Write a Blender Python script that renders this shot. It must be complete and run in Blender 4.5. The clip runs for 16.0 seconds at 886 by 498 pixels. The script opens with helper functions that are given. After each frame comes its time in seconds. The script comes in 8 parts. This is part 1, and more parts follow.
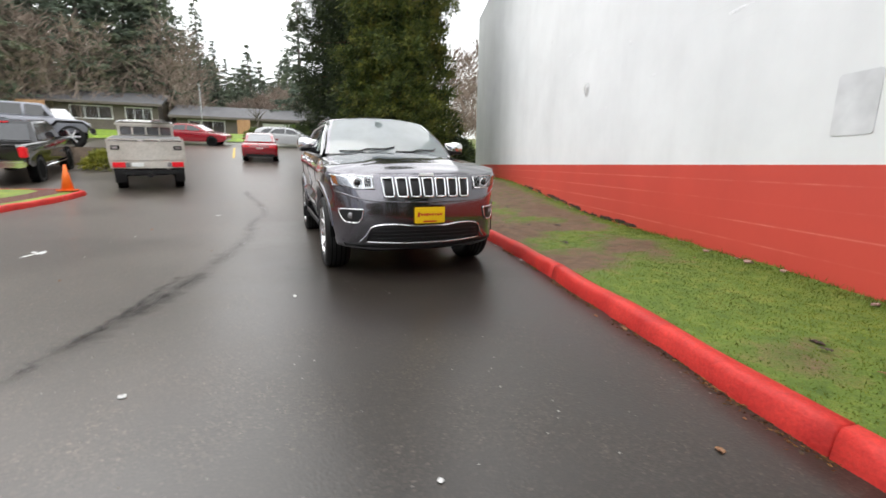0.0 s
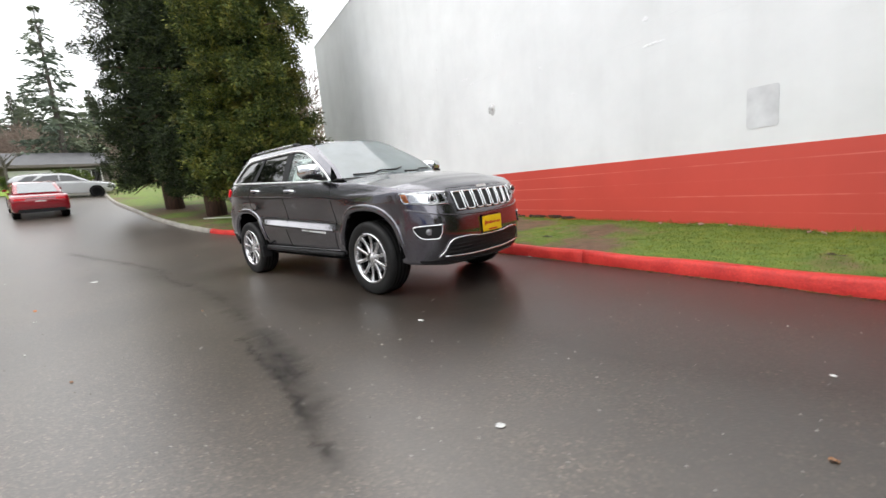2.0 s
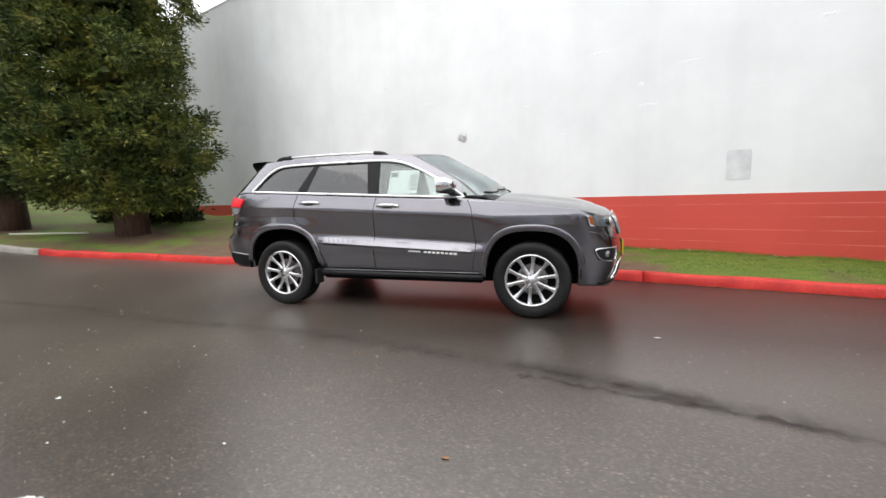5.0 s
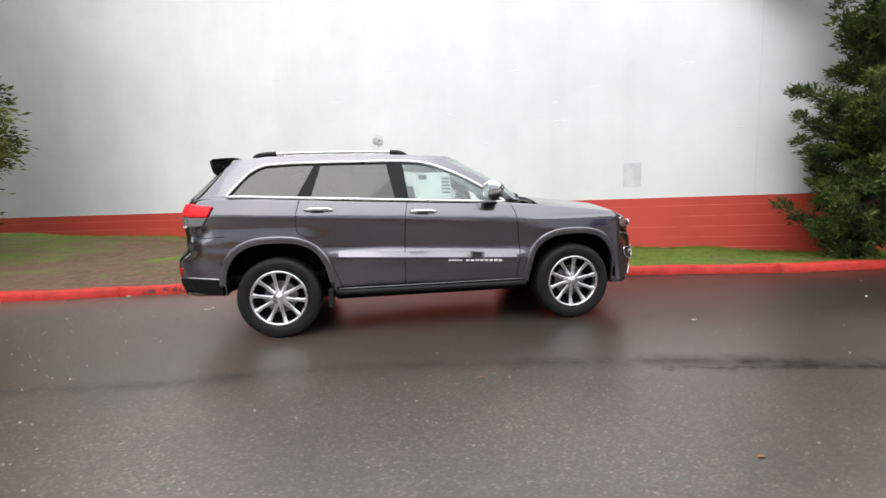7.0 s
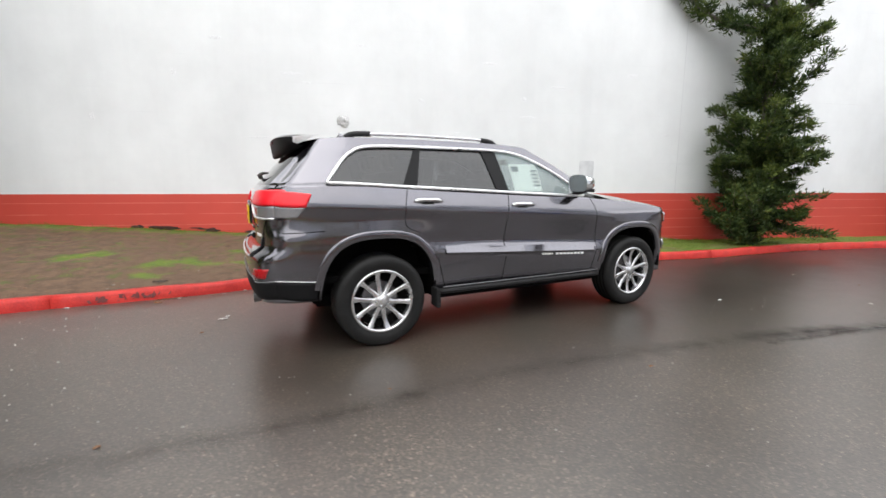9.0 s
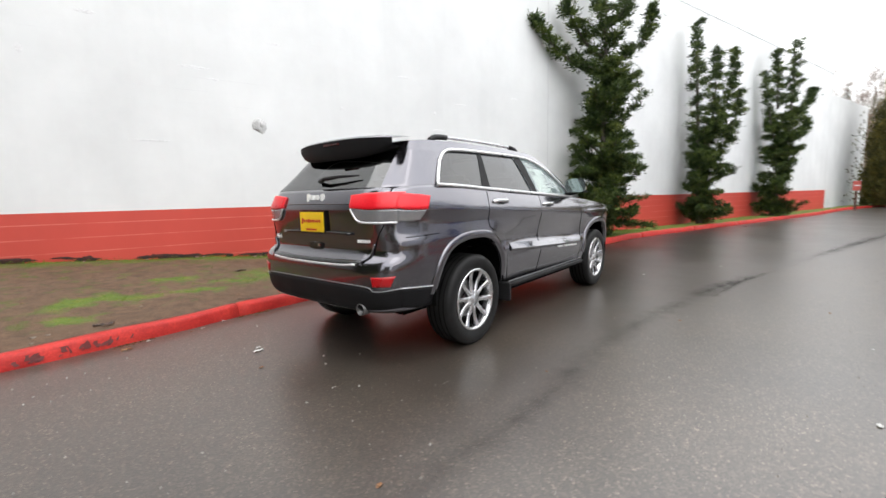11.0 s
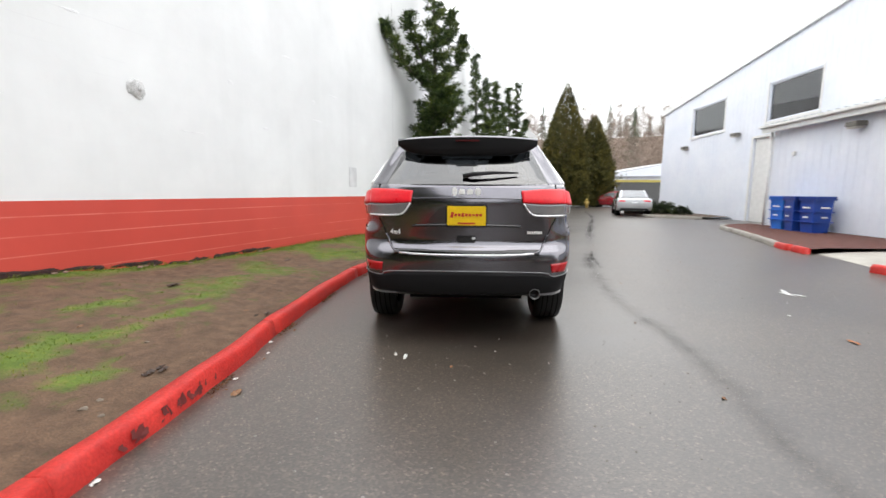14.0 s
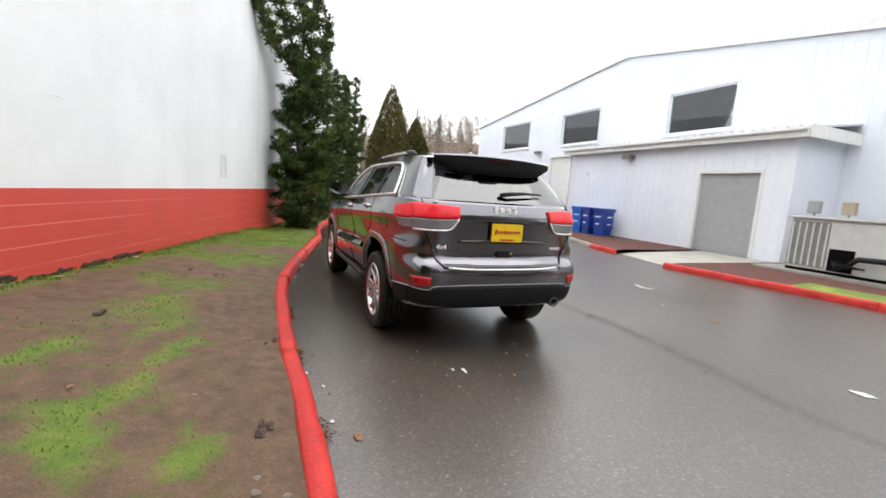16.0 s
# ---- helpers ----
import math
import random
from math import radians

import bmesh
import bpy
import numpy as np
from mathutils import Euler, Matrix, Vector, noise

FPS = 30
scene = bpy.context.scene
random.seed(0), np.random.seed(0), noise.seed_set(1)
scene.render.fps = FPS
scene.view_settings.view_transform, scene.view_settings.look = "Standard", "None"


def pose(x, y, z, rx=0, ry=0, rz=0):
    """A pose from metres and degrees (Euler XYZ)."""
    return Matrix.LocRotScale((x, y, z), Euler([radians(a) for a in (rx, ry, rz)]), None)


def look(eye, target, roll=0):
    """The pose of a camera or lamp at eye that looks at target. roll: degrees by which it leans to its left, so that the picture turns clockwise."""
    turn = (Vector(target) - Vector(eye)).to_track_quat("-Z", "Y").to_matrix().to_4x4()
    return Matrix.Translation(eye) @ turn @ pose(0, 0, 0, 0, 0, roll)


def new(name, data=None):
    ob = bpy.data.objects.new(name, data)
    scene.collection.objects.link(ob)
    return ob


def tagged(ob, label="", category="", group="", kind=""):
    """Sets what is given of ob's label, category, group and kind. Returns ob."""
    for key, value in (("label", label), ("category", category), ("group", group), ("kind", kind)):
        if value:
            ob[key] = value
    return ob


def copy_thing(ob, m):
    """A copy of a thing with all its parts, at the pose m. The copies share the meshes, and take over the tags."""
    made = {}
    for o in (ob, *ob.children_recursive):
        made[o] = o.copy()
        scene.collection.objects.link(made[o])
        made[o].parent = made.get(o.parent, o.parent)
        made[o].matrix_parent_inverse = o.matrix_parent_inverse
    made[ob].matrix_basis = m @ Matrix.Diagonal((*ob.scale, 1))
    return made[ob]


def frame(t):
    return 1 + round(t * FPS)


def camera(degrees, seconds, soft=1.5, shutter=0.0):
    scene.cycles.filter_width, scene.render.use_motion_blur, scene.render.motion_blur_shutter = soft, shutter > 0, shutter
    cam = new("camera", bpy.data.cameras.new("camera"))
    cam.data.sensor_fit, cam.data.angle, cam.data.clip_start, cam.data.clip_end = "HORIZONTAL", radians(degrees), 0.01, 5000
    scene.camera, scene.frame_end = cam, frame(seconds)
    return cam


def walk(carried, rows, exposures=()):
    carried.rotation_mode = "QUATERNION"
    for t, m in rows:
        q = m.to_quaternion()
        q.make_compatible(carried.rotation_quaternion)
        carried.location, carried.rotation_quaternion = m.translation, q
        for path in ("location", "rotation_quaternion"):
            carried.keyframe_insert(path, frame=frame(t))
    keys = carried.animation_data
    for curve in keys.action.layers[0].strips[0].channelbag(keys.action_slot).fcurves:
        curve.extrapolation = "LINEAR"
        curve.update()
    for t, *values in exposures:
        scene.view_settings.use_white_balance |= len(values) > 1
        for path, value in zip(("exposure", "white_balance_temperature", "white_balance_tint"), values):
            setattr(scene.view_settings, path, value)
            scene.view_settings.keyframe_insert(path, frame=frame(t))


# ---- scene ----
cam = camera(92.4, 16.0, 1.5, 0.4)
PATH = [
    (0, (6.247, -1.394, 1.121), (4.422, -0.673, 0.733), 0.7),
    (0.5, (6.074, -1.956, 1.104), (4.339, -1.003, 0.821), -0.1),
    (1, (5.818, -2.534, 1.093), (4.202, -1.4, 0.776), -2.9),
    (1.5, (5.448, -3.059, 1.093), (3.932, -1.781, 0.83), -2.9),
    (2, (5.014, -3.515, 1.083), (3.642, -2.092, 0.778), -5.3),
    (2.5, (4.635, -3.987, 1.1), (3.38, -2.457, 0.815), -4.3),
    (3, (4.215, -4.415, 1.131), (3.125, -2.767, 0.821), -3.5),
    (3.5, (3.704, -4.721, 1.163), (2.683, -3.022, 0.903), -3.0),
    (4, (3.133, -5.002, 1.196), (2.327, -3.189, 0.945), -3.4),
    (4.5, (2.513, -5.125, 1.217), (1.792, -3.276, 0.972), -2.7),
    (7, (-0.397, -5.024, 1.263), (-0.149, -3.053, 1.032), -1.9),
    (7.5, (-0.916, -4.886, 1.277), (-0.537, -2.94, 1.017), -3.1),
    (8, (-1.461, -4.703, 1.294), (-0.904, -2.798, 1.052), -0.4),
    (8.5, (-1.997, -4.502, 1.313), (-1.237, -2.678, 1.002), -1.0),
    (9, (-2.52, -4.194, 1.34), (-1.645, -2.421, 1.04), 0.1),
    (11.5, (-4.746, -2.541, 1.245), (-3.08, -1.468, 0.98), -3.4),
    (12, (-5.054, -2.074, 1.263), (-3.304, -1.149, 0.975), -4.9),
    (12.5, (-5.29, -1.571, 1.281), (-3.467, -0.792, 1.013), -3.2),
    (13, (-5.552, -1.071, 1.286), (-3.657, -0.487, 1.021), -2.1),
    (13.5, (-5.701, -0.526, 1.279), (-3.765, -0.096, 1.025), -0.9),
    (14, (-5.817, 0.004, 1.27), (-3.838, 0.11, 1.005), 0.3),
    (14.5, (-5.787, 0.538, 1.277), (-3.807, 0.452, 1.008), -0.5),
    (15, (-5.792, 1.039, 1.272), (-3.849, 0.61, 1.069), 0.9),
    (15.5, (-5.717, 1.522, 1.302), (-3.835, 0.9, 1.035), 2.2),
    (16, (-5.55, 1.947, 1.395), (-3.729, 1.165, 1.131), 4.0),
]
walk(cam, [(t, look(e, g, r)) for t, e, g, r in PATH])
SKY = 3.45

# ---- light ----
world = bpy.data.worlds.new("overcast_sky")
scene.world = world
world.use_nodes = True
wn, wl = world.node_tree.nodes, world.node_tree.links
wn.clear()
w_out = wn.new("ShaderNodeOutputWorld")
w_bg = wn.new("ShaderNodeBackground")
w_sky = wn.new("ShaderNodeTexSky")
w_sky.sky_type = "NISHITA"
w_sky.sun_disc = False
w_sky.sun_elevation = radians(32)
w_sky.sun_rotation = radians(200)
w_tc = wn.new("ShaderNodeTexCoord")
w_sep = wn.new("ShaderNodeSeparateXYZ")
w_ramp = wn.new("ShaderNodeValToRGB")
w_ramp.color_ramp.elements[0].position = 0.0
w_ramp.color_ramp.elements[0].color = (0.56, 0.56, 0.555, 1)
w_ramp.color_ramp.elements[1].position = 1.0
w_ramp.color_ramp.elements[1].color = (1.0, 0.99, 0.97, 1)
w_noise = wn.new("ShaderNodeTexNoise")
w_noise.inputs["Scale"].default_value = 2.2
w_noise.inputs["Detail"].default_value = 5
w_cl = wn.new("ShaderNodeValToRGB")
w_cl.color_ramp.elements[0].position = 0.35
w_cl.color_ramp.elements[0].color = (0.84, 0.86, 0.90, 1)
w_cl.color_ramp.elements[1].position = 0.62
w_cl.color_ramp.elements[1].color = (1, 1, 1, 1)
w_mul = wn.new("ShaderNodeMixRGB")
w_mul.blend_type = "MULTIPLY"
w_mul.inputs[0].default_value = 1.0
w_scale = wn.new("ShaderNodeMixRGB")
w_scale.blend_type = "MULTIPLY"
w_scale.inputs[0].default_value = 1.0
w_scale.inputs[2].default_value = (0.1, 0.1, 0.1, 1)
w_mix = wn.new("ShaderNodeMixRGB")
w_mix.inputs[0].default_value = 0.9
wl.new(w_tc.outputs["Generated"], w_sep.inputs[0])
wl.new(w_tc.outputs["Generated"], w_noise.inputs["Vector"])
wl.new(w_sep.outputs["Z"], w_ramp.inputs[0])
wl.new(w_noise.outputs["Fac"], w_cl.inputs[0])
wl.new(w_ramp.outputs[0], w_mul.inputs[1])
wl.new(w_cl.outputs[0], w_mul.inputs[2])
wl.new(w_sky.outputs[0], w_scale.inputs[1])
wl.new(w_scale.outputs[0], w_mix.inputs[1])
wl.new(w_mul.outputs[0], w_mix.inputs[2])
wl.new(w_mix.outputs[0], w_bg.inputs[0])
w_bg.inputs[1].default_value = SKY
wl.new(w_bg.outputs[0], w_out.inputs[0])

sun = new("sun", bpy.data.lights.new("sun", "SUN"))
sun.data.energy = 0.5
sun.data.angle = radians(40)
sun.data.color = (1.0, 0.97, 0.93)
sun.matrix_world = look((-3, -5, 14), (0, 0, 0))


# ---- materials ----
def nodes_of(name):
    m = bpy.data.materials.new(name)
    m.use_nodes = True
    nt = m.node_tree
    return m, nt, nt.nodes["Principled BSDF"]


def add_noise(nt, coord, scale, detail=4.0, rough=0.55, stretch=None):
    n = nt.nodes.new("ShaderNodeTexNoise")
    n.inputs["Scale"].default_value = scale
    n.inputs["Detail"].default_value = detail
    n.inputs["Roughness"].default_value = rough
    if stretch:
        mp = nt.nodes.new("ShaderNodeMapping")
        mp.inputs["Scale"].default_value = stretch
        nt.links.new(coord, mp.inputs[0])
        coord = mp.outputs[0]
    nt.links.new(coord, n.inputs["Vector"])
    return n.outputs["Fac"]


def add_ramp(nt, fac, stops):
    r = nt.nodes.new("ShaderNodeValToRGB")
    els = r.color_ramp.elements
    while len(els) < len(stops):
        els.new(0.5)
    for e, (p, c) in zip(els, stops):
        e.position = p
        e.color = (*c, 1) if len(c) == 3 else c
    nt.links.new(fac, r.inputs[0])
    return r.outputs[0]


def add_mix(nt, a, b, fac, blend="MIX"):
    m = nt.nodes.new("ShaderNodeMixRGB")
    m.blend_type = blend
    for sock, v in ((0, fac), (1, a), (2, b)):
        if isinstance(v, (int, float)):
            m.inputs[sock].default_value = v
        elif isinstance(v, tuple):
            m.inputs[sock].default_value = (*v, 1) if len(v) == 3 else v
        else:
            nt.links.new(v, m.inputs[sock])
    return m.outputs[0]


def add_bump(nt, bsdf, height, strength, distance=0.02):
    b = nt.nodes.new("ShaderNodeBump")
    b.inputs["Strength"].default_value = strength
    b.inputs["Distance"].default_value = distance
    nt.links.new(height, b.inputs["Height"])
    nt.links.new(b.outputs[0], bsdf.inputs["Normal"])


def obj_coord(nt):
    return nt.nodes.new("ShaderNodeTexCoord").outputs["Object"]


def surface(name, c1, c2, scale=3.0, fine=40.0, rough=(0.5, 0.7), metal=0.0, bump=0.15, dist=0.01, coat=0.0, spread=0.15, stretch=None, speck=1.0):
    """Two tones mixed by a broad noise, grained by a fine one, with varied gloss and a fine relief."""
    m, nt, b = nodes_of(name)
    co = obj_coord(nt)
    broad = add_noise(nt, co, scale, 5, 0.6, stretch)
    grain = add_noise(nt, co, fine, 3, 0.6, stretch)
    col = add_ramp(nt, broad, [(0.5 - spread, c1), (0.5 + spread, c2)])
    g = add_ramp(nt, grain, [(0.3, (1 - 0.2 * speck,) * 3), (0.7, (1 + 0.12 * speck,) * 3)])
    nt.links.new(add_mix(nt, col, g, 1.0, "MULTIPLY"), b.inputs["Base Color"])
    r = add_ramp(nt, broad, [(0.3, (rough[0],) * 3), (0.7, (rough[1],) * 3)])
    nt.links.new(r, b.inputs["Roughness"])
    b.inputs["Metallic"].default_value = metal
    if coat:
        b.inputs["Coat Weight"].default_value = coat
        b.inputs["Coat Roughness"].default_value = 0.03
    if bump:
        add_bump(nt, b, grain, bump, dist)
    return m


def plain(name, c, rough=0.5, metal=0.0, coat=0.0):
    """A plain manufactured surface with a trace of grime."""
    return surface(name, tuple(v * 0.93 for v in c), tuple(min(1, v * 1.05) for v in c), 5.0, 60.0, (max(0.02, rough - 0.04), rough + 0.05), metal, 0.0, 0.01, coat, speck=0.35)


def glass(name, tint, gloss=1.0, ior=1.5, sky_film=0.0, sky_film_tone=(0.6, 0.68, 0.70)):
    """A pane: tinted see-through with a mirror-like sheen that grows at a glance."""
    m = bpy.data.materials.new(name)
    m.use_nodes = True
    nt = m.node_tree
    nt.nodes.clear()
    out = nt.nodes.new("ShaderNodeOutputMaterial")
    tr = nt.nodes.new("ShaderNodeBsdfTransparent")
    tr.inputs[0].default_value = (*tint, 1)
    gl = nt.nodes.new("ShaderNodeBsdfGlossy")
    gl.inputs["Roughness"].default_value = 0.015
    gl.inputs["Color"].default_value = (gloss, gloss, gloss, 1)
    fr = nt.nodes.new("ShaderNodeFresnel")
    fr.inputs[0].default_value = ior
    mx = nt.nodes.new("ShaderNodeMixShader")
    nt.links.new(fr.outputs[0], mx.inputs[0])
    nt.links.new(tr.outputs[0], mx.inputs[1])
    nt.links.new(gl.outputs[0], mx.inputs[2])
    if sky_film:                                                # pale diffuse layer: sky reflection and bright view through put in as colour
        df = nt.nodes.new("ShaderNodeBsdfDiffuse")
        df.inputs[0].default_value = (*sky_film_tone, 1)
        m2 = nt.nodes.new("ShaderNodeMixShader")
        nt.links.new(add_ramp(nt, add_noise(nt, obj_coord(nt), 2.5, 4, 0.6), [(0.3, (sky_film * 0.9,) * 3), (0.7, (sky_film * 1.1,) * 3)]), m2.inputs[0])
        nt.links.new(mx.outputs[0], m2.inputs[1])
        tl = nt.nodes.new("ShaderNodeBsdfTranslucent")
        tl.inputs[0].default_value = (*sky_film_tone, 1)
        sky_film_mix = nt.nodes.new("ShaderNodeMixShader")
        sky_film_mix.inputs[0].default_value = 0.5
        nt.links.new(df.outputs[0], sky_film_mix.inputs[1])
        nt.links.new(tl.outputs[0], sky_film_mix.inputs[2])
        nt.links.new(sky_film_mix.outputs[0], m2.inputs[2])
        nt.links.new(m2.outputs[0], out.inputs[0])
    else:
        nt.links.new(mx.outputs[0], out.inputs[0])
    return m


def leaf_mat(name, dark, mid, light, patch=0.5, warm=None):
    """Foliage: each spray its own tone, with broad patches of lighter growth."""
    m, nt, b = nodes_of(name)
    geo = nt.nodes.new("ShaderNodeNewGeometry")
    co = obj_coord(nt)
    # clump-scale tones also colour in shaded recesses and lit lumps of the foliage
    clump = add_ramp(nt, add_noise(nt, co, patch * 3.6, 3, 0.6), [(0.37, (0, 0, 0)), (0.64, (1, 1, 1))])
    tone = add_ramp(nt, add_mix(nt, clump, geo.outputs["Random Per Island"], 0.42), [(0.05, dark), (0.5, mid), (0.95, light)])
    pat = add_noise(nt, co, patch, 3, 0.6)
    lit = add_ramp(nt, pat, [(0.42, (0.75, 0.8, 0.8)), (0.68, (1.35, 1.25, 0.95))])
    col = add_mix(nt, tone, lit, 1.0, "MULTIPLY")
    if warm:
        w = add_ramp(nt, add_noise(nt, co, patch * 1.7, 4, 0.65), [(0.55, (0, 0, 0)), (0.72, (0.75, 0.75, 0.75))])
        col = add_mix(nt, col, warm, w)
    nt.links.new(col, b.inputs["Base Color"])
    b.inputs["Roughness"].default_value = 0.62
    b.inputs["Specular IOR Level"].default_value = 0.25
    return m


def asphalt_mat():
    """Wet asphalt in two lanes: smooth dark by the kerb, coarser stone past the seam; dim reflections tinted in."""
    m, nt, b = nodes_of("wet_asphalt")
    co = obj_coord(nt)
    broad = add_noise(nt, co, 0.35, 6, 0.6)
    mid = add_noise(nt, co, 2.2, 5, 0.6)
    grit = add_noise(nt, co, 60, 2, 0.5)
    vor = nt.nodes.new("ShaderNodeTexVoronoi")
    vor.inputs["Scale"].default_value = 88
    nt.links.new(co, vor.inputs["Vector"])
    sep = nt.nodes.new("ShaderNodeSeparateXYZ")
    nt.links.new(co, sep.inputs[0])

    def calc(op, a, b2, c=None):
        n = nt.nodes.new("ShaderNodeMath")
        n.operation = op
        for k, v in enumerate((a, b2, c)):
            if v is None:
                continue
            if isinstance(v, (int, float)):
                n.inputs[k].default_value = v
            else:
                nt.links.new(v, n.inputs[k])
        return n.outputs[0]
    seam = calc("MULTIPLY_ADD", calc("MAXIMUM", calc("SUBTRACT", sep.outputs["X"], 0.3), 0.0), 0.27, sep.outputs["Y"])
    ragged = calc("MULTIPLY_ADD", broad, 1.3, seam)
    lane = add_ramp(nt, calc("MULTIPLY_ADD", ragged, -0.6, 0.0), [(0.55, (0, 0, 0)), (1.3, (1, 1, 1))])
    behind = add_ramp(nt, calc("MULTIPLY_ADD", sep.outputs["X"], -0.25, calc("MULTIPLY", broad, 0.6)), [(0.85, (0, 0, 0)), (1.25, (0.8, 0.8, 0.8))])
    # position masks: where reflections are dim, ahead of the car near the kerb
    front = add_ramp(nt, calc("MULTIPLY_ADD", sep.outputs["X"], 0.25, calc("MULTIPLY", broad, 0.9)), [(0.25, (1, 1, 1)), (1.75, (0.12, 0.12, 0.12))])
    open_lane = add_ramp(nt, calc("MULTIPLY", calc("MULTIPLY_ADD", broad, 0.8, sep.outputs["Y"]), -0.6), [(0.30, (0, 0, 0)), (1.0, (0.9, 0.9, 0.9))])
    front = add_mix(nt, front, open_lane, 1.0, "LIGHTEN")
    coarse = add_mix(nt, add_mix(nt, lane, behind, 1.0, "LIGHTEN"), front, 1.0, "MULTIPLY")
    col = add_ramp(nt, broad, [(0.35, (0.024, 0.021, 0.019)), (0.65, (0.044, 0.039, 0.035))])
    stone = add_ramp(nt, vor.outputs["Color"], [(0.0, (0.48, 0.46, 0.43)), (0.58, (1.05, 0.99, 0.92)), (0.83, (1.8, 1.7, 1.56)), (0.96, (3.6, 3.4, 3.1))])
    amount = add_mix(nt, add_ramp(nt, mid, [(0.40, (0.25,) * 3), (0.62, (0.8,) * 3)]), (1, 1, 1), coarse)
    near = add_mix(nt, (1, 1, 1), stone, amount)
    # dimmer and brighter reflections are put into base colour and gloss by position
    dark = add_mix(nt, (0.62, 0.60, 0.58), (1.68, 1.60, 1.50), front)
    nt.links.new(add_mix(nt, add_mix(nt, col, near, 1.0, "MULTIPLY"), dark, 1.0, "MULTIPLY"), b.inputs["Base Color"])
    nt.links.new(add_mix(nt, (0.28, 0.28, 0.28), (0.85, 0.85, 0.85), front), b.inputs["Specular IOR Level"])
    wet = add_mix(nt, broad, mid, 0.18)
    smooth = add_ramp(nt, wet, [(0.34, (0.27,) * 3), (0.66, (0.36,) * 3)])
    nt.links.new(add_mix(nt, smooth, (0.40, 0.40, 0.40), calc("MULTIPLY", coarse, 0.5)), b.inputs["Roughness"])
    b.inputs["IOR"].default_value = 1.65
    h = add_mix(nt, grit, vor.outputs["Distance"], 0.6)
    add_bump(nt, b, h, 0.15, 0.006)
    return m


def wall_mat(name, base, joint, course=0.2, stain=(0.6, 0.6, 0.6), rough=0.55, shown=0.56):
    """Painted block wall: faint bed joints that show here and there, chalky patches, streaks."""
    m, nt, b = nodes_of(name)
    co = obj_coord(nt)
    broad = add_noise(nt, co, 0.5, 5, 0.6)
    streak = add_noise(nt, co, 1.0, 4, 0.6, (1.6, 1.6, 0.15))
    fine = add_noise(nt, co, 26, 4, 0.6)
    sep = nt.nodes.new("ShaderNodeSeparateXYZ")
    nt.links.new(co, sep.inputs[0])
    row = nt.nodes.new("ShaderNodeMath")
    row.operation = "PINGPONG"
    row.inputs[1].default_value = course / 2
    nt.links.new(sep.outputs["Z"], row.inputs[0])
    line = add_ramp(nt, row.outputs[0], [(0.0, (1, 1, 1)), (0.009, (0, 0, 0))])
    seen = add_ramp(nt, add_noise(nt, co, 0.9, 5, 0.7, (0.6, 0.6, 2.5)), [(shown, (0.06, 0.06, 0.06)), (shown + 0.13, (0.8, 0.8, 0.8))])
    jn = add_mix(nt, line, seen, 1.0, "MULTIPLY")
    tone = add_ramp(nt, broad, [(0.3, tuple(v * 0.90 for v in base)), (0.7, tuple(min(0.95, v * 1.06) for v in base))])
    st = add_ramp(nt, streak, [(0.30, stain), (0.55, (1, 1, 1))])
    col = add_mix(nt, tone, st, 0.10, "MULTIPLY")
    nt.links.new(add_mix(nt, col, joint, jn), b.inputs["Base Color"])
    b.inputs["Roughness"].default_value = rough
    h = add_mix(nt, fine, jn, 0.5)
    add_bump(nt, b, h, 0.22, 0.006)
    return m


def lawn_mat():
    m, nt, b = nodes_of("grass_and_bare_soil")
    co = obj_coord(nt)
    mid = add_noise(nt, co, 7, 5, 0.7)
    fine = add_noise(nt, co, 80, 3, 0.7)
    at = nt.nodes.new("ShaderNodeAttribute")
    at.attribute_name = "bare"
    s2 = nt.nodes.new("ShaderNodeMath")
    nt.links.new(at.outputs["Fac"], s2.inputs[0])
    ragged = nt.nodes.new("ShaderNodeMath")
    ragged.operation = "MULTIPLY_ADD"
    ragged.inputs[1].default_value = 1.5
    ragged.inputs[2].default_value = -0.75
    nt.links.new(mid, ragged.inputs[0])
    nt.links.new(ragged.outputs[0], s2.inputs[1])
    bare = add_ramp(nt, s2.outputs[0], [(0.22, (0, 0, 0)), (0.78, (1, 1, 1))])
    green = add_ramp(nt, mid, [(0.25, (0.050, 0.095, 0.010)), (0.5, (0.105, 0.160, 0.017)), (0.75, (0.195, 0.215, 0.030))])
    soil = add_ramp(nt, mid, [(0.25, (0.054, 0.031, 0.018)), (0.7, (0.165, 0.099, 0.058))])
    g = add_ramp(nt, fine, [(0.3, (0.7, 0.7, 0.7)), (0.7, (1.25, 1.25, 1.25))])
    nt.links.new(add_mix(nt, add_mix(nt, green, soil, bare), g, 1.0, "MULTIPLY"), b.inputs["Base Color"])
    b.inputs["Roughness"].default_value = 0.85
    add_bump(nt, b, add_mix(nt, fine, mid, 0.5), 0.6, 0.03)
    return m


ASPHALT = asphalt_mat()
WALL_WHITE = wall_mat("white_painted_block", (0.80, 0.815, 0.82), (0.72, 0.73, 0.74))
WALL_RED = wall_mat("red_painted_block", (0.60, 0.072, 0.050), (0.78, 0.26, 0.21), 0.2, (0.7, 0.62, 0.6), 0.5, 0.42)
LAWN = lawn_mat()
KERB_RED = surface("red_kerb_paint", (0.42, 0.024, 0.021), (0.60, 0.044, 0.034), 4, 55, (0.40, 0.60), 0, 0.35, 0.01)
KERB_RED.node_tree.nodes["Principled BSDF"].inputs["Specular IOR Level"].default_value = 0.28   # chalky worn paint
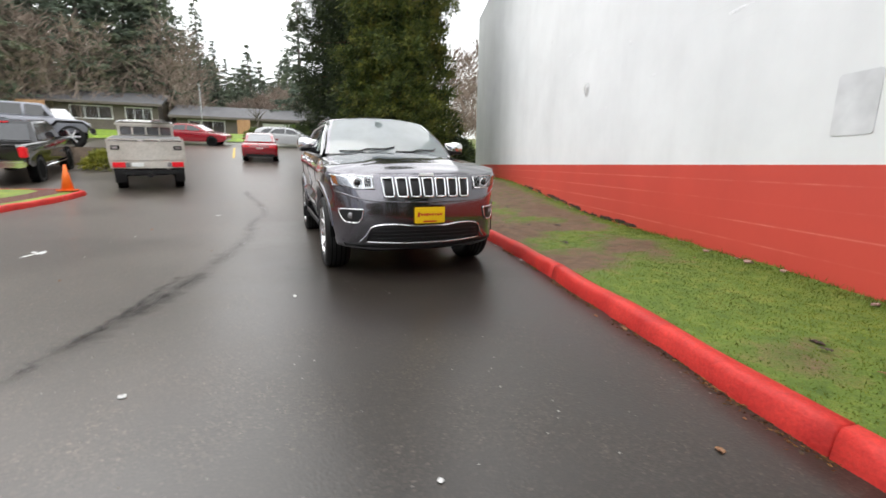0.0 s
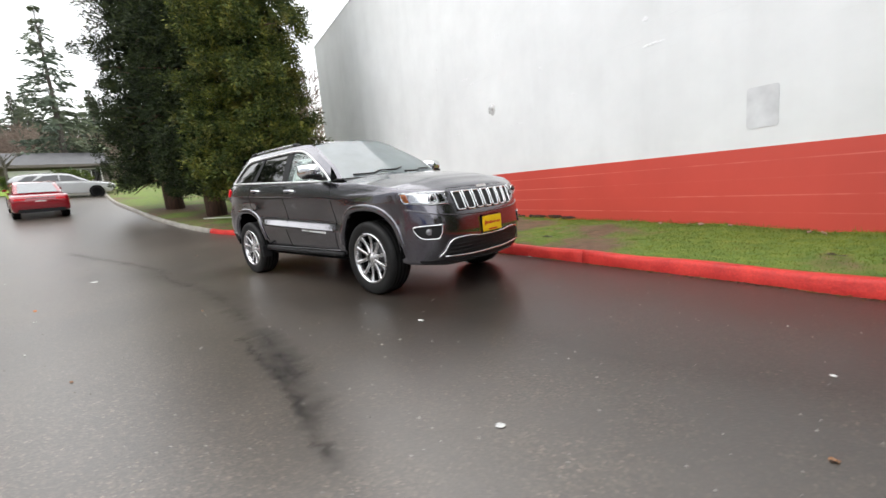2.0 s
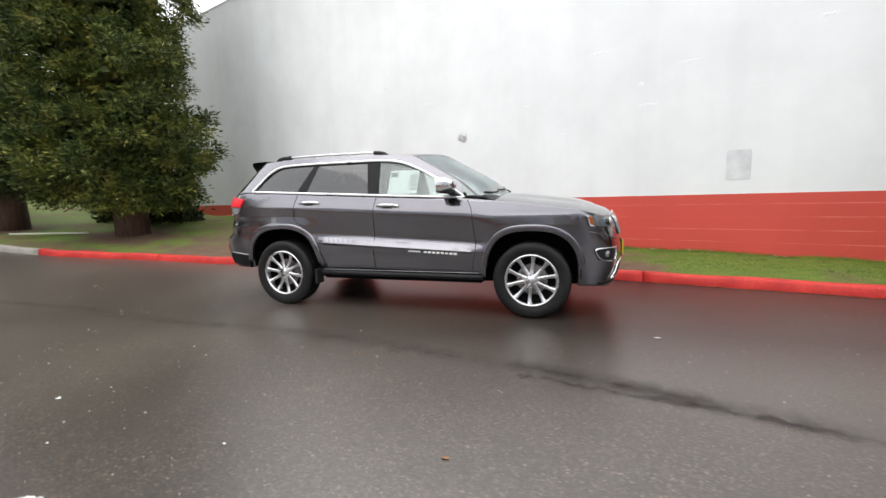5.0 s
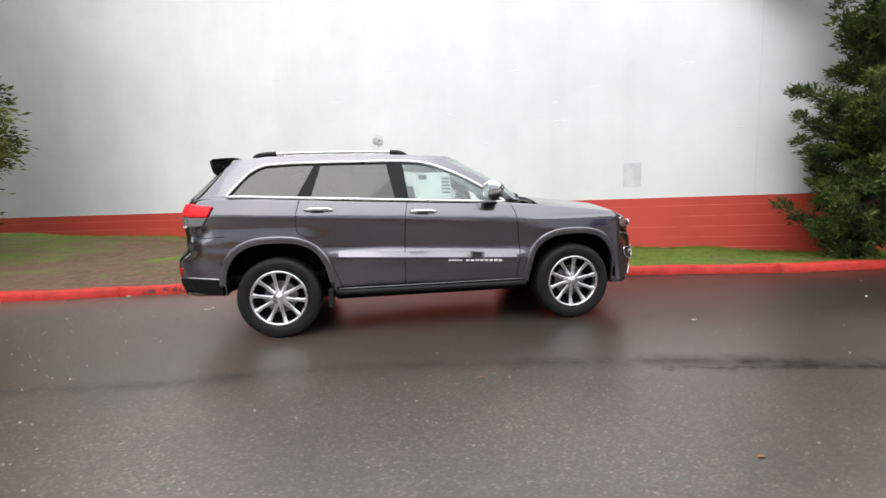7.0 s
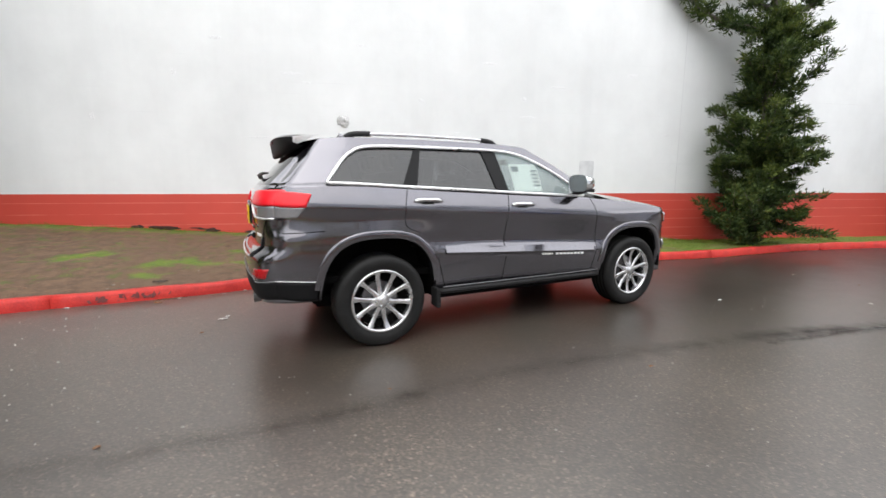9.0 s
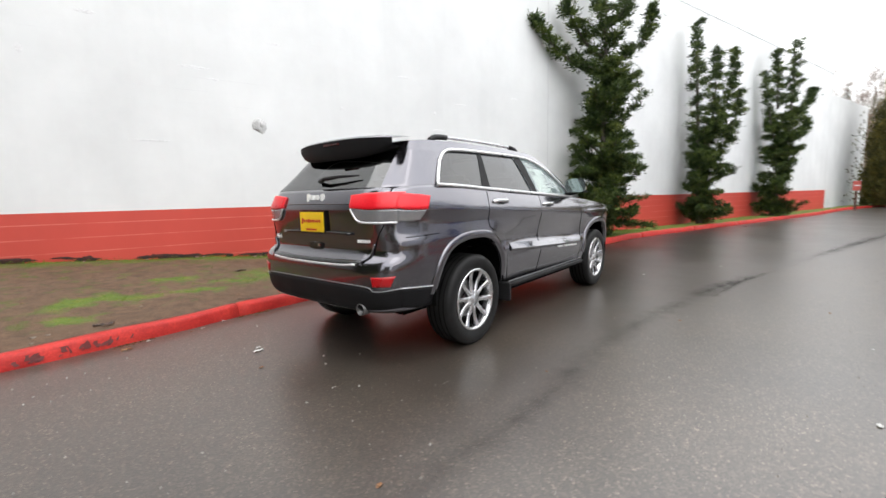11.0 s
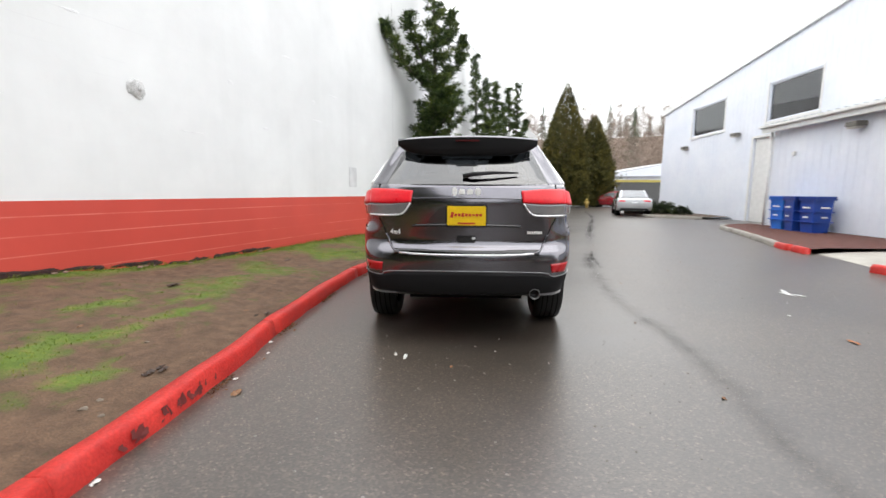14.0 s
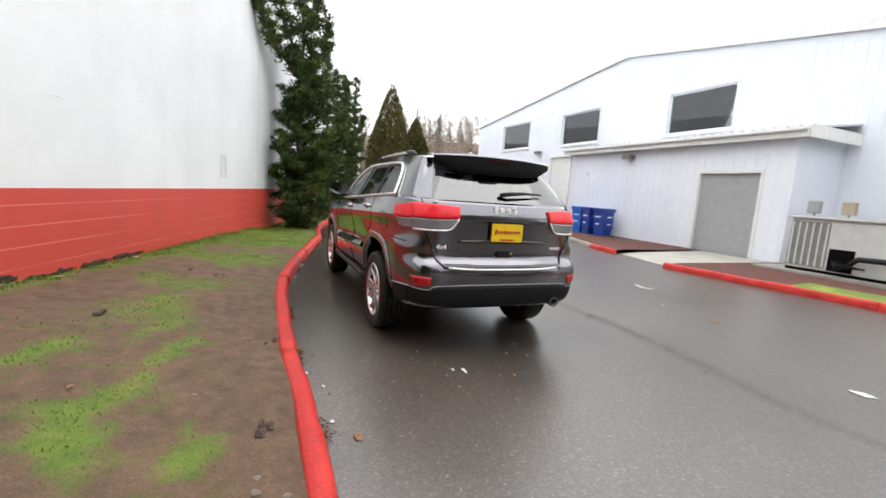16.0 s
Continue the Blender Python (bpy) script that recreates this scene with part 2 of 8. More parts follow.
CONCRETE = surface("weathered_concrete", (0.22, 0.205, 0.18), (0.36, 0.34, 0.30), 3, 60, (0.55, 0.8), 0, 0.4, 0.01)
SOIL = surface("bare_earth", (0.07, 0.05, 0.035), (0.14, 0.10, 0.07), 3, 50, (0.7, 0.9), 0, 0.6, 0.03)
BARK_MULCH = surface("red_bark_mulch", (0.07, 0.022, 0.015), (0.16, 0.055, 0.038), 9, 60, (0.7, 0.9), 0, 0.8, 0.04)
BARK = surface("reddish_bark", (0.06, 0.032, 0.022), (0.15, 0.085, 0.06), 4, 30, (0.7, 0.9), 0, 0.8, 0.03, stretch=(3, 3, 0.5))
BARK_GREY = surface("grey_bark", (0.07, 0.06, 0.05), (0.16, 0.14, 0.12), 4, 30, (0.7, 0.9), 0, 0.8, 0.03, stretch=(3, 3, 0.5))
SIDING = surface("pale_blue_metal_siding", (0.74, 0.78, 0.86), (0.80, 0.83, 0.89), 0.7, 6, (0.35, 0.5), 0, 0.0, speck=0.12)
TRIM_WHITE = plain("white_trim_paint", (0.78, 0.78, 0.76), 0.4)
DOOR_GREY = plain("grey_door_paint", (0.36, 0.37, 0.37), 0.45)
FOL_A = leaf_mat("sequoia_foliage_yellowish", (0.010, 0.020, 0.005), (0.058, 0.086, 0.018), (0.22, 0.22, 0.046), 0.9, (0.22, 0.175, 0.036))
FOL_B = leaf_mat("sequoia_foliage_dark", (0.006, 0.011, 0.005), (0.022, 0.036, 0.012), (0.070, 0.09, 0.027), 0.9)
FOL_P = leaf_mat("pine_foliage", (0.017, 0.032, 0.011), (0.058, 0.094, 0.026), (0.165, 0.21, 0.058), 1.3)
FOL_C = leaf_mat("arborvitae_foliage", (0.035, 0.036, 0.010), (0.085, 0.080, 0.022), (0.17, 0.14, 0.040), 0.7)
# paler than the near conifers: distance haze is put into the colour
FOL_F = leaf_mat("far_fir_foliage_hazed", (0.075, 0.095, 0.072), (0.13, 0.16, 0.115), (0.20, 0.23, 0.165), 0.15)
FOL_S = leaf_mat("shrub_foliage", (0.03, 0.05, 0.012), (0.08, 0.12, 0.03), (0.16, 0.20, 0.05), 1.0)
TWIG = surface("bare_twigs", (0.20, 0.15, 0.12), (0.32, 0.255, 0.205), 0.3, 8, (0.8, 0.9), 0, 0.0)


# ---- mesh helpers ----
def part(name, data, material, parent=None, label="", smooth=False):
    """Links a bmesh or a mesh as one object under a thing or part."""
    if isinstance(data, bmesh.types.BMesh):
        bmesh.ops.recalc_face_normals(data, faces=data.faces)
        me = bpy.data.meshes.new(name)
        data.to_mesh(me)
        data.free()
    else:
        me = data
    if material and not me.materials:
        me.materials.append(material)
    if smooth:
        me.polygons.foreach_set("use_smooth", [True] * len(me.polygons))
    ob = new(name, me)
    if parent:
        ob.parent = parent
    if label:
        ob["label"] = label
    return ob


def thing(name, label, category, group="", m=None, kind=""):
    ob = new(name)
    if m is not None:
        ob.matrix_basis = m
    return tagged(ob, label, category, group, kind)


def mesh_np(name, verts, faces):
    me = bpy.data.meshes.new(name)
    me.from_pydata([tuple(v) for v in verts], [], [tuple(int(i) for i in f) for f in faces])
    me.update()
    return me


def box(bm, x0, x1, y0, y1, z0, z1, bevel=0.0, m=None):
    vs = [bm.verts.new((x, y, z)) for x in (x0, x1) for y in (y0, y1) for z in (z0, z1)]
    fs = [bm.faces.new([vs[i] for i in f]) for f in ((0, 1, 3, 2), (4, 6, 7, 5), (0, 4, 5, 1), (2, 3, 7, 6), (0, 2, 6, 4), (1, 5, 7, 3))]
    if bevel:
        es = list({e for f in fs for e in f.edges})
        r = bmesh.ops.bevel(bm, geom=es, offset=bevel, segments=2, affect="EDGES")
        vs = list({v for f in r["faces"] for v in f.verts} | {v for v in vs if v.is_valid})
    if m is not None:
        bmesh.ops.transform(bm, matrix=m, verts=[v for v in vs if v.is_valid])
    return bm


def boxm(*a, **k):
    return box(bmesh.new(), *a, **k)


def cyl(bm, p0, p1, r0, r1=None, n=16, caps=True):
    p0, p1 = Vector(p0), Vector(p1)
    r1 = r0 if r1 is None else r1
    q = (p1 - p0).to_track_quat("Z", "Y")
    rings = []
    for p, r in ((p0, r0), (p1, r1)):
        rings.append([bm.verts.new(p + q @ Vector((math.cos(2 * math.pi * i / n) * r, math.sin(2 * math.pi * i / n) * r, 0))) for i in range(n)])
    for i in range(n):
        bm.faces.new((rings[0][i], rings[0][(i + 1) % n], rings[1][(i + 1) % n], rings[1][i]))
    if caps:
        bm.faces.new(rings[0][::-1])
        bm.faces.new(rings[1])
    return bm


def sheet(rows, thick=0.0, direction=None, close=False):
    """A skin of quads through rows of points; thick: its depth, laid off along direction or against its normals."""
    bm = bmesh.new()
    g = [[bm.verts.new(p) for p in r] for r in rows]
    n, m = len(g), len(g[0])
    for i in range(n - 1):
        for j in range(m if close else m - 1):
            k = (j + 1) % m
            try:
                bm.faces.new((g[i][j], g[i][k], g[i + 1][k], g[i + 1][j]))
            except ValueError:
                pass
    if thick:
        if direction is not None:
            r = bmesh.ops.extrude_face_region(bm, geom=list(bm.faces))
            bmesh.ops.translate(bm, vec=Vector(direction) * thick, verts=[v for v in r["geom"] if isinstance(v, bmesh.types.BMVert)])
        else:
            bmesh.ops.recalc_face_normals(bm, faces=bm.faces)
            bmesh.ops.solidify(bm, geom=list(bm.faces), thickness=thick)
    return bm


def tube(path, r, n=8, flat=1.0, closed=False):
    """A rod swept along a path; flat squashes it in height."""
    bm = bmesh.new()
    P = [Vector(p) for p in path]
    rings = []
    for i, p in enumerate(P):
        a = P[(i - 1) % len(P)] if closed or i else p
        c = P[(i + 1) % len(P)] if closed or i < len(P) - 1 else p
        d = (c - a).normalized()
        up = Vector((0, 0, 1)) if abs(d.z) < 0.93 else Vector((1, 0, 0))
        s = d.cross(up).normalized()
        u = s.cross(d).normalized()
        rr = r[i] if isinstance(r, (list, tuple)) else r
        rings.append([bm.verts.new(p + s * math.cos(t) * rr + u * math.sin(t) * rr * flat) for t in (2 * math.pi * k / n for k in range(n))])
    m = len(rings)
    for i in range(m if closed else m - 1):
        for k in range(n):
            bm.faces.new((rings[i][k], rings[i][(k + 1) % n], rings[(i + 1) % m][(k + 1) % n], rings[(i + 1) % m][k]))
    if not closed:
        bm.faces.new(rings[0][::-1])
        bm.faces.new(rings[-1])
    return bm


def catmull(pts, k=6, closed=False):
    """A smooth line through points."""
    P = [np.array(p, float) for p in pts]
    n = len(P)
    out = []
    for i in range(n if closed else n - 1):
        p1, p2 = P[i], P[(i + 1) % n]
        p0 = P[i - 1] if i or closed else 2 * p1 - p2
        p3 = P[(i + 2) % n] if closed or i + 2 < n else 2 * p2 - p1
        for j in range(k):
            t = j / k
            out.append(0.5 * (2 * p1 + (p2 - p0) * t + (2 * p0 - 5 * p1 + 4 * p2 - p3) * t * t + (3 * p1 - p0 - 3 * p2 + p3) * t ** 3))
    if not closed:
        out.append(P[-1])
    return out


def tone(xs, ys):
    """A function that glides through a table without overshoot."""
    xs, ys = np.array(xs, float), np.array(ys, float)
    d = np.diff(ys) / np.diff(xs)
    s = np.zeros(len(xs))
    s[0], s[-1] = d[0], d[-1]
    for i in range(1, len(xs) - 1):
        s[i] = 0 if d[i - 1] * d[i] <= 0 else 2 * d[i - 1] * d[i] / (d[i - 1] + d[i])

    def f(x):
        x = min(max(x, xs[0]), xs[-1])
        i = min(int(np.searchsorted(xs, x, side="right")) - 1, len(xs) - 2)
        h = xs[i + 1] - xs[i]
        t = (x - xs[i]) / h
        return (2 * t ** 3 - 3 * t * t + 1) * ys[i] + (t ** 3 - 2 * t * t + t) * h * s[i] + (-2 * t ** 3 + 3 * t * t) * ys[i + 1] + (t ** 3 - t * t) * h * s[i + 1]
    return f


# ---- the lie of the land ----
def lie(x):
    """Height of the paving: level round the parked car, climbing away behind it."""
    u = max(0.0, -x - 3.0)
    return 0.0045 * u * u if u < 13 else 0.7605 + 0.117 * (min(u, 40) - 13)


kerb_y = tone([-45, -30, -22, -16, -12, -9.6, -8, -6.5, -5, -4.2, -3.2, -2, -0.6, 0.5, 1.4, 2.3, 3.2, 4.3, 5.4, 7.4, 11.3, 16, 23, 29, 33, 38],
              [3.6, 1.7, 1.0, 0.95, 1.0, 1.12, 1.35, 1.55, 1.58, 1.63, 1.63, 1.68, 1.67, 1.60, 1.45, 1.28, 1.07, 0.84, 0.58, 0.38, -0.62, -2.1, -4.2, -5.6, -7.2, -9.8])
wall_base = tone([-14, -6, -3, -1.5, 1, 2.5, 5.5, 7.5, 12, 29, 40], [0.95, 0.62, 0.48, 0.36, 0.24, 0.24, 0.20, 0.10, 0.06, 0.0, 0.0])


def wall_y(x):
    return 4.12 - 0.296 * (x + 0.53)


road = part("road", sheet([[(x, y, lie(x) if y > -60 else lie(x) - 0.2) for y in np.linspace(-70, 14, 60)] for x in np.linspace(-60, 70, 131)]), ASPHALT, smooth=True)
tagged(road, "wet dark grey asphalt car park and drive", "road", kind="structure")
ground = part("ground", sheet([[(x, y, lie(x) - 0.25 - 0.0 * y) for y in np.linspace(-400, 400, 41)] for x in np.linspace(-420, 420, 85)]), SOIL, smooth=True)
tagged(ground, "brown winter ground that runs to the horizon", "ground", kind="structure")

# kerb: red poured lengths with joints, bare concrete past the corner
kerb = thing("kerb", "red-painted concrete kerb along the grass strip", "kerb", kind="structure")
joints = [-44, -38, -32, -27, -22, -18, -15, -12.2, -9.6, -6.6, -4.35, -2.25, 0.4, 2.75, 5.42, 8.4, 11.4, 14.4, 17.5, 20.6, 23.7, 26.8, 30, 34, 38]


def kerb_length(x0, x1, side=1, line=kerb_y, height=0.132, width=0.14):
    n = max(6, int((x1 - x0) / 0.14))
    rows = []
    g = 0.006
    for i in range(n + 1):
        x = x0 + g + (x1 - x0 - 2 * g) * i / n
        e = 1e-2
        d = Vector((1, (line(x + e) - line(x - e)) / (2 * e), 0)).normalized()
        nrm = Vector((-d.y, d.x, 0)) * side
        p = Vector((x, line(x), 0))
        wob = 0.006 * math.sin(x * 7.3) + 0.004 * math.sin(x * 17.1 + 1)
        top = height + 0.006 * math.sin(x * 5.1)
        b = lie(x)
        rows.append([p + nrm * o + Vector((0, 0, b + h)) for o, h in ((0, -0.2), (wob, 0.02), (0.012 + wob, top - 0.035), (0.028 + wob, top - 0.010), (0.042, top), (width - 0.02, top), (width, top - 0.02), (width, -0.2))])
    bm = sheet(rows)
    bm.verts.ensure_lookup_table()
    m = len(rows[0])
    bm.faces.new([bm.verts[i] for i in range(m)])
    bm.faces.new([bm.verts[(len(rows) - 1) * m + i] for i in range(m)][::-1])
    return bm


for a, b in zip(joints, joints[1:]):
    part("kerb_length", kerb_length(a, b), KERB_RED if a >= -9.7 else CONCRETE, kerb, "" if a >= -9.7 else "bare grey concrete kerb length", smooth=True)

# grass strip between kerb and wall
green_way = tone([-3.0, -2.3, -1.6, 0.0, 1.77, 3.8, 5.7], [3.25, 3.1, 2.78, 2.5, 2.3, 1.95, 1.5])

TUFTS = [(-3.68, 2.27, -3.48, 2.12, 0.10), (-3.55, 2.62, -3.15, 2.85, 0.13), (-2.50, 3.22, -2.15, 3.08, 0.12),
         (-3.08, 2.66, -2.75, 2.58, 0.10), (-2.55, 2.57, -2.15, 2.42, 0.09), (-1.9, 2.66, -1.3, 2.45, 0.14), (-4.6, 3.1, -4.2, 3.25, 0.15)]


def bare_at(x, y):
    """How bare the soil is, 0 to 1."""
    yk, yw = kerb_y(x) + 0.118, wall_y(x) if x > -12.7 else 38.0
    d0, d1 = y - yk, yw - y
    n = 0.5 + 0.75 * noise.noise(Vector((x * 0.9, y * 1.5, 5))) + 0.35 * noise.noise(Vector((x * 2.7, y * 3.5, 9)))
    if x < 2.8:
        n += 0.09 * min(1, max(0, (2.8 - x) / 1.5))
    else:
        n -= 0.5 * min(1, (x - 2.8) / 0.8)
    if x < 2.6:
        n += 0.20
    n -= 0.42 * math.exp(-((y - green_way(x)) / 0.24) ** 2) * min(1, max(0, (x + 2.6) / 0.5))
    worn = min(1, max(0, (-1.3 - x) / 0.7)) * min(1, max(0, (x + 6.5) / 1.2))
    if worn > 0:                                            # trodden soil with a few tufts left in it
        ragged = 0.45 * noise.noise(Vector((x * 4.5, y * 6.0, 21))) + 0.35 * noise.noise(Vector((x * 11, y * 13, 4)))
        n += worn * (0.86 + ragged - n)
        for ax, ay, bx, by, gr in TUFTS:
            k = min(1, max(0, ((x - ax) * (bx - ax) + (y - ay) * (by - ay)) / ((bx - ax) ** 2 + (by - ay) ** 2)))
            n -= worn * 0.72 * math.exp(-(math.hypot(x - ax - k * (bx - ax), y - ay - k * (by - ay)) / gr) ** 2)
    if x < -0.5:
        n += 0.35 * max(0, 1 - d0 / 0.55)
    n -= 0.8 * max(0, 1 - d1 / 0.45)
    n -= 0.55 * min(1, max(0, (-6.0 - x) / 2.5))
    for tx, ty in ((-9.3, 3.05), (-13.6, 2.75), (-17.1, 2.5)):   # needle-covered soil under the evergreens
        n += 1.1 * min(1, max(0, 1.4 - math.hypot((x - tx) * 0.8, y - ty) / 0.9))
    return min(max(n, 0.0), 1.0)


xs = np.concatenate([np.linspace(-45, -10, 60), np.linspace(-9.8, 10, 330), np.linspace(10.3, 40, 90)])
rows = []
bare_values = []
for x in xs:
    yk = kerb_y(x) + 0.118
    yw = wall_y(x) if x > -12.7 else wall_y(-12.7) + 30
    yw = max(yw, yk + 0.12) + 0.05
    zk, zw = lie(x) + 0.112, max(wall_base(x), lie(x) + 0.1) if x > -12.7 else lie(x) + 0.6
    r = []
    for k in range(45):
        v = k / 44
        y = yk + (yw - yk) * v
        hump = 0.05 * noise.noise(Vector((x * 0.8, y * 0.8, 0))) + 0.018 * noise.noise(Vector((x * 4, y * 4, 3)))
        r.append((x, y, zk + (zw - zk) * v ** 0.8 + hump * min(1, v * 6)))
        bare_values.append(bare_at(x, y))
    rows.append(r)
lawn = part("grass_strip", sheet(rows), LAWN, smooth=True)
lawn.data.attributes.new("bare", "FLOAT", "POINT").data.foreach_set("value", np.array(bare_values, np.float32))
tagged(lawn, "mossy green grass strip with worn bare brown soil", "lawn", kind="structure")


def lawn_z(x, y):
    yk, yw = kerb_y(x) + 0.118, max(wall_y(x) if x > -12.7 else 38.0, kerb_y(x) + 0.3)
    v = min(max((y - yk) / (yw - yk), 0.0), 1.0)
    zk, zw = lie(x) + 0.112, max(wall_base(x), lie(x) + 0.1) if x > -12.7 else lie(x) + 0.6
    return zk + (zw - zk) * v ** 0.8 + (0.05 * noise.noise(Vector((x * 0.8, y * 0.8, 0))) + 0.018 * noise.noise(Vector((x * 4, y * 4, 3)))) * min(1, v * 6)


# ---- the long white building ----
WALL_DIR = Vector((0.959, -0.284, 0)).normalized()
WALL_OUT = Vector((-0.284, -0.959, 0)).normalized()
WALL_0 = Vector((-0.53, 4.12, 0))


def on_wall(x, z, out=0.0):
    """A point of the long wall's face above world x."""
    return WALL_0 + WALL_DIR * ((x + 0.53) / WALL_DIR.x) + WALL_OUT * out + Vector((0, 0, z))


def wall_slab(x0, x1, z0, z1, out0, out1, bev=0.0):
    bm = bmesh.new()
    p = [on_wall(x, z, o) for x in (x0, x1) for o in (out1, out0) for z in (z0, z1)]
    vs = [bm.verts.new(q) for q in p]
    for f in ((0, 1, 3, 2), (4, 6, 7, 5), (0, 4, 5, 1), (2, 3, 7, 6), (0, 2, 6, 4), (1, 5, 7, 3)):
        bm.faces.new([vs[i] for i in f])
    return bm


hall = thing("warehouse", "long white-painted block warehouse with a red base band", "warehouse", kind="structure")
BAND = 1.16
part("upper_wall", wall_slab(-12.7, 28.9, BAND, 7.6, -14.0, 0.0), WALL_WHITE, hall, "white painted block wall")
part("base_band", wall_slab(-12.7, 28.9, -0.5, BAND, -0.30, 0.004), WALL_RED, hall, "red painted lower band of the wall")
part("coping", wall_slab(-12.72, 28.92, 7.6, 7.66, -0.35, 0.012), plain("grey_coping_metal", (0.66, 0.68, 0.69), 0.45, 0.1), hall, "thin grey metal coping")
part("far_wing", wall_slab(28.9, 37.6, -0.5, 6.7, -12.0, -0.25), WALL_WHITE, hall, "lower white wing of the warehouse")



# ---- trees ----
rng = np.random.default_rng(7)


def unit(v):
    return v / np.maximum(np.linalg.norm(v, axis=-1, keepdims=True), 1e-9)


def blades(name, base, way, length, width):
    """One mesh of many small leaf sprays: a slim diamond each."""
    n = len(base)
    side = unit(np.cross(way, unit(rng.normal(size=(n, 3)))))
    length, width = np.asarray(length)[:, None], np.asarray(width)[:, None]
    up = np.cross(side, way) * length * 0.12
    v = np.stack([base, base + way * length * 0.45 + side * width + up, base + way * length, base + way * length * 0.45 - side * width + up], 1).reshape(-1, 3)
    me = bpy.data.meshes.new(name)
    me.vertices.add(4 * n)
    me.vertices.foreach_set("co", v.astype(np.float32).ravel())
    me.loops.add(4 * n)
    me.loops.foreach_set("vertex_index", np.arange(4 * n, dtype=np.int32))
    me.polygons.add(n)
    me.polygons.foreach_set("loop_start", np.arange(0, 4 * n, 4, dtype=np.int32))
    me.update(calc_edges=True)
    return me


def limb(points, r0, r1, n=8):
    k = len(points)
    return tube(points, [r0 + (r1 - r0) * i / (k - 1) for i in range(k)], n)


def merge(bm, other):
    me = bpy.data.meshes.new("tmp")
    other.to_mesh(me)
    other.free()
    bm.from_mesh(me)
    bpy.data.meshes.remove(me)
    return bm


def column_tree(name, label, x, y, z, height, radius, material, clumps=750, per=80, low=1.3):
    """A broad columnar evergreen: bare foot, many overlapping drooping sprays, uneven outline."""
    t = thing(name, label, "tree", "evergreens by the lawn", pose(x, y, z))
    trunk = limb([(0.05 * math.sin(i), 0.05 * math.cos(i * 2), -0.2 + i * height / 9) for i in range(10)], 0.40, 0.05, 14)
    bm = bmesh.new()
    merge(bm, trunk)
    for i in range(26):
        a, h = rng.uniform(0, 6.28), rng.uniform(low - 0.2, height * 0.8)
        L = radius * rng.uniform(0.6, 0.95)
        d = np.array([math.cos(a), math.sin(a)])
        merge(bm, limb([(d[0] * L * s, d[1] * L * s, h - 0.35 * L * s * s * (1 if h < 4 else 0.3)) for s in (0.05, 0.4, 0.75, 1)], 0.06, 0.012, 5))
    part("trunk", bm, BARK, t, "reddish brown fluted trunk", True)
    h = low + (height - low) * rng.random(clumps) ** 1.05
    a = rng.uniform(0, 2 * np.pi, clumps)
    prof = np.clip(1.0 - ((h - low) / (height - low)) ** 3.0, 0.08, 1) * (0.80 + 0.20 * np.clip((h - low) / 1.6, 0, 1))
    lump = np.array([noise.noise(Vector((math.cos(u) * 1.3, math.sin(u) * 1.3, v * 0.8 + x))) for u, v in zip(a, h)])
    R = radius * prof * (0.96 + 0.38 * lump)
    r = R * np.where(rng.random(clumps) < 0.78, rng.uniform(0.76, 1.06, clumps), rng.uniform(0.3, 0.76, clumps))
    c = np.stack([np.cos(a) * r, np.sin(a) * r, h], 1)
    out = np.stack([np.cos(a), np.sin(a), np.full(clumps, -0.15)], 1)
    size = rng.uniform(0.24, 0.46, clumps)
    C, O, S = np.repeat(c, per, 0), np.repeat(out, per, 0), np.repeat(size, per)
    off = rng.normal(size=(clumps * per, 3)) * np.stack([S, S, S * 0.7], 1) * 0.36
    way = unit(O * 0.45 + rng.normal(size=O.shape) * 0.55 + off * 2.2 / S[:, None] + np.array([0, 0, 0.12]))
    base, length, width = C + off, S * rng.uniform(0.17, 0.38, len(S)), S * rng.uniform(0.034, 0.066, len(S))
    n = clumps * 12                                         # dense old growth inside the crown
    hi = low + 0.2 + (height - low) * 0.97 * rng.random(n)
    ai = rng.uniform(0, 2 * np.pi, n)
    ri = radius * np.clip(1.0 - ((hi - low) / (height - low)) ** 2.2, 0.05, 1) * rng.uniform(0.30, 0.66, n)
    inner = np.stack([np.cos(ai) * ri, np.sin(ai) * ri, hi], 1)
    inner_way = unit(np.stack([-np.sin(ai), np.cos(ai), np.zeros(n)], 1) * rng.choice([-1, 1], n)[:, None] + rng.normal(size=(n, 3)) * 0.45)
    base, way = np.concatenate([base, inner]), np.concatenate([way, inner_way])
    length, width = np.concatenate([length, rng.uniform(0.20, 0.40, n)]), np.concatenate([width, rng.uniform(0.04, 0.08, n)])
    part("crown", blades("crown", base, way, length, width), material, t, "dense drooping evergreen foliage")
    return t


column_tree("sequoia_tree", "broad yellow-green columnar evergreen on the lawn", -9.3, 3.05, lawn_z(-9.3, 3.05), 14.0, 1.92, FOL_A, 1150, 200, 0.70)
column_tree("sequoia_tree", "dark green columnar evergreen with a bare trunk foot", -13.6, 2.75, lawn_z(-13.6, 2.75), 14.5, 1.95, FOL_B, 950, 160, 1.0)
column_tree("sequoia_tree", "dark green columnar evergreen at the lawn corner", -17.4, 2.3, lawn_z(-17.4, 2.3), 14.5, 2.45, FOL_B, 850, 150, 1.0)


ARM = np.array([-0.82, 0.57, 0.0])                             # the boughs fan out along the wall


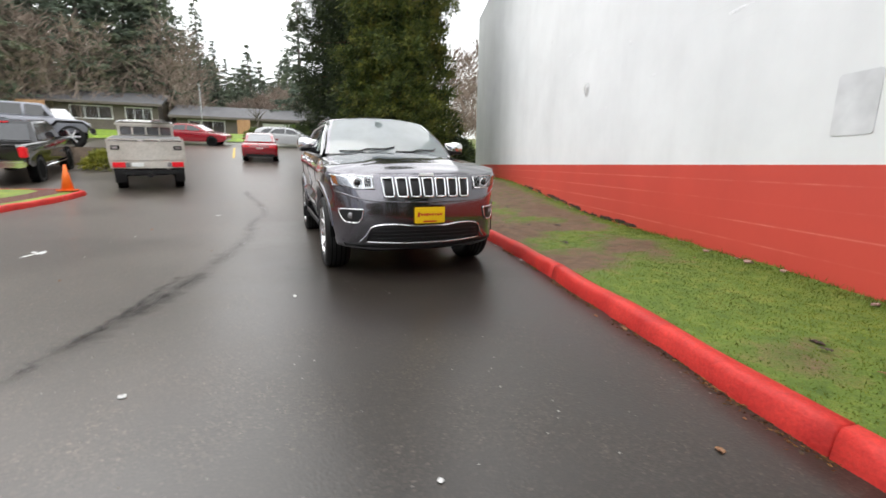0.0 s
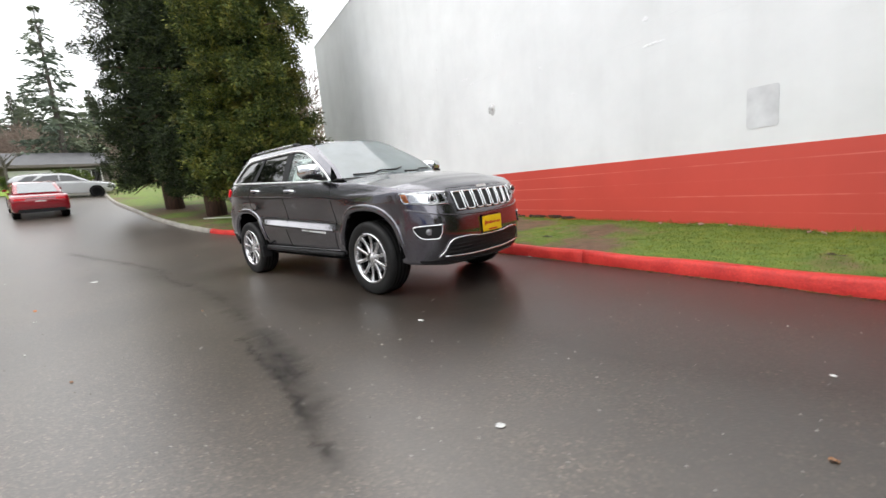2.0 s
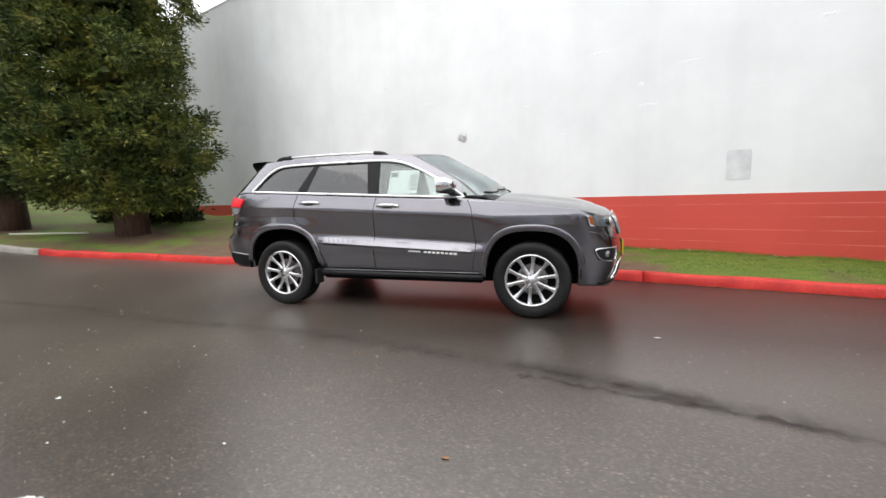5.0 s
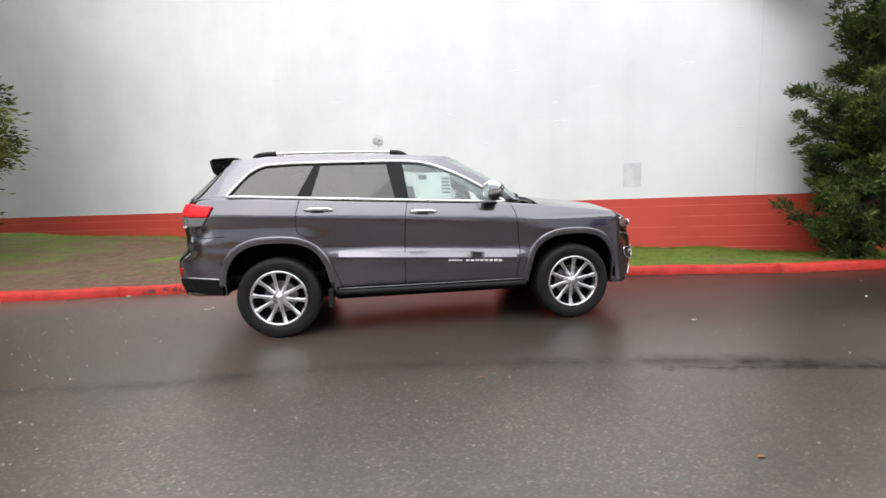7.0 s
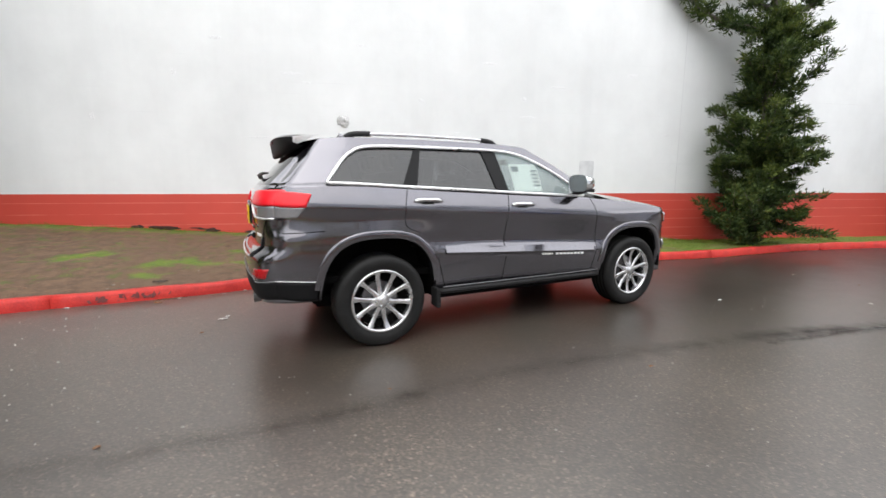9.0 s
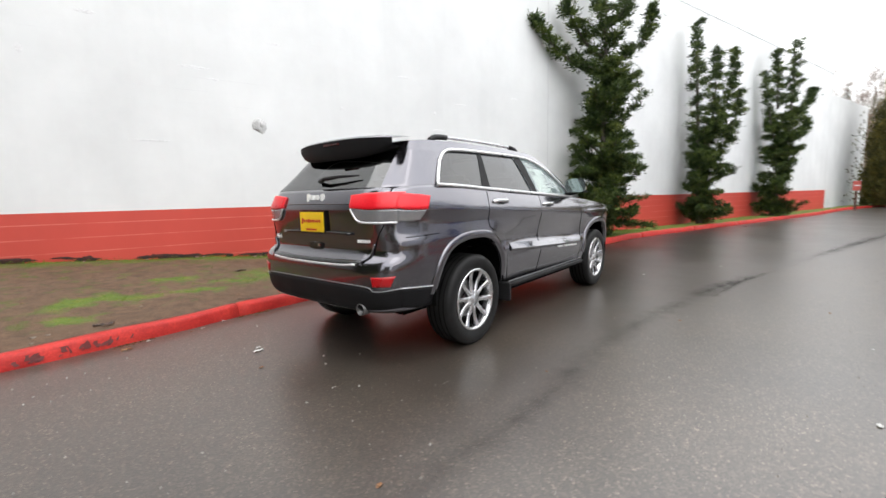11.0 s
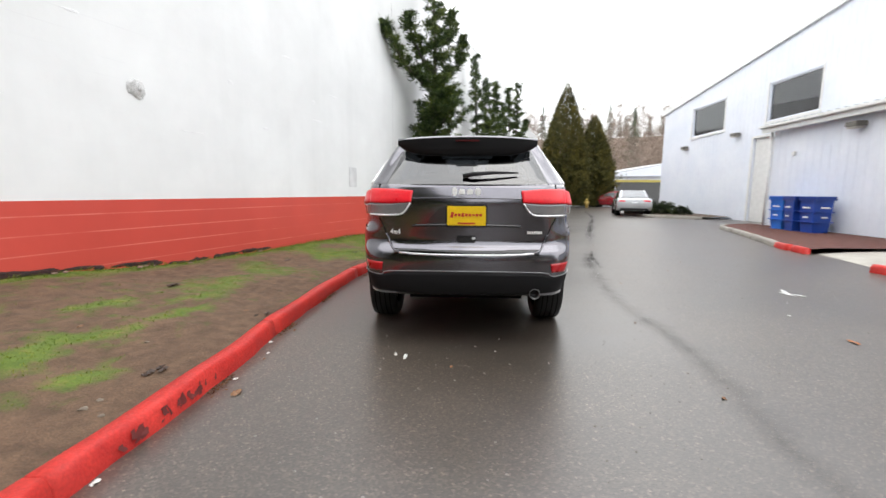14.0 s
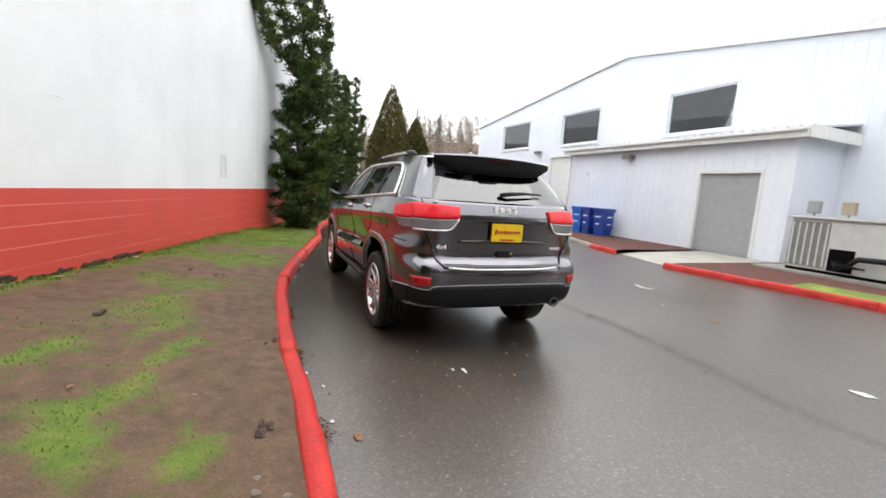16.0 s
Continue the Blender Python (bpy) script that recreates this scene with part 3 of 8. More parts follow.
def wall_pine(label, x, y, z, leaders, skirt, skirt_top, seed):
    """A shaggy pine: separate upswept leaders set with short spiky tufts, over a dense skirt."""
    rs = np.random.default_rng(seed)
    t = thing("pine_tree", label, "tree", "pines along the white wall", pose(x, y, z))
    wood = bmesh.new()
    base, way, ln, wd = [], [], [], []

    def tuft(p, d, R):
        """A rounded cushion of needles at the end of a twig."""
        n = rs.integers(70, 100)
        off = rs.normal(size=(n, 3)) * R * np.array([0.42, 0.42, 0.26])
        base.append(p + off)
        way.append(unit(d * 0.45 + np.array([0, 0, 0.42]) + off * (0.9 / R) + rs.normal(size=(n, 3)) * 0.45))
        ln.append(R * rs.uniform(0.45, 0.95, n))
        wd.append(R * rs.uniform(0.065, 0.115, n))

    def bough(p, d, L, rise):
        """A side branch that leaves the stem nearly level and turns up, with cushions along its outer part."""
        bend = rs.normal(size=3) * 0.10 * L
        at = lambda q: p + d * L * q + np.array([0, 0, rise * L * q * q]) + bend * math.sin(q * math.pi)
        merge(wood, limb([tuple(at(q)) for q in (0, 0.35, 0.7, 1.0)], 0.010 + 0.014 * L, 0.004, 5))
        side = np.array([-d[1], d[0], 0.0])
        k = max(2, int(L / 0.105))
        for i in range(k):
            q = 0.22 + 0.80 * (i + 0.5 * rs.random()) / k
            tuft(at(q) + side * rs.normal() * 0.16 * L * (1.15 - q) + np.array([0, 0, rs.normal() * 0.03]), d, (0.175 - 0.055 * q) * rs.uniform(0.8, 1.2))

    for h0, reach, tip, size in leaders:
        curve = lambda q: ARM * reach * (1 - (1 - q) ** 1.7) + np.array([0.05 * math.sin(q * 6 + h0), 0.04 * math.cos(q * 5), h0 + (tip - h0) * q ** 1.25])
        merge(wood, limb([tuple(curve(k / 9) - np.array([0, 0, 0.15 if k == 0 and h0 < 0.1 else 0])) for k in range(10)], 0.12 if h0 < 0.1 else 0.05, 0.012, 7))
        length = float(np.linalg.norm(curve(1.0) - curve(0.0)))
        count = int(length * 8.0)
        turn = rs.uniform(0, 6.28)
        for k in range(count):
            q = (k + rs.random()) / count
            if q < 0.10 and h0 > 0.5:
                continue
            a = turn + k * 2.4 + rs.normal() * 0.4
            d = unit(np.array([math.cos(a), math.sin(a), rs.uniform(-0.05, 0.45)]))
            bough(curve(q), d, (0.60 if d[1] > 0.5 else 0.84 - 0.20 * d[0]) * size * 1.15 * (1.08 - 0.72 * q) * rs.uniform(0.4, 1.25), rs.uniform(0.15, 0.6))
        for q in np.linspace(0.86, 1.0, 6):
            tuft(curve(q), np.array([0, 0, 1.0]), 0.10)
    for k in range(int(15 * skirt_top)):
        h = rs.uniform(0.25, skirt_top)
        a = rs.uniform(0, 6.28)
        d = unit(np.array([math.cos(a), math.sin(a), rs.uniform(-0.12, 0.30)]))
        bough(np.array([0, 0, h]), d, (0.55 if d[1] > 0.5 else 0.82 - 0.20 * d[0]) * skirt * (1.08 - 0.45 * h / skirt_top) * rs.uniform(0.55, 1.1), rs.uniform(0.0, 0.35))
    part("trunk", wood, BARK_GREY, t, "grey-brown trunk and boughs", True)
    part("crown", blades("crown", np.concatenate(base), np.concatenate(way), np.concatenate(ln), np.concatenate(wd)), FOL_P, t, "shaggy upswept green needles")


wall_pine("tall shaggy pine with upswept boughs against the white wall", 7.42, 1.02, 0.1, [(0, 0, 7.9, 1.10), (4.2, 2.0, 5.5, 0.34), (4.7, 1.15, 5.95, 0.32), (4.4, -1.5, 6.1, 0.36), (5.4, -0.9, 6.7, 0.30)], 1.45, 4.4, 3)
wall_pine("forked shaggy pine leaning along the white wall", 13.0, -0.62, 0.05, [(0, 0.55, 6.7, 0.56), (1.6, -0.3, 6.0, 0.50), (2.8, -1.1, 6.0, 0.38), (2.0, -1.4, 4.6, 0.42)], 1.25, 3.5, 5)
wall_pine("spiky shaggy pine with side boughs against the white wall", 19.2, -2.45, 0.05, [(0, -0.7, 7.4, 0.74), (4.6, 0.35, 6.9, 0.38), (4.0, -1.85, 5.5, 0.34), (3.0, -1.7, 4.2, 0.34), (3.3, 0.9, 6.0, 0.36)], 1.4, 4.2, 9)


def cone_tree(label, x, y, z, height, radius, seed):
    rs = np.random.default_rng(seed)
    t = thing("arborvitae_tree", label, "tree", "clipped cone evergreens", pose(x, y, z))
    part("trunk", limb([(0, 0, -0.2), (0, 0, height * 0.4), (0, 0, height * 0.9)], 0.22, 0.04), BARK, t)
    n = 42000
    h = height * (1 - np.sqrt(rs.random(n))) * 0.98 + 0.1
    a = rs.uniform(0, 2 * np.pi, n)
    lump = 1 + 0.10 * np.sin(a * 5 + h * 1.3) + 0.08 * np.sin(a * 9 - h * 2.1) + 0.10 * rs.normal(size=n) ** 2 * (rs.random(n) < 0.25)
    r = radius * np.clip(1 - (h / height) ** 2.1, 0.015, 1) * lump * (0.86 + 0.14 * np.clip(h / 2.0, 0, 1)) * np.where(rs.random(n) < 0.8, rs.uniform(0.9, 1.04, n), rs.uniform(0.4, 0.9, n))
    c = np.stack([np.cos(a) * r, np.sin(a) * r, h], 1)
    way = unit(np.stack([np.cos(a) * 0.5, np.sin(a) * 0.5, np.full(n, 0.8)], 1) + rs.normal(size=(n, 3)) * 0.35)
    part("crown", blades("crown", c, way, rs.uniform(0.12, 0.32, n), rs.uniform(0.02, 0.05, n)), FOL_C, t, "dense brownish green cone of foliage")


cone_tree("tall brownish green cone evergreen at the bend of the drive", 33.5, -8.75, 0, 10.8, 2.05, 1)
cone_tree("smaller cone evergreen at the bend of the drive", 35.0, -11.7, 0, 8.3, 1.85, 2)


def fir_mesh(seed, height, spread, sparse):
    """A conical conifer: whorls of drooping branches, each set with hanging sprays, ragged and open between."""
    rs = np.random.default_rng(seed)
    base, way, ln, wd = [], [], [], []
    whorls = int(height * 1.5)
    for w in range(whorls):
        s = 0.10 + 0.90 * (w + rs.random() * 0.6) / whorls
        reach = spread * max(0.03, 1.0 - s) ** 0.80 * rs.uniform(0.75, 1.1)
        for k in range(rs.integers(5, 8)):
            a = rs.uniform(0, 6.28)
            L = reach * rs.uniform(0.55, 1.1)
            n = int((6 + 16 * L / spread) * sparse) + 4
            q = rs.uniform(0.08, 1.0, n)
            d = np.array([math.cos(a), math.sin(a), 0.0])
            side = np.array([-d[1], d[0], 0.0])
            p = d * (L * q)[:, None] + side * (rs.normal(size=n) * 0.16 * L * (1.1 - q))[:, None]
            p[:, 2] += s * height - 0.30 * L * q + 0.10 * L * q ** 3 + rs.normal(size=n) * 0.10
            base.append(p)
            way.append(unit(d * 0.7 + side * rs.normal(size=(n, 1)) * 0.7 + np.array([0, 0, -0.35]) + rs.normal(size=(n, 3)) * 0.2))
            ln.append(rs.uniform(0.40, 0.85, n) * (1.1 - 0.5 * s))
            wd.append(rs.uniform(0.06, 0.13, n) * (1.1 - 0.5 * s))
    return blades("crown", np.concatenate(base), np.concatenate(way), np.concatenate(ln), np.concatenate(wd))


firs = []
for i, (h, sp, de) in enumerate([(20, 4.6, 1.5), (24, 4.2, 1.2), (15, 4.6, 1.7), (27, 4.4, 1.0)]):
    t = thing("fir_tree", "tall dark green fir in the woods behind the houses", "tree", "firs in the far woods", pose(-70, 300 + 10 * i, 0))
    part("trunk", limb([(0, 0, -3), (0, 0, h * 0.5), (0, 0, h * 0.98)], 0.32, 0.04, 7), BARK_GREY, t)
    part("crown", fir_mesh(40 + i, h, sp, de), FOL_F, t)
    firs.append(t)


def polar(cx, cy, deg, d):
    return cx + d * math.cos(radians(deg)), cy + d * math.sin(radians(deg))


def rise(x, y):
    """Height of the wooded hillside beyond the bend."""
    d = math.hypot(x + 5.3, y + 1.6)
    u = min(max((d - 62) / 70, 0), 1)
    return 17.0 * u * u * (3 - 2 * u)


rs = random.Random(11)
spots = []
for i in range(150):                                         # skyline over the house row
    x, y = polar(6.2, -1.4, 160 + 30 * (i + rs.random()) / 150, rs.uniform(66, 98))
    k = rs.choice([0, 2, 2, 2])
    spots.append((x, y, lie(x) - 0.5, k, rs.uniform(0.62, 0.98) * (1.0 if k == 2 else 0.76)))
for i in range(22):                                         # taller stand towards the road
    x, y = polar(6.2, -1.4, 189 + 24 * (i + rs.random()) / 22, rs.uniform(52, 72))
    spots.append((x, y, lie(x) - 0.5, rs.choice([0, 1, 3, 3]), rs.uniform(0.95, 1.25)))
for deg, far, k, s in ((176.3, 52, 2, 1.05), (173.2, 60, 2, 0.72), (187.0, 60, 1, 0.72), (190.5, 54, 3, 0.95), (193.5, 56, 1, 1.0), (196.5, 55, 3, 0.9), (200.5, 55, 1, 1.0), (204.0, 52, 0, 1.1)):
    x, y = polar(6.2, -1.4, deg, far)
    spots.append((x, y, lie(x) - 0.5, k, s))
for i in range(26):                                         # wooded rise beyond the bend
    x, y = polar(-5.3, -1.6, -34 + 34 * (i + rs.random()) / 26, rs.uniform(95, 140))
    spots.append((x, y, rise(x, y) - 0.5, rs.choice([0, 2, 2]), rs.uniform(0.28, 0.5)))
x, y = polar(-5.3, -1.6, -19.6, 88)
spots.append((x, y, rise(x, y) - 0.5, 0, 0.62))
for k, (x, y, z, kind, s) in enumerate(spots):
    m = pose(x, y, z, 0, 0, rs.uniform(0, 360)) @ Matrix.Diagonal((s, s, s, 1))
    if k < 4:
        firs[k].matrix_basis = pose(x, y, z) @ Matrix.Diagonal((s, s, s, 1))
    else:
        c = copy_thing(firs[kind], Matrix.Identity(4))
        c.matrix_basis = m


def bare_woods(name, label, places, seed):
    """Leafless brown trees: trunks that fork into many thin twigs."""
    r = np.random.default_rng(seed)
    base, way, ln, wd = [], [], [], []
    for x, y, z, h in places:
        for _ in range(3):
            base.append((x, y, z - 1)), way.append(unit(np.array([r.normal() * 0.22, r.normal() * 0.22, 1]))), ln.append(h * 0.7), wd.append(0.05)
        n = 420
        a = r.uniform(0, 6.28, n)
        s = r.uniform(0.15, 0.9, n)
        R = h * 0.26 * np.sin(np.pi * np.clip(s + 0.1, 0, 1)) * r.uniform(0.2, 1, n)
        for u, v, w in zip(a, s, R):
            base.append((x + math.cos(u) * w, y + math.sin(u) * w, z + v * h))
            way.append(unit(np.array([math.cos(u) * 0.5 + r.normal() * 0.5, math.sin(u) * 0.5 + r.normal() * 0.5, 0.6])))
            ln.append(r.uniform(0.6, 1.8)), wd.append(r.uniform(0.012, 0.04))
    ob = part(name, blades(name, np.array(base), np.array(way), np.array(ln), np.array(wd)), TWIG)
    tagged(ob, label, "woods", kind="stuff")


pl = []
for i in range(70):
    x, y = polar(6.2, -1.4, 187.5 + 24 * (i + rs.random()) / 70, rs.uniform(50, 66))
    pl.append((x, y, lie(x), rs.uniform(7, 11.5)))
for i in range(40):
    x, y = polar(6.2, -1.4, 165 + 20 * (i + rs.random()) / 40, rs.uniform(56, 75))
    pl.append((x, y, lie(x), rs.uniform(4.5, 6.5)))
bare_woods("bare_woods", "brown leafless trees in front of the firs", pl, 5)
pl = []
for i in range(9):
    x, y = polar(6.2, -1.4, 152.8 + 5.5 * (i + rs.random()) / 9, rs.uniform(27, 40))
    pl.append((x, y, lie(x) + 0.5, rs.uniform(5.0, 7.5)))
bare_woods("thicket", "grey leafless thicket behind the corner of the white building", pl, 8)
pl = []
for i in range(150):
    x, y = polar(-5.3, -1.6, -36 + 36 * (i + rs.random()) / 150, rs.uniform(66, 132))
    pl.append((x, y, rise(x, y), rs.uniform(6, 10)))
bare_woods("bare_woods", "brown leafless wooded hillside beyond the drive", pl, 6)
hill = part("hillside", sheet([[(*polar(-5.3, -1.6, a, d), rise(*polar(-5.3, -1.6, a, d)) - 0.3) for d in (60, 75, 90, 105, 120, 132, 180)] for a in np.linspace(-42, 4, 30)]), surface("leaf_litter_slope", (0.15, 0.105, 0.075), (0.25, 0.185, 0.14), 0.3, 6, (0.8, 0.95), 0, 0.5, 0.1), smooth=True)
tagged(hill, "brown wooded hillside under leafless trees", "hill", kind="structure")


def shrub(name, label, x, y, z, r, h, material=FOL_S, n=3500, category="shrub"):
    q = unit(rng.normal(size=(n, 3)))
    q[:, 2] = np.abs(q[:, 2])
    lump = 1 + 0.22 * np.sin(q[:, 0] * 7 + x) * np.sin(q[:, 1] * 6 + y)
    c = q * np.array([r, r, h]) * (lump * rng.uniform(0.75, 1.0, n))[:, None]
    way = unit(q + rng.normal(size=(n, 3)) * 0.5 + np.array([0, 0, 0.3]))
    t = thing(name, label, category, "", pose(x, y, z))
    part("stem", limb([(0, 0, -0.05), (0.02, 0, h * 0.5)], 0.04, 0.02), BARK_GREY, t)
    part("leaves", blades("leaves", c, way, rng.uniform(0.05, 0.13, n) * (r + 0.6), rng.uniform(0.012, 0.03, n) * (r + 0.6)), material, t)


for i, (x, y, r, h) in enumerate([(-10.6, 5.0, 0.95, 0.8), (-11.9, 5.3, 1.0, 0.85), (-15.5, 7.6, 1.1, 1.2), (-17.5, 8.6, 1.2, 1.4), (-20.0, 9.6, 1.3, 1.5), (-22.5, 9.2, 1.3, 1.5)]):
    shrub("hedge_shrub", "dark clipped shrub behind the evergreens", x, y, lawn_z(x, y), r, h, FOL_B)



# ---- the parked sport utility vehicle ----
def car_paint(name, c, flake=0.35):
    m, nt, b = nodes_of(name)
    co = obj_coord(nt)
    n = add_noise(nt, co, 1.7, 4, 0.6)
    col = add_ramp(nt, n, [(0.3, tuple(v * 0.94 for v in c)), (0.7, tuple(v * 1.06 for v in c))])
    nt.links.new(col, b.inputs["Base Color"])
    b.inputs["Metallic"].default_value = flake
    nt.links.new(add_ramp(nt, add_noise(nt, co, 3, 4, 0.6), [(0.3, (0.16,) * 3), (0.7, (0.20,) * 3)]), b.inputs["Roughness"])
    b.inputs["Coat Weight"].default_value = 1.0
    b.inputs["Coat Roughness"].default_value = 0.04
    return m


PAINT = car_paint("granite_grey_metallic_paint", (0.150, 0.146, 0.165), 0.96)
PLASTIC = plain("black_plastic", (0.018, 0.018, 0.019), 0.45)
PLASTIC.node_tree.nodes["Principled BSDF"].inputs["Specular IOR Level"].default_value = 0.22
GLOSS_BLACK = plain("gloss_black_trim", (0.008, 0.008, 0.009), 0.12, 0.0, 0.6)
CHROME = plain("chrome", (0.78, 0.79, 0.80), 0.08, 1.0)
ALLOY = surface("machined_alloy", (0.60, 0.60, 0.61), (0.72, 0.72, 0.73), 4, 90, (0.20, 0.30), 1.0, 0.05)
RUBBER = surface("tyre_rubber", (0.010, 0.010, 0.010), (0.018, 0.018, 0.018), 6, 70, (0.4, 0.6), 0, 0.3, 0.004)
DARK = plain("dark_underbody", (0.006, 0.006, 0.006), 0.9)
DARK.node_tree.nodes["Principled BSDF"].inputs["Specular IOR Level"].default_value = 0.05
BRIGHT = plain("bright_satin_trim", (0.86, 0.86, 0.87), 0.30, 0.7)
# plain white, not metal: the chrome's bright reflection is put into the colour
BADGE = plain("white_for_chrome_sheen", (0.88, 0.88, 0.87), 0.35, 0.0)
BLACK_TRIM = plain("matt_black_trim", (0.008, 0.008, 0.009), 0.6)
for m in (BLACK_TRIM, RUBBER):
    m.node_tree.nodes["Principled BSDF"].inputs["Specular IOR Level"].default_value = 0.2
# pale layer on clear glass and windscreen imitates their bright reflections
GLASS_CLEAR = glass("clear_car_glass", (0.90, 0.97, 0.95), 1.0, 1.7, 0.22, (0.66, 0.78, 0.75))
GLASS_DARK = glass("privacy_glass", (0.06, 0.06, 0.065), 1.0, 1.75)
GLASS_TAIL = glass("tailgate_privacy_glass", (0.10, 0.10, 0.11), 1.0, 2.1)
GLASS_SCREEN = glass("windscreen_glass", (0.86, 0.95, 0.94), 1.0, 2.7, 0.34, (0.62, 0.72, 0.75))
LENS = glass("clear_lamp_lens", (0.93, 0.94, 0.95))
LAMP_RED = plain("red_lamp_plastic", (0.80, 0.010, 0.022), 0.30, 0.0, 0.0)
LAMP_DARKRED = plain("dark_red_reflector", (0.45, 0.006, 0.010), 0.3, 0.0, 0.2)
LAMP_CLEAR = plain("frosted_clear_lamp", (0.26, 0.26, 0.27), 0.2, 0.3, 0.6)
AMBER = plain("amber_marker", (0.75, 0.22, 0.03), 0.15, 0.0, 0.8)
LAMP_BOWL = plain("silver_lamp_bowl", (0.74, 0.75, 0.77), 0.22, 0.85)
SEAT = surface("black_seat_leather", (0.018, 0.017, 0.017), (0.03, 0.028, 0.027), 6, 60, (0.4, 0.55), 0, 0.2)
PLATE_YELLOW = plain("yellow_plate", (0.83, 0.56, 0.01), 0.35)
INK_RED = plain("red_lettering", (0.50, 0.03, 0.02), 0.4)
PAPER = plain("white_sticker_paper", (0.80, 0.82, 0.80), 0.5)
INK = plain("dark_print", (0.10, 0.12, 0.14), 0.5)

suv = thing("sport_utility_vehicle", "granite grey sport utility vehicle with chrome trim parked by the kerb", "car")

XF = tone([0.22, 0.34, 0.48, 0.60, 0.75, 0.88, 0.97, 1.03, 1.08], [2.23, 2.29, 2.33, 2.345, 2.335, 2.305, 2.27, 2.235, 2.15])
XR = tone([0.30, 0.42, 0.55, 0.70, 0.79, 0.86, 1.00, 1.19, 1.235, 1.36], [-2.30, -2.39, -2.44, -2.445, -2.432, -2.362, -2.366, -2.372, -2.360, -2.300])
WD = tone([0.22, 0.32, 0.42, 0.52, 0.64, 0.72, 0.80, 0.95, 1.05, 1.085, 1.105, 1.16, 1.21, 1.27, 1.36],
          [0.815, 0.843, 0.869, 0.890, 0.907, 0.908, 0.905, 0.919, 0.9345, 0.939, 0.934, 0.917, 0.897, 0.870, 0.835])
LEDGE = tone([-0.30, -0.12, -0.06, -0.025, 0.0, 0.070, 0.16, 0.30], [0.0, 0.018, 0.029, 0.035, 0.031, -0.018, -0.013, 0.0])


def soft(x, a, b, s):
    f = lambda u: min(max(u, 0), 1) ** 2 * (3 - 2 * min(max(u, 0), 1))
    return f((x - a) / s) * f((b - x) / s)


def tilt(x):
    return 0.05 * min(max(x, -1.95), 1.0)


def side_w(x, z):
    """Half width of the flank at x, z."""
    w = WD(z + tilt(x))
    w += soft(x, -0.95, 0.95, 0.12) * LEDGE(z - (0.725 - 0.05 * x))
    if x < -1.6:
        w -= 0.06 * min(1, (-1.6 - x) / 0.7) ** 2 * soft(z, 0.9, 2.0, 0.25)
    swell = max(0.0, 1 - ((abs(x) - 1.4575) / 0.66) ** 2)   # the wings swell out round the wheels
    w += 0.026 * swell ** 0.8 * min(1, max(0, (1.06 - z) / 0.12))
    if x < -1.92:                                           # the bumper stands out past the wing
        w += 0.020 * min(1, (-1.92 - x) / 0.10) * min(1, max(0, (1.0 - z) / 0.06))
    return w


def outline(z):
    """The body's outline in plan at height z, front middle to rear middle, one half."""
    f, r = XF(z), XR(z)
    s = lambda x: side_w(x, z)
    pts = [(f, 0), (f - 0.012, 0.25), (f - 0.055, 0.50), (f - 0.135, 0.70), (min(2.03, f - 0.20), 0.835), (1.90, s(1.9) - 0.022), (1.70, s(1.7) - 0.003), (1.45, s(1.45)),
           (1.1, s(1.1)), (0.7, s(0.7)), (0.3, s(0.3)), (-0.1, s(-0.1)), (-0.5, s(-0.5)), (-0.9, s(-0.9)), (-1.25, s(-1.25)), (-1.6, s(-1.6)), (-1.9, s(-1.9) - 0.01), (-2.12, s(-2.1) - 0.035),
           (r + 0.10, s(-2.2) - 0.115), (r + 0.03, 0.62), (r + 0.006, 0.35), (r, 0)]
    return np.array(catmull(pts, 8))


def arch(x, xc, half, high):
    u = abs(x - xc) / half
    return 0.385 + high * (1 - u ** 2.7) ** (1 / 2.7) if u < 1 else None


def low_edge(x, y):
    if x > 2.0:
        return 0.29 + 0.05 * min(1, max(0, (abs(y) - 0.55) / 0.3))
    if x > 1.90:
        return 0.34
    for xc, half, high in ((1.4575, 0.462, 0.508), (-1.4575, 0.485, 0.535)):
        a = arch(x, xc, half, high)
        if a:
            return max(a, 0.40)
    return 0.40 if x > -1.9 else 0.43


top_edge_t = tone([-2.5, -2.33, -1.9, -1.2, -0.2, 0.78, 0.95, 1.2, 1.5, 1.9, 2.1, 2.28, 2.4], [1.335, 1.335, 1.345, 1.315, 1.265, 1.215, 1.200, 1.175, 1.14, 1.085, 1.055, 1.035, 1.03])

ref = outline(0.72)
# stations round the half outline, denser where the wheel openings cut in
ts = list(np.linspace(0, len(ref) - 1, 190))
order = np.argsort(-ref[:, 0])
for xc, half in ((1.4575, 0.462), (-1.4575, 0.485)):
    for k in range(41):
        xx = xc + half * math.cos(math.pi * k / 40) * 1.0005
        i = int(np.argmin(np.abs(ref[:, 0] - xx) + (ref[:, 1] < 0.5) * 9))
        j = i + 1 if (ref[min(i + 1, len(ref) - 1), 0] - xx) * (ref[i, 0] - xx) <= 0 else i - 1
        j = min(max(j, 0), len(ref) - 1)
        den = ref[j, 0] - ref[i, 0]
        ts.append(i + (j - i) * (xx - ref[i, 0]) / den if abs(den) > 1e-9 else i)
ts = sorted(set(round(float(t), 4) for t in ts))
ZS = np.linspace(0.22, 1.40, 60)
OUT = np.array([outline(z) for z in ZS])


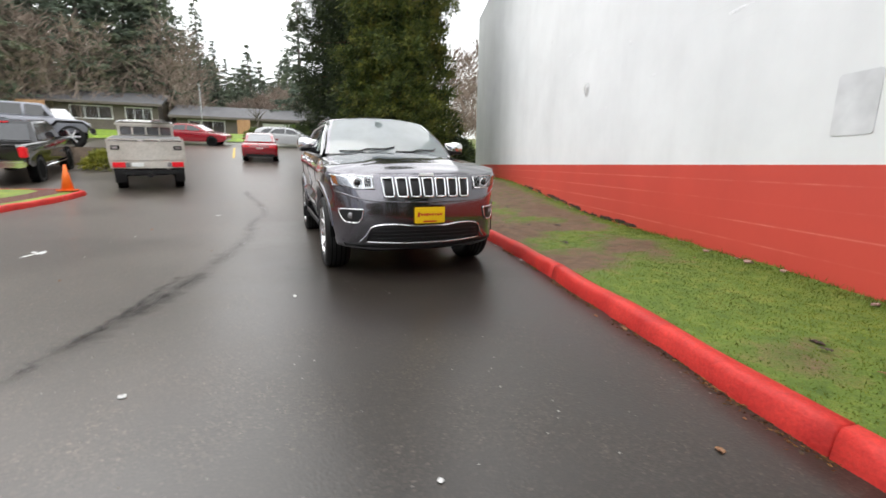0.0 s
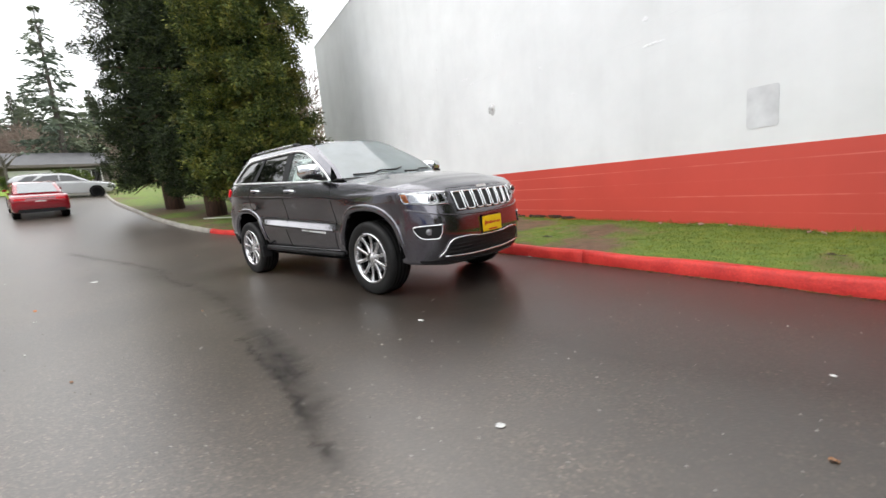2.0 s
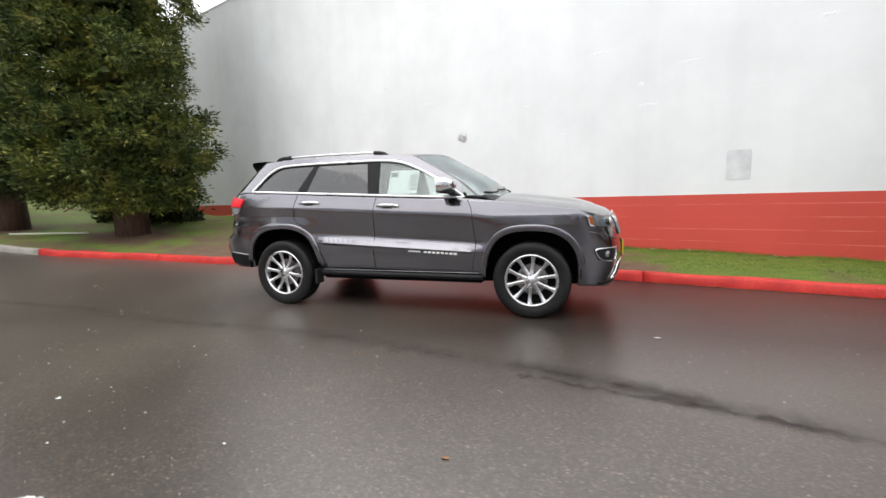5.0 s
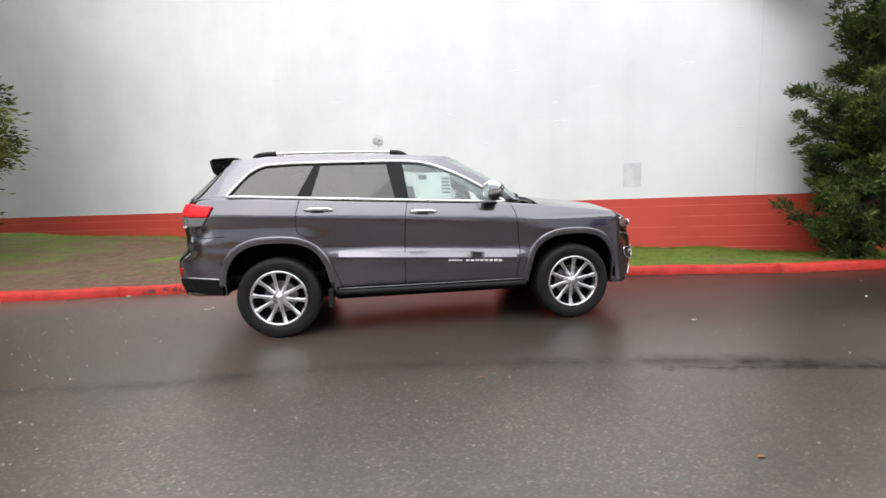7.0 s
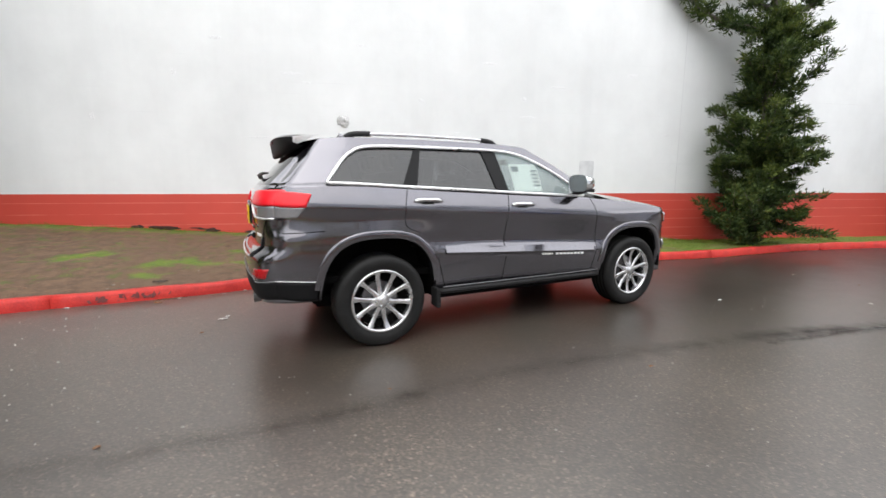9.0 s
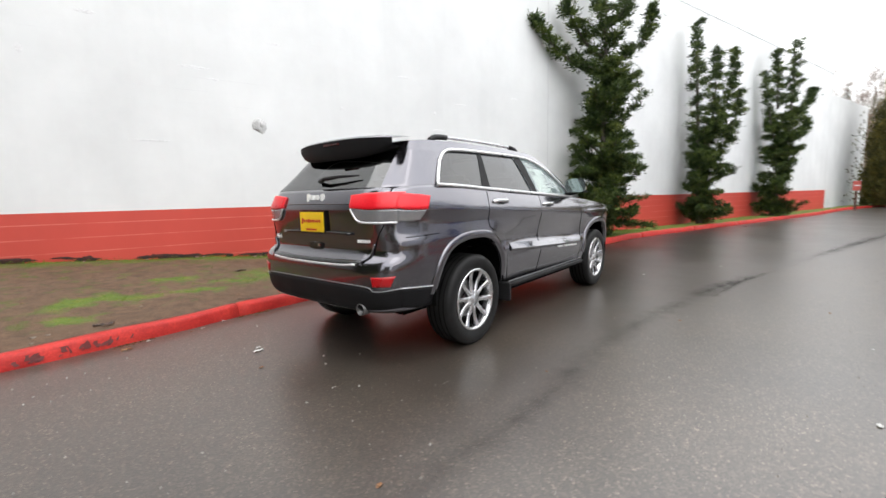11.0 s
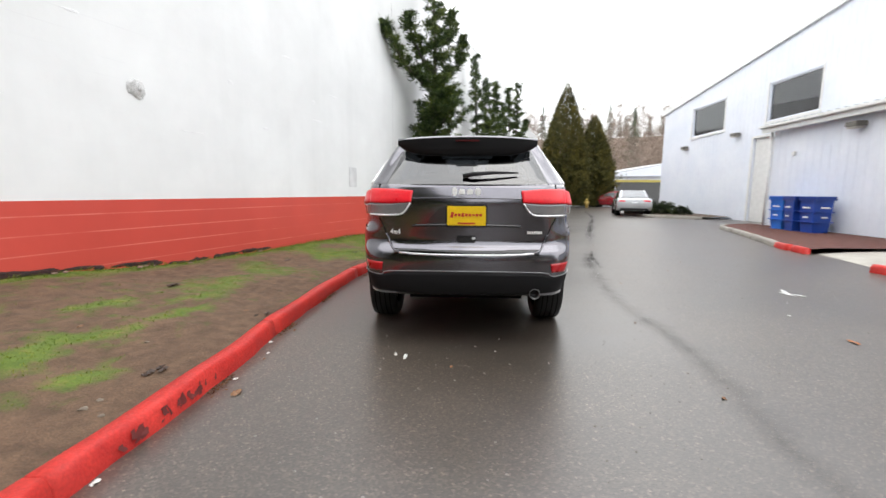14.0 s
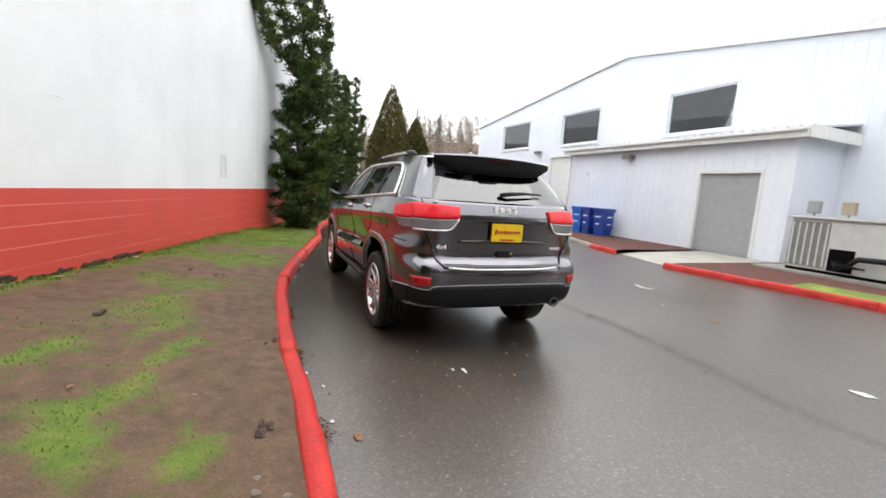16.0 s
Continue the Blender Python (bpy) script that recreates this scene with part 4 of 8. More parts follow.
def wrap(t, z):
    """A point of the body skin."""
    f = min(max((z - ZS[0]) / (ZS[1] - ZS[0]), 0), len(ZS) - 1.001)
    i = int(f)
    k = int(min(t, OUT.shape[1] - 1.001))
    u, v = t - k, f - i
    p = (OUT[i, k] * (1 - u) + OUT[i, k + 1] * u) * (1 - v) + (OUT[i + 1, k] * (1 - u) + OUT[i + 1, k + 1] * u) * v
    return float(p[0]), float(p[1])


NV = 34
body_rows = []
for t in ts:
    rx, ry = wrap(t, 0.72)
    lo, hi = low_edge(rx, ry), top_edge_t(rx)
    body_rows.append([(*wrap(t, lo + (hi - lo) * (v / NV)), lo + (hi - lo) * (v / NV)) for v in range(NV + 1)])


def both(rows):
    """The half skin and its mirror image, joined along the middle."""
    other = [[(x, -y, z) for x, y, z in r] for r in rows]
    return other[::-1] + rows[1:]


body_bm = sheet(both(body_rows))
bmesh.ops.remove_doubles(body_bm, verts=body_bm.verts, dist=1e-4)
bmesh.ops.recalc_face_normals(body_bm, faces=body_bm.faces)
from mathutils.bvhtree import BVHTree
SKIN = BVHTree.FromBMesh(body_bm)
edges = [e for e in body_bm.edges if e.is_boundary]
r = bmesh.ops.extrude_edge_only(body_bm, edges=edges)
for v in r["geom"]:
    if isinstance(v, bmesh.types.BMVert):
        v.co = Vector((v.co.x * 0.992, v.co.y - math.copysign(0.035, v.co.y) if abs(v.co.y) > 0.05 else v.co.y, v.co.z - (0.0 if v.co.z < 1.0 else 0.012)))
part("body_shell", body_bm, PAINT, suv, "granite grey metallic lower body", True)

# hood
hood_rows = []
for t in np.linspace(0, 64, 50):
    rx, ry = wrap(t, 0.72)
    z = top_edge_t(rx)
    x, y = wrap(t, z)
    if x < 0.84:
        break
    crown = 0.075 * min(1.0, y / 0.80) ** 1.5
    row = []
    for k in range(25):
        q = 1 - 2 * k / 24
        yy = y * q
        bulge = 0.016 * soft(abs(yy), -1, 0.52, 0.12) * soft(x, 0.9, 2.25, 0.5)
        row.append((x + 0.10 * (1 - q * q) * soft(x, 0.5, 1.25, 0.3), yy, z + crown * (1 - abs(q) ** 2.6) + bulge))
    hood_rows.append(row)
hood_bm = sheet(hood_rows)
part("hood", hood_bm, PAINT, suv, "granite grey bonnet with a broad raised centre", True)

# cabin: one rail line from the cowl over the roof to the tailgate
rail_xz = [(-2.20, 1.33), (-2.11, 1.50), (-2.02, 1.64), (-1.92, 1.70), (-1.60, 1.722), (-1.15, 1.730), (-0.35, 1.730), (0.04, 1.714), (0.15, 1.692), (0.27, 1.630), (0.49, 1.512), (0.70, 1.39), (0.88, 1.24)]
dlo_xz = [(-1.865, 1.349), (-1.79, 1.445), (-1.685, 1.560), (-1.56, 1.630), (-1.38, 1.648), (-1.05, 1.654), (-0.30, 1.655), (0.0, 1.626), (0.22, 1.548), (0.43, 1.443), (0.61, 1.335), (0.77, 1.222)]


def cabin_y(x, z):
    """Half width of the glasshouse at x, z."""
    zb = top_edge_t(x)
    y0 = WD(zb + tilt(x)) - 0.004
    if x < -1.6:
        y0 -= 0.06 * min(1, (-1.6 - x) / 0.7) ** 2
    y0 -= 0.05 * min(1, max(0, (x - 0.35) / 0.5)) ** 1.5
    k = 0.50 + 0.14 * min(1, max(0, (-1.3 - x) / 0.8))
    return y0 - k * max(0, z - zb) - 0.10 * max(0, z - zb - 0.28)


def flank(x, z, side, out=0.0):
    return (x, side * (cabin_y(x, z) + out), z + out * 0.3)


rail = catmull(rail_xz, 6)
dlo = catmull(dlo_xz, 6)
belt_z = lambda x: top_edge_t(x) + 0.004
dlo_x = np.array([p[0] for p in dlo])
dlo_z = np.array([p[1] for p in dlo])
dlo_top = lambda x: float(np.interp(x, dlo_x, dlo_z))
for s in (-1, 1):
    rows = [[flank(a[0] * (1 - k / 4) + b[0] * k / 4, a[1] * (1 - k / 4) + b[1] * k / 4, s) for k in range(5)] for a, b in zip(rail, dlo)]
    part("roof_pillar_frame", sheet(rows[29:]), PAINT, suv, "body-coloured pillars and roof edge", True)


def pane(xb0, xb1, xt0, xt1, side, out=0.0, n=14, m=8):
    rows = []
    for i in range(n + 1):
        u = i / n
        xb, xt = xb0 + (xb1 - xb0) * u, xt0 + (xt1 - xt0) * u
        zt = dlo_top(xt)
        r = []
        for k in range(m + 1):
            v = k / m
            x = xb + (xt - xb) * v
            z = belt_z(xb) + (zt - belt_z(xb)) * v
            r.append(flank(x, z, side, out))
        rows.append(r)
    return sheet(rows)


for s in (-1, 1):
    part("front_door_window", pane(-0.20, 0.765, -0.25, 0.72, s, -0.006), GLASS_CLEAR, suv, "clear door glass", True)
    part("rear_door_window", pane(-1.13, -0.31, -1.03, -0.39, s, -0.006), GLASS_DARK, suv, "dark privacy glass", True)
    part("quarter_window", pane(-1.865, -1.24, -1.80, -1.07, s, -0.006), GLASS_DARK, suv, "dark privacy glass", True)
    part("b_pillar", pane(-0.32, -0.19, -0.40, -0.24, s, 0.002, 4), BLACK_TRIM, suv, "gloss black door pillar", True)
    part("c_pillar", pane(-1.25, -1.12, -1.08, -1.02, s, -0.003, 4), BLACK_TRIM, suv, "gloss black division bar", True)
    loop = [flank(x, z + 0.003, s, 0.010) for x, z in dlo] + [flank(x, belt_z(x) - 0.002, s, 0.011) for x in np.linspace(0.75, -1.85, 40)]
    part("window_surround", tube(loop, 0.0135, 8, 1.0, True), BRIGHT, suv, "bright chrome window surround", True)

# screen, roof and tailgate glass, row by row along the rails


def span(i, a=-1.0, b=1.0, n=22, out=0.0):
    x, z = rail[i]
    y = cabin_y(x, z)
    u = i / 66 if i <= 42 else 42 / 66 + (i - 42) / 30 * 24 / 66
    bow = 0.19 * min(1, max(0, (u - 0.45) / 0.27)) + 0.06 * max(0, (u - 0.72) / 0.28) if u > 0.45 else -0.13 * max(0, (0.34 - u) / 0.34) ** 1.9
    crown = 0.045 * (1 - max(0, (u - 0.72) / 0.28)) * min(1, u / 0.25 + 0.1)
    r = []
    for k in range(n + 1):
        q = a + (b - a) * k / n
        e = 1 - q * q
        r.append((x + bow * e + (out if u > 0.7 else -out if u < 0.3 else 0), y * q, z + crown * e + out * 0.6))
    return r


N_R = len(rail)
i_front = 48

# rear of the glasshouse: one skin round the tail from the quarter window to the tailgate glass
roof_z = tone([-2.2, -2.0, -1.92, -1.6, -1.15, -0.35], [1.660, 1.680, 1.698, 1.722, 1.730, 1.730])
TAIL = tone([0.0, 0.22, 0.45, 0.84, 1.0], [0.0, 0.07, 0.14, 0.262, 0.315])
tail_0 = XR(1.335)


def up_line(v):
    """Half outline of the glasshouse at the share v of its height, from the doors to the tail's middle."""
    d = TAIL(min(max(v, 0.0), 1.0))
    up = lambda x: top_edge_t(x) + (roof_z(x) - top_edge_t(x)) * v
    c = lambda x: cabin_y(x, up(x))
    r = tail_0 + d
    pts = [(x, c(x)) for x in (-0.3, -0.5, -0.9, -1.25, -1.6)]
    pts += [(-1.9 + 0.35 * d, c(-1.9 + 0.35 * d) - 0.008), (-2.12 + 0.75 * d, c(-2.1 + 0.75 * d) - 0.032), (r + 0.10, c(-2.2 + d) - 0.112), (r + 0.03, 0.62 - 0.13 * v), (r + 0.006, 0.35 - 0.07 * v), (r, 0)]
    P = np.array(catmull(pts, 14))
    return np.column_stack([P, [up(x) for x, y in P]])


def between(P, i, j, n):
    """Points evenly along the line P from the place i to the place j."""
    L = np.concatenate([[0], np.cumsum(np.linalg.norm(np.diff(P, axis=0), axis=1))])
    a, b = np.interp([i, j], np.arange(len(P)), L)
    return [tuple(np.interp(q, L, P[:, k]) for k in range(3)) for q in np.linspace(a, b, n + 1)]


glass_edge = lambda v: 0.668 - 0.125 * v
rim_pts = [(-1.86, -0.03)] + [(x, (z - top_edge_t(x)) / (roof_z(x) - top_edge_t(x))) for x, z in dlo[:31]] + [(-1.09, 0.88), (-1.12, 0.94), (-1.15, 1.0)]
pillar_rows = []
for x, v in rim_pts:
    P = up_line(v)
    k = np.arange(len(P))
    i = float(np.interp(-x, -P[:, 0], k))
    j = float(np.interp(-glass_edge(v), -P[:, 1][P[:, 0] < -1.5], k[P[:, 0] < -1.5]))
    pillar_rows.append(between(P, i, j, 26))
glass_rows = []
for v in np.linspace(-0.02, 1.0, 12):
    P = up_line(v)
    k = np.arange(len(P))
    j = float(np.interp(-glass_edge(v), -P[:, 1][P[:, 0] < -1.5], k[P[:, 0] < -1.5]))
    half = between(P, j, len(P) - 1, 10)
    glass_rows.append(half + [(x, -y, z) for x, y, z in half[-2::-1]])
for s in (-1, 1):
    part("rear_pillar", sheet([[(x, s * y, z) for x, y, z in r] for r in pillar_rows]), PAINT, suv, "body-coloured rear pillar", True)
part("tailgate_window", sheet(glass_rows), GLASS_TAIL, suv, "dark tailgate glass", True)
roof_rows = []
for x, y, z in between(up_line(1.0), 0, len(up_line(1.0)) - 1, 60)[::-1]:
    if x > -1.15 or y < 0.02:
        continue
    crown = 0.045 * min(1, max(0.12, (x + 2.0) / 0.40))
    roof_rows.append([(x, y * q, z + crown * (1 - q * q)) for q in np.linspace(-1, 1, 23)])
part("roof_skin", sheet(roof_rows + [span(i) for i in range(30, i_front + 1)]), PAINT, suv, "granite grey roof", True)
part("windscreen", sheet([span(i, -0.95, 0.95) for i in range(i_front, N_R)]), GLASS_SCREEN, suv, "sloping clear windscreen", True)
for s in (-1, 1):
    part("a_pillar", sheet([span(i, 0.95 * s, 1.0 * s, 3) for i in range(i_front, N_R)]), PAINT, suv, "", True)
part("windscreen_band", sheet([span(i, -0.95, 0.95, 22, 0.003) for i in range(i_front, i_front + 2)]), GLOSS_BLACK, suv, "black printed band", True)
part("cowl", sheet([[(0.93 + 0.25 * (1 - q * q) + d, 0.80 * q, 1.222 + 0.028 * (1 - q * q) - h) for q in np.linspace(-1, 1, 21)] for d, h in ((-0.08, 0.01), (0.05, 0.0), (0.12, 0.03))]), PLASTIC, suv, "black scuttle panel", True)
for q0, q1 in ((-0.80, -0.02), (0.02, 0.78)):
    pts = []
    for k in range(7):
        row = span(N_R - 2 - k // 3, -0.95, 0.95, 40, 0.012)
        pts.append(row[int(round(((q0 + (q1 - q0) * k / 6) / 0.95 + 1) * 20))])
    part("wiper", tube(pts, 0.009, 6), PLASTIC, suv, "black wiper arm", True)

# floor, wheel housings and cabin tub
part("underbody", boxm(-1.95, 2.10, -0.55, 0.55, 0.29, 0.42, 0.03), DARK, suv)
part("sill_pan", boxm(-0.95, 0.96, -0.86, 0.86, 0.33, 0.42, 0.02), DARK, suv)
for xc, half, high in ((1.4575, 0.475, 0.520), (-1.4575, 0.50, 0.548)):
    for s in (-1, 1):
        prof = [(xc + half * c, 0.385 + high * (1 - abs(c) ** 2.7) ** (1 / 2.7)) for c in np.cos(np.linspace(0, math.pi, 25))]
        prof = [(prof[0][0], 0.40)] + [q for q in prof if q[1] > 0.41] + [(prof[-1][0], 0.43 if xc < 0 else 0.40)]
        rows = [[(x, s * y, z) for x, z in prof] for y in (0.90, 0.75, 0.55)]
        bm = sheet(rows)
        bm.faces.new([bm.verts.new((x, s * 0.55, z)) for x, z in prof])
        part("wheel_housing", bm, DARK, suv)
        edge = [(x, z) for x, z in prof[1:-1] if z > 0.44]
        lip = []
        for k, (x, z) in enumerate(edge):
            cx, cz = xc, 0.45
            d = Vector((x - cx, 0, z - cz)).normalized()
            p = SKIN.ray_cast(Vector((x + d.x * 0.03, s * 1.4, z + d.z * 0.03)), Vector((0, -s, 0)))[0]
            y = abs(p.y) if p else 0.92
            lip.append([Vector((x - d.x * 0.028, s * (y - 0.04), z - d.z * 0.028)), Vector((x - d.x * 0.024, s * (y + 0.010), z - d.z * 0.024)), Vector((x - d.x * 0.010, s * (y + 0.016), z - d.z * 0.010)), Vector((x + d.x * 0.030, s * (y + 0.015), z + d.z * 0.030)), Vector((x + d.x * 0.040, s * (y + 0.011), z + d.z * 0.040)), Vector((x + d.x * 0.045, s * (y - 0.012), z + d.z * 0.045))])
        part("wheel_arch_flare", sheet(lip), PAINT, suv, "body-coloured wheel arch lip", True)
for s in (-1, 1):
    part("sill_trim", tube([(x, s * 0.905, 0.405 - 0.004 * math.sin(x)) for x in np.linspace(-0.93, 0.96, 12)], 0.022, 8, 1.2), PLASTIC, suv, "black sill trim", True)
    part("sill_moulding", tube([(x, s * 0.921, 0.447) for x in np.linspace(-0.90, 0.93, 12)], 0.005, 6), plain("dull_moulding", (0.22, 0.22, 0.23), 0.3, 0.6), suv, "thin dull sill moulding", True)
    part("mud_flap", boxm(-0.99, -0.95, s * 0.88 - 0.10, s * 0.88 + 0.03, 0.28, 0.45, 0.008), PLASTIC, suv)


# panels that follow the skin
def on_skin(pts, axis, out, tree=SKIN):
    """Points given in side view (x, z) or end view (y, z), laid on the body and lifted off it by out."""
    res = []
    for a, z in pts:
        if axis == "right" or axis == "left":
            s = -1 if axis == "right" else 1
            o, d = Vector((a, s * 2.0, z)), Vector((0, -s, 0))
        else:
            s = 1 if axis == "front" else -1
            o, d = Vector((s * 3.2, a, z)), Vector((-s, 0, 0))
        p, nrm, _, _ = tree.ray_cast(o, d)
        if p is None:
            p, nrm = res[-1] if res and isinstance(res[-1], tuple) else (o + d * (1.1 if axis in ("right", "left") else 0.9), -d), -d
            p = p[0] if isinstance(p, tuple) else p
        if nrm.dot(d) > 0:
            nrm = -nrm
        res.append(p + nrm * out)
    return res


def inlay(top, bottom, axis, out=0.006, n=16, m=6, depth=0.03):
    """A panel between a top and a bottom line, with a rim that sinks into the body."""
    def even(line, k):
        P = np.array(line, float)
        L = np.concatenate([[0], np.cumsum(np.linalg.norm(np.diff(P, axis=0), axis=1))])
        return [tuple(np.interp(q * L[-1], L, P[:, c]) for c in (0, 1)) for q in np.linspace(0, 1, k)]
    T, B = even(top, n + 1), even(bottom, n + 1)
    rows = [on_skin([(t[0] + (b[0] - t[0]) * k / m, t[1] + (b[1] - t[1]) * k / m) for k in range(m + 1)], axis, out) for t, b in zip(T, B)]
    bm = sheet(rows)
    es = [e for e in bm.edges if e.is_boundary]
    r = bmesh.ops.extrude_edge_only(bm, edges=es)
    d = {"right": Vector((0, 1, 0)), "left": Vector((0, -1, 0)), "front": Vector((-1, 0, 0)), "rear": Vector((1, 0, 0))}[axis]
    bmesh.ops.translate(bm, vec=d * depth, verts=[v for v in r["geom"] if isinstance(v, bmesh.types.BMVert)])
    return bm


def line_on(pts, axis, out, r, k=5, flat=1.0, closed=False, smooth_line=True):
    P = [tuple(p) for p in (catmull(pts, k, closed) if smooth_line else pts)]
    return tube(on_skin(P, axis, out), r, 6, flat, closed)


# front: seven-slot grille
SLOT_IN = plain("black_grille_mesh", (0.006, 0.006, 0.007), 0.5)
for i in range(7):
    y0 = -0.44 + i * 0.1275
    a, b = y0, y0 + 0.115
    lean = 0.004 * (i - 3)
    rim = [(a + 0.008 + lean, 0.975), (a + 0.02, 0.985), (b - 0.02, 0.985), (b - 0.008 + lean, 0.975), (b - 0.012, 0.83), (b - 0.025, 0.815), (a + 0.025, 0.815), (a + 0.012, 0.83)]
    g = part("grille_slot", line_on(rim, "front", 0.012, 0.0105, 3, 1.0, True), CHROME, suv, "chrome slot frame", True)
    part("slot_insert", inlay([(a + 0.018, 0.975), (b - 0.018, 0.975)], [(a + 0.022, 0.825), (b - 0.022, 0.825)], "front", 0.004, 6, 6, 0.01), SLOT_IN, g, "black mesh insert", True)
part("badge", boxm(2.247, 2.259, -0.075, 0.075, 1.012, 1.040, 0.004), BADGE, suv, "small chrome bonnet badge")

for s in (-1, 1):
    ax = "front"
    lamp = part("headlight", inlay([(s * 0.525, 1.000), (s * 0.70, 1.008), (s * 0.885, 1.018)], [(s * 0.515, 0.890), (s * 0.68, 0.893), (s * 0.86, 0.925)], ax, 0.001, 22, 8, 0.02), LAMP_BOWL, suv, "clear headlight with silver surround", True)
    part("lens", inlay([(s * 0.520, 1.003), (s * 0.70, 1.011), (s * 0.888, 1.021)], [(s * 0.510, 0.886), (s * 0.68, 0.889), (s * 0.864, 0.921)], ax, 0.012, 22, 8, 0.012), LENS, lamp, "clear lens", True)
    part("bezel", line_on([(s * 0.520, 1.000), (s * 0.70, 1.008), (s * 0.885, 1.018), (s * 0.862, 0.925), (s * 0.68, 0.892), (s * 0.512, 0.888)], ax, 0.012, 0.0065, 1, 1.0, True, True), CHROME, lamp, "chrome lower edge", True)
    c = on_skin([(s * 0.66, 0.948)], ax, 0.004)[0]
    bm = bmesh.new()
    bmesh.ops.create_uvsphere(bm, u_segments=18, v_segments=10, radius=0.032, matrix=Matrix.Translation(c))
    part("projector", bm, GLOSS_BLACK, lamp, "dark projector lens", True)
    part("projector_ring", tube([c + Vector((0.020, math.cos(a) * 0.040, math.sin(a) * 0.040)) for a in np.linspace(0, 2 * math.pi, 24, endpoint=False)], 0.006, 6, 1, True), CHROME, lamp, "", True)
    part("marker", inlay([(s * 0.845, 1.006), (s * 0.878, 1.010)], [(s * 0.828, 0.930), (s * 0.855, 0.932)], ax, 0.006, 8, 5, 0.006), AMBER, lamp, "amber side marker", True)
    part("high_beam", inlay([(s * 0.54, 0.985), (s * 0.60, 0.99)], [(s * 0.54, 0.91), (s * 0.60, 0.91)], ax, 0.005, 6, 5, 0.005), GLOSS_BLACK, lamp, "", True)
    fog = part("fog_light_recess", inlay([(s * 0.62, 0.695), (s * 0.72, 0.705), (s * 0.83, 0.700)], [(s * 0.64, 0.585), (s * 0.72, 0.575), (s * 0.80, 0.585)], ax, 0.003, 12, 6, 0.01), PLASTIC, suv, "black fog lamp recess", True)
    part("fog_bezel", line_on([(s * 0.625, 0.690), (s * 0.655, 0.585), (s * 0.72, 0.572), (s * 0.785, 0.590), (s * 0.82, 0.675), (s * 0.79, 0.697), (s * 0.66, 0.697)], ax, 0.010, 0.0075, 5, 1.0, True), CHROME, fog, "chrome fog lamp bezel", True)
    c = on_skin([(s * 0.735, 0.64)], ax, 0.0)[0]
    q = Vector((0.93, s * 0.35, 0))
    part("fog_lamp", cyl(bmesh.new(), c - q * 0.02, c + q * 0.012, 0.034, 0.030, 20), LAMP_CLEAR, fog, "round fog lamp", True)
intake_top = [(-0.56, 0.515), (-0.44, 0.545), (-0.28, 0.545), (-0.2, 0.53), (0, 0.528), (0.2, 0.53), (0.28, 0.545), (0.44, 0.545), (0.56, 0.515)]
intake_bot = [(-0.60, 0.395), (-0.3, 0.378), (0, 0.374), (0.3, 0.378), (0.60, 0.395)]
part("lower_intake", inlay(intake_top, intake_bot, "front", 0.004, 30, 6, 0.01), SLOT_IN, suv, "black lower intake", True)
for zz in (0.42, 0.455, 0.49):
    part("intake_bar", line_on([(-0.55, zz), (-0.2, zz), (0.2, zz), (0.55, zz)], "front", 0.008, 0.006), PLASTIC, suv, "", True)
part("intake_trim", line_on([(-0.66, 0.385), (-0.60, 0.45), (-0.55, 0.53), (-0.44, 0.555), (-0.28, 0.553), (-0.18, 0.54), (0.18, 0.54), (0.28, 0.553), (0.44, 0.555), (0.55, 0.53), (0.60, 0.45), (0.66, 0.385)], "front", 0.012, 0.009, 4), CHROME, suv, "satin chrome intake outline", True)
part("intake_lower_trim", line_on([(-0.60, 0.39), (-0.3, 0.372), (0, 0.368), (0.3, 0.372), (0.60, 0.39)], "front", 0.014, 0.009, 5), CHROME, suv, "satin chrome lower strip", True)
part("front_valance", inlay([(-0.80, 0.37), (0, 0.345), (0.80, 0.37)], [(-0.78, 0.34), (0, 0.295), (0.78, 0.34)], "front", 0.004, 24, 3, 0.01), PLASTIC, suv, "black lower valance", True)
part("bumper_crease", line_on([(-0.86, 0.865), (-0.6, 0.79), (-0.3, 0.768), (0, 0.765), (0.3, 0.768), (0.6, 0.79), (0.86, 0.865)], "front", -0.001, 0.008, 5), PAINT, suv, "", True)


def dealer_plate(x, z, sgn, parent):
    p = part("dealer_plate", boxm(x - 0.006, x + 0.006, -0.155, 0.155, z - 0.078, z + 0.078, 0.004), PLATE_YELLOW, parent, "yellow dealer plate with red script")
    rr = random.Random(4)
    y = -0.115
    for i in range(9):
        h = (0.045, 0.022, 0.022, 0.03, 0.022, 0.022, 0.015, 0.022, 0.022)[i]
        w = 0.021
        m = Matrix.Translation((x + sgn * 0.0075, y * sgn, z + 0.008)) @ Matrix.Rotation(-sgn * 0.22, 4, "X")
        part("script_bar", boxm(-0.001, 0.001, -w / 2, w / 2, -h / 2, h / 2, 0.0, m), INK_RED, p)
        y += 0.0285
    part("plate_slogan", boxm(x + sgn * 0.0065 - 0.001, x + sgn * 0.0065 + 0.001, -0.07, 0.07, z - 0.066, z - 0.052), INK_RED, p)
    return p


part("plate_bracket", boxm(2.335, 2.352, -0.145, 0.145, 0.545, 0.735, 0.006), GLOSS_BLACK, suv)
dealer_plate(2.362, 0.640, 1, suv)

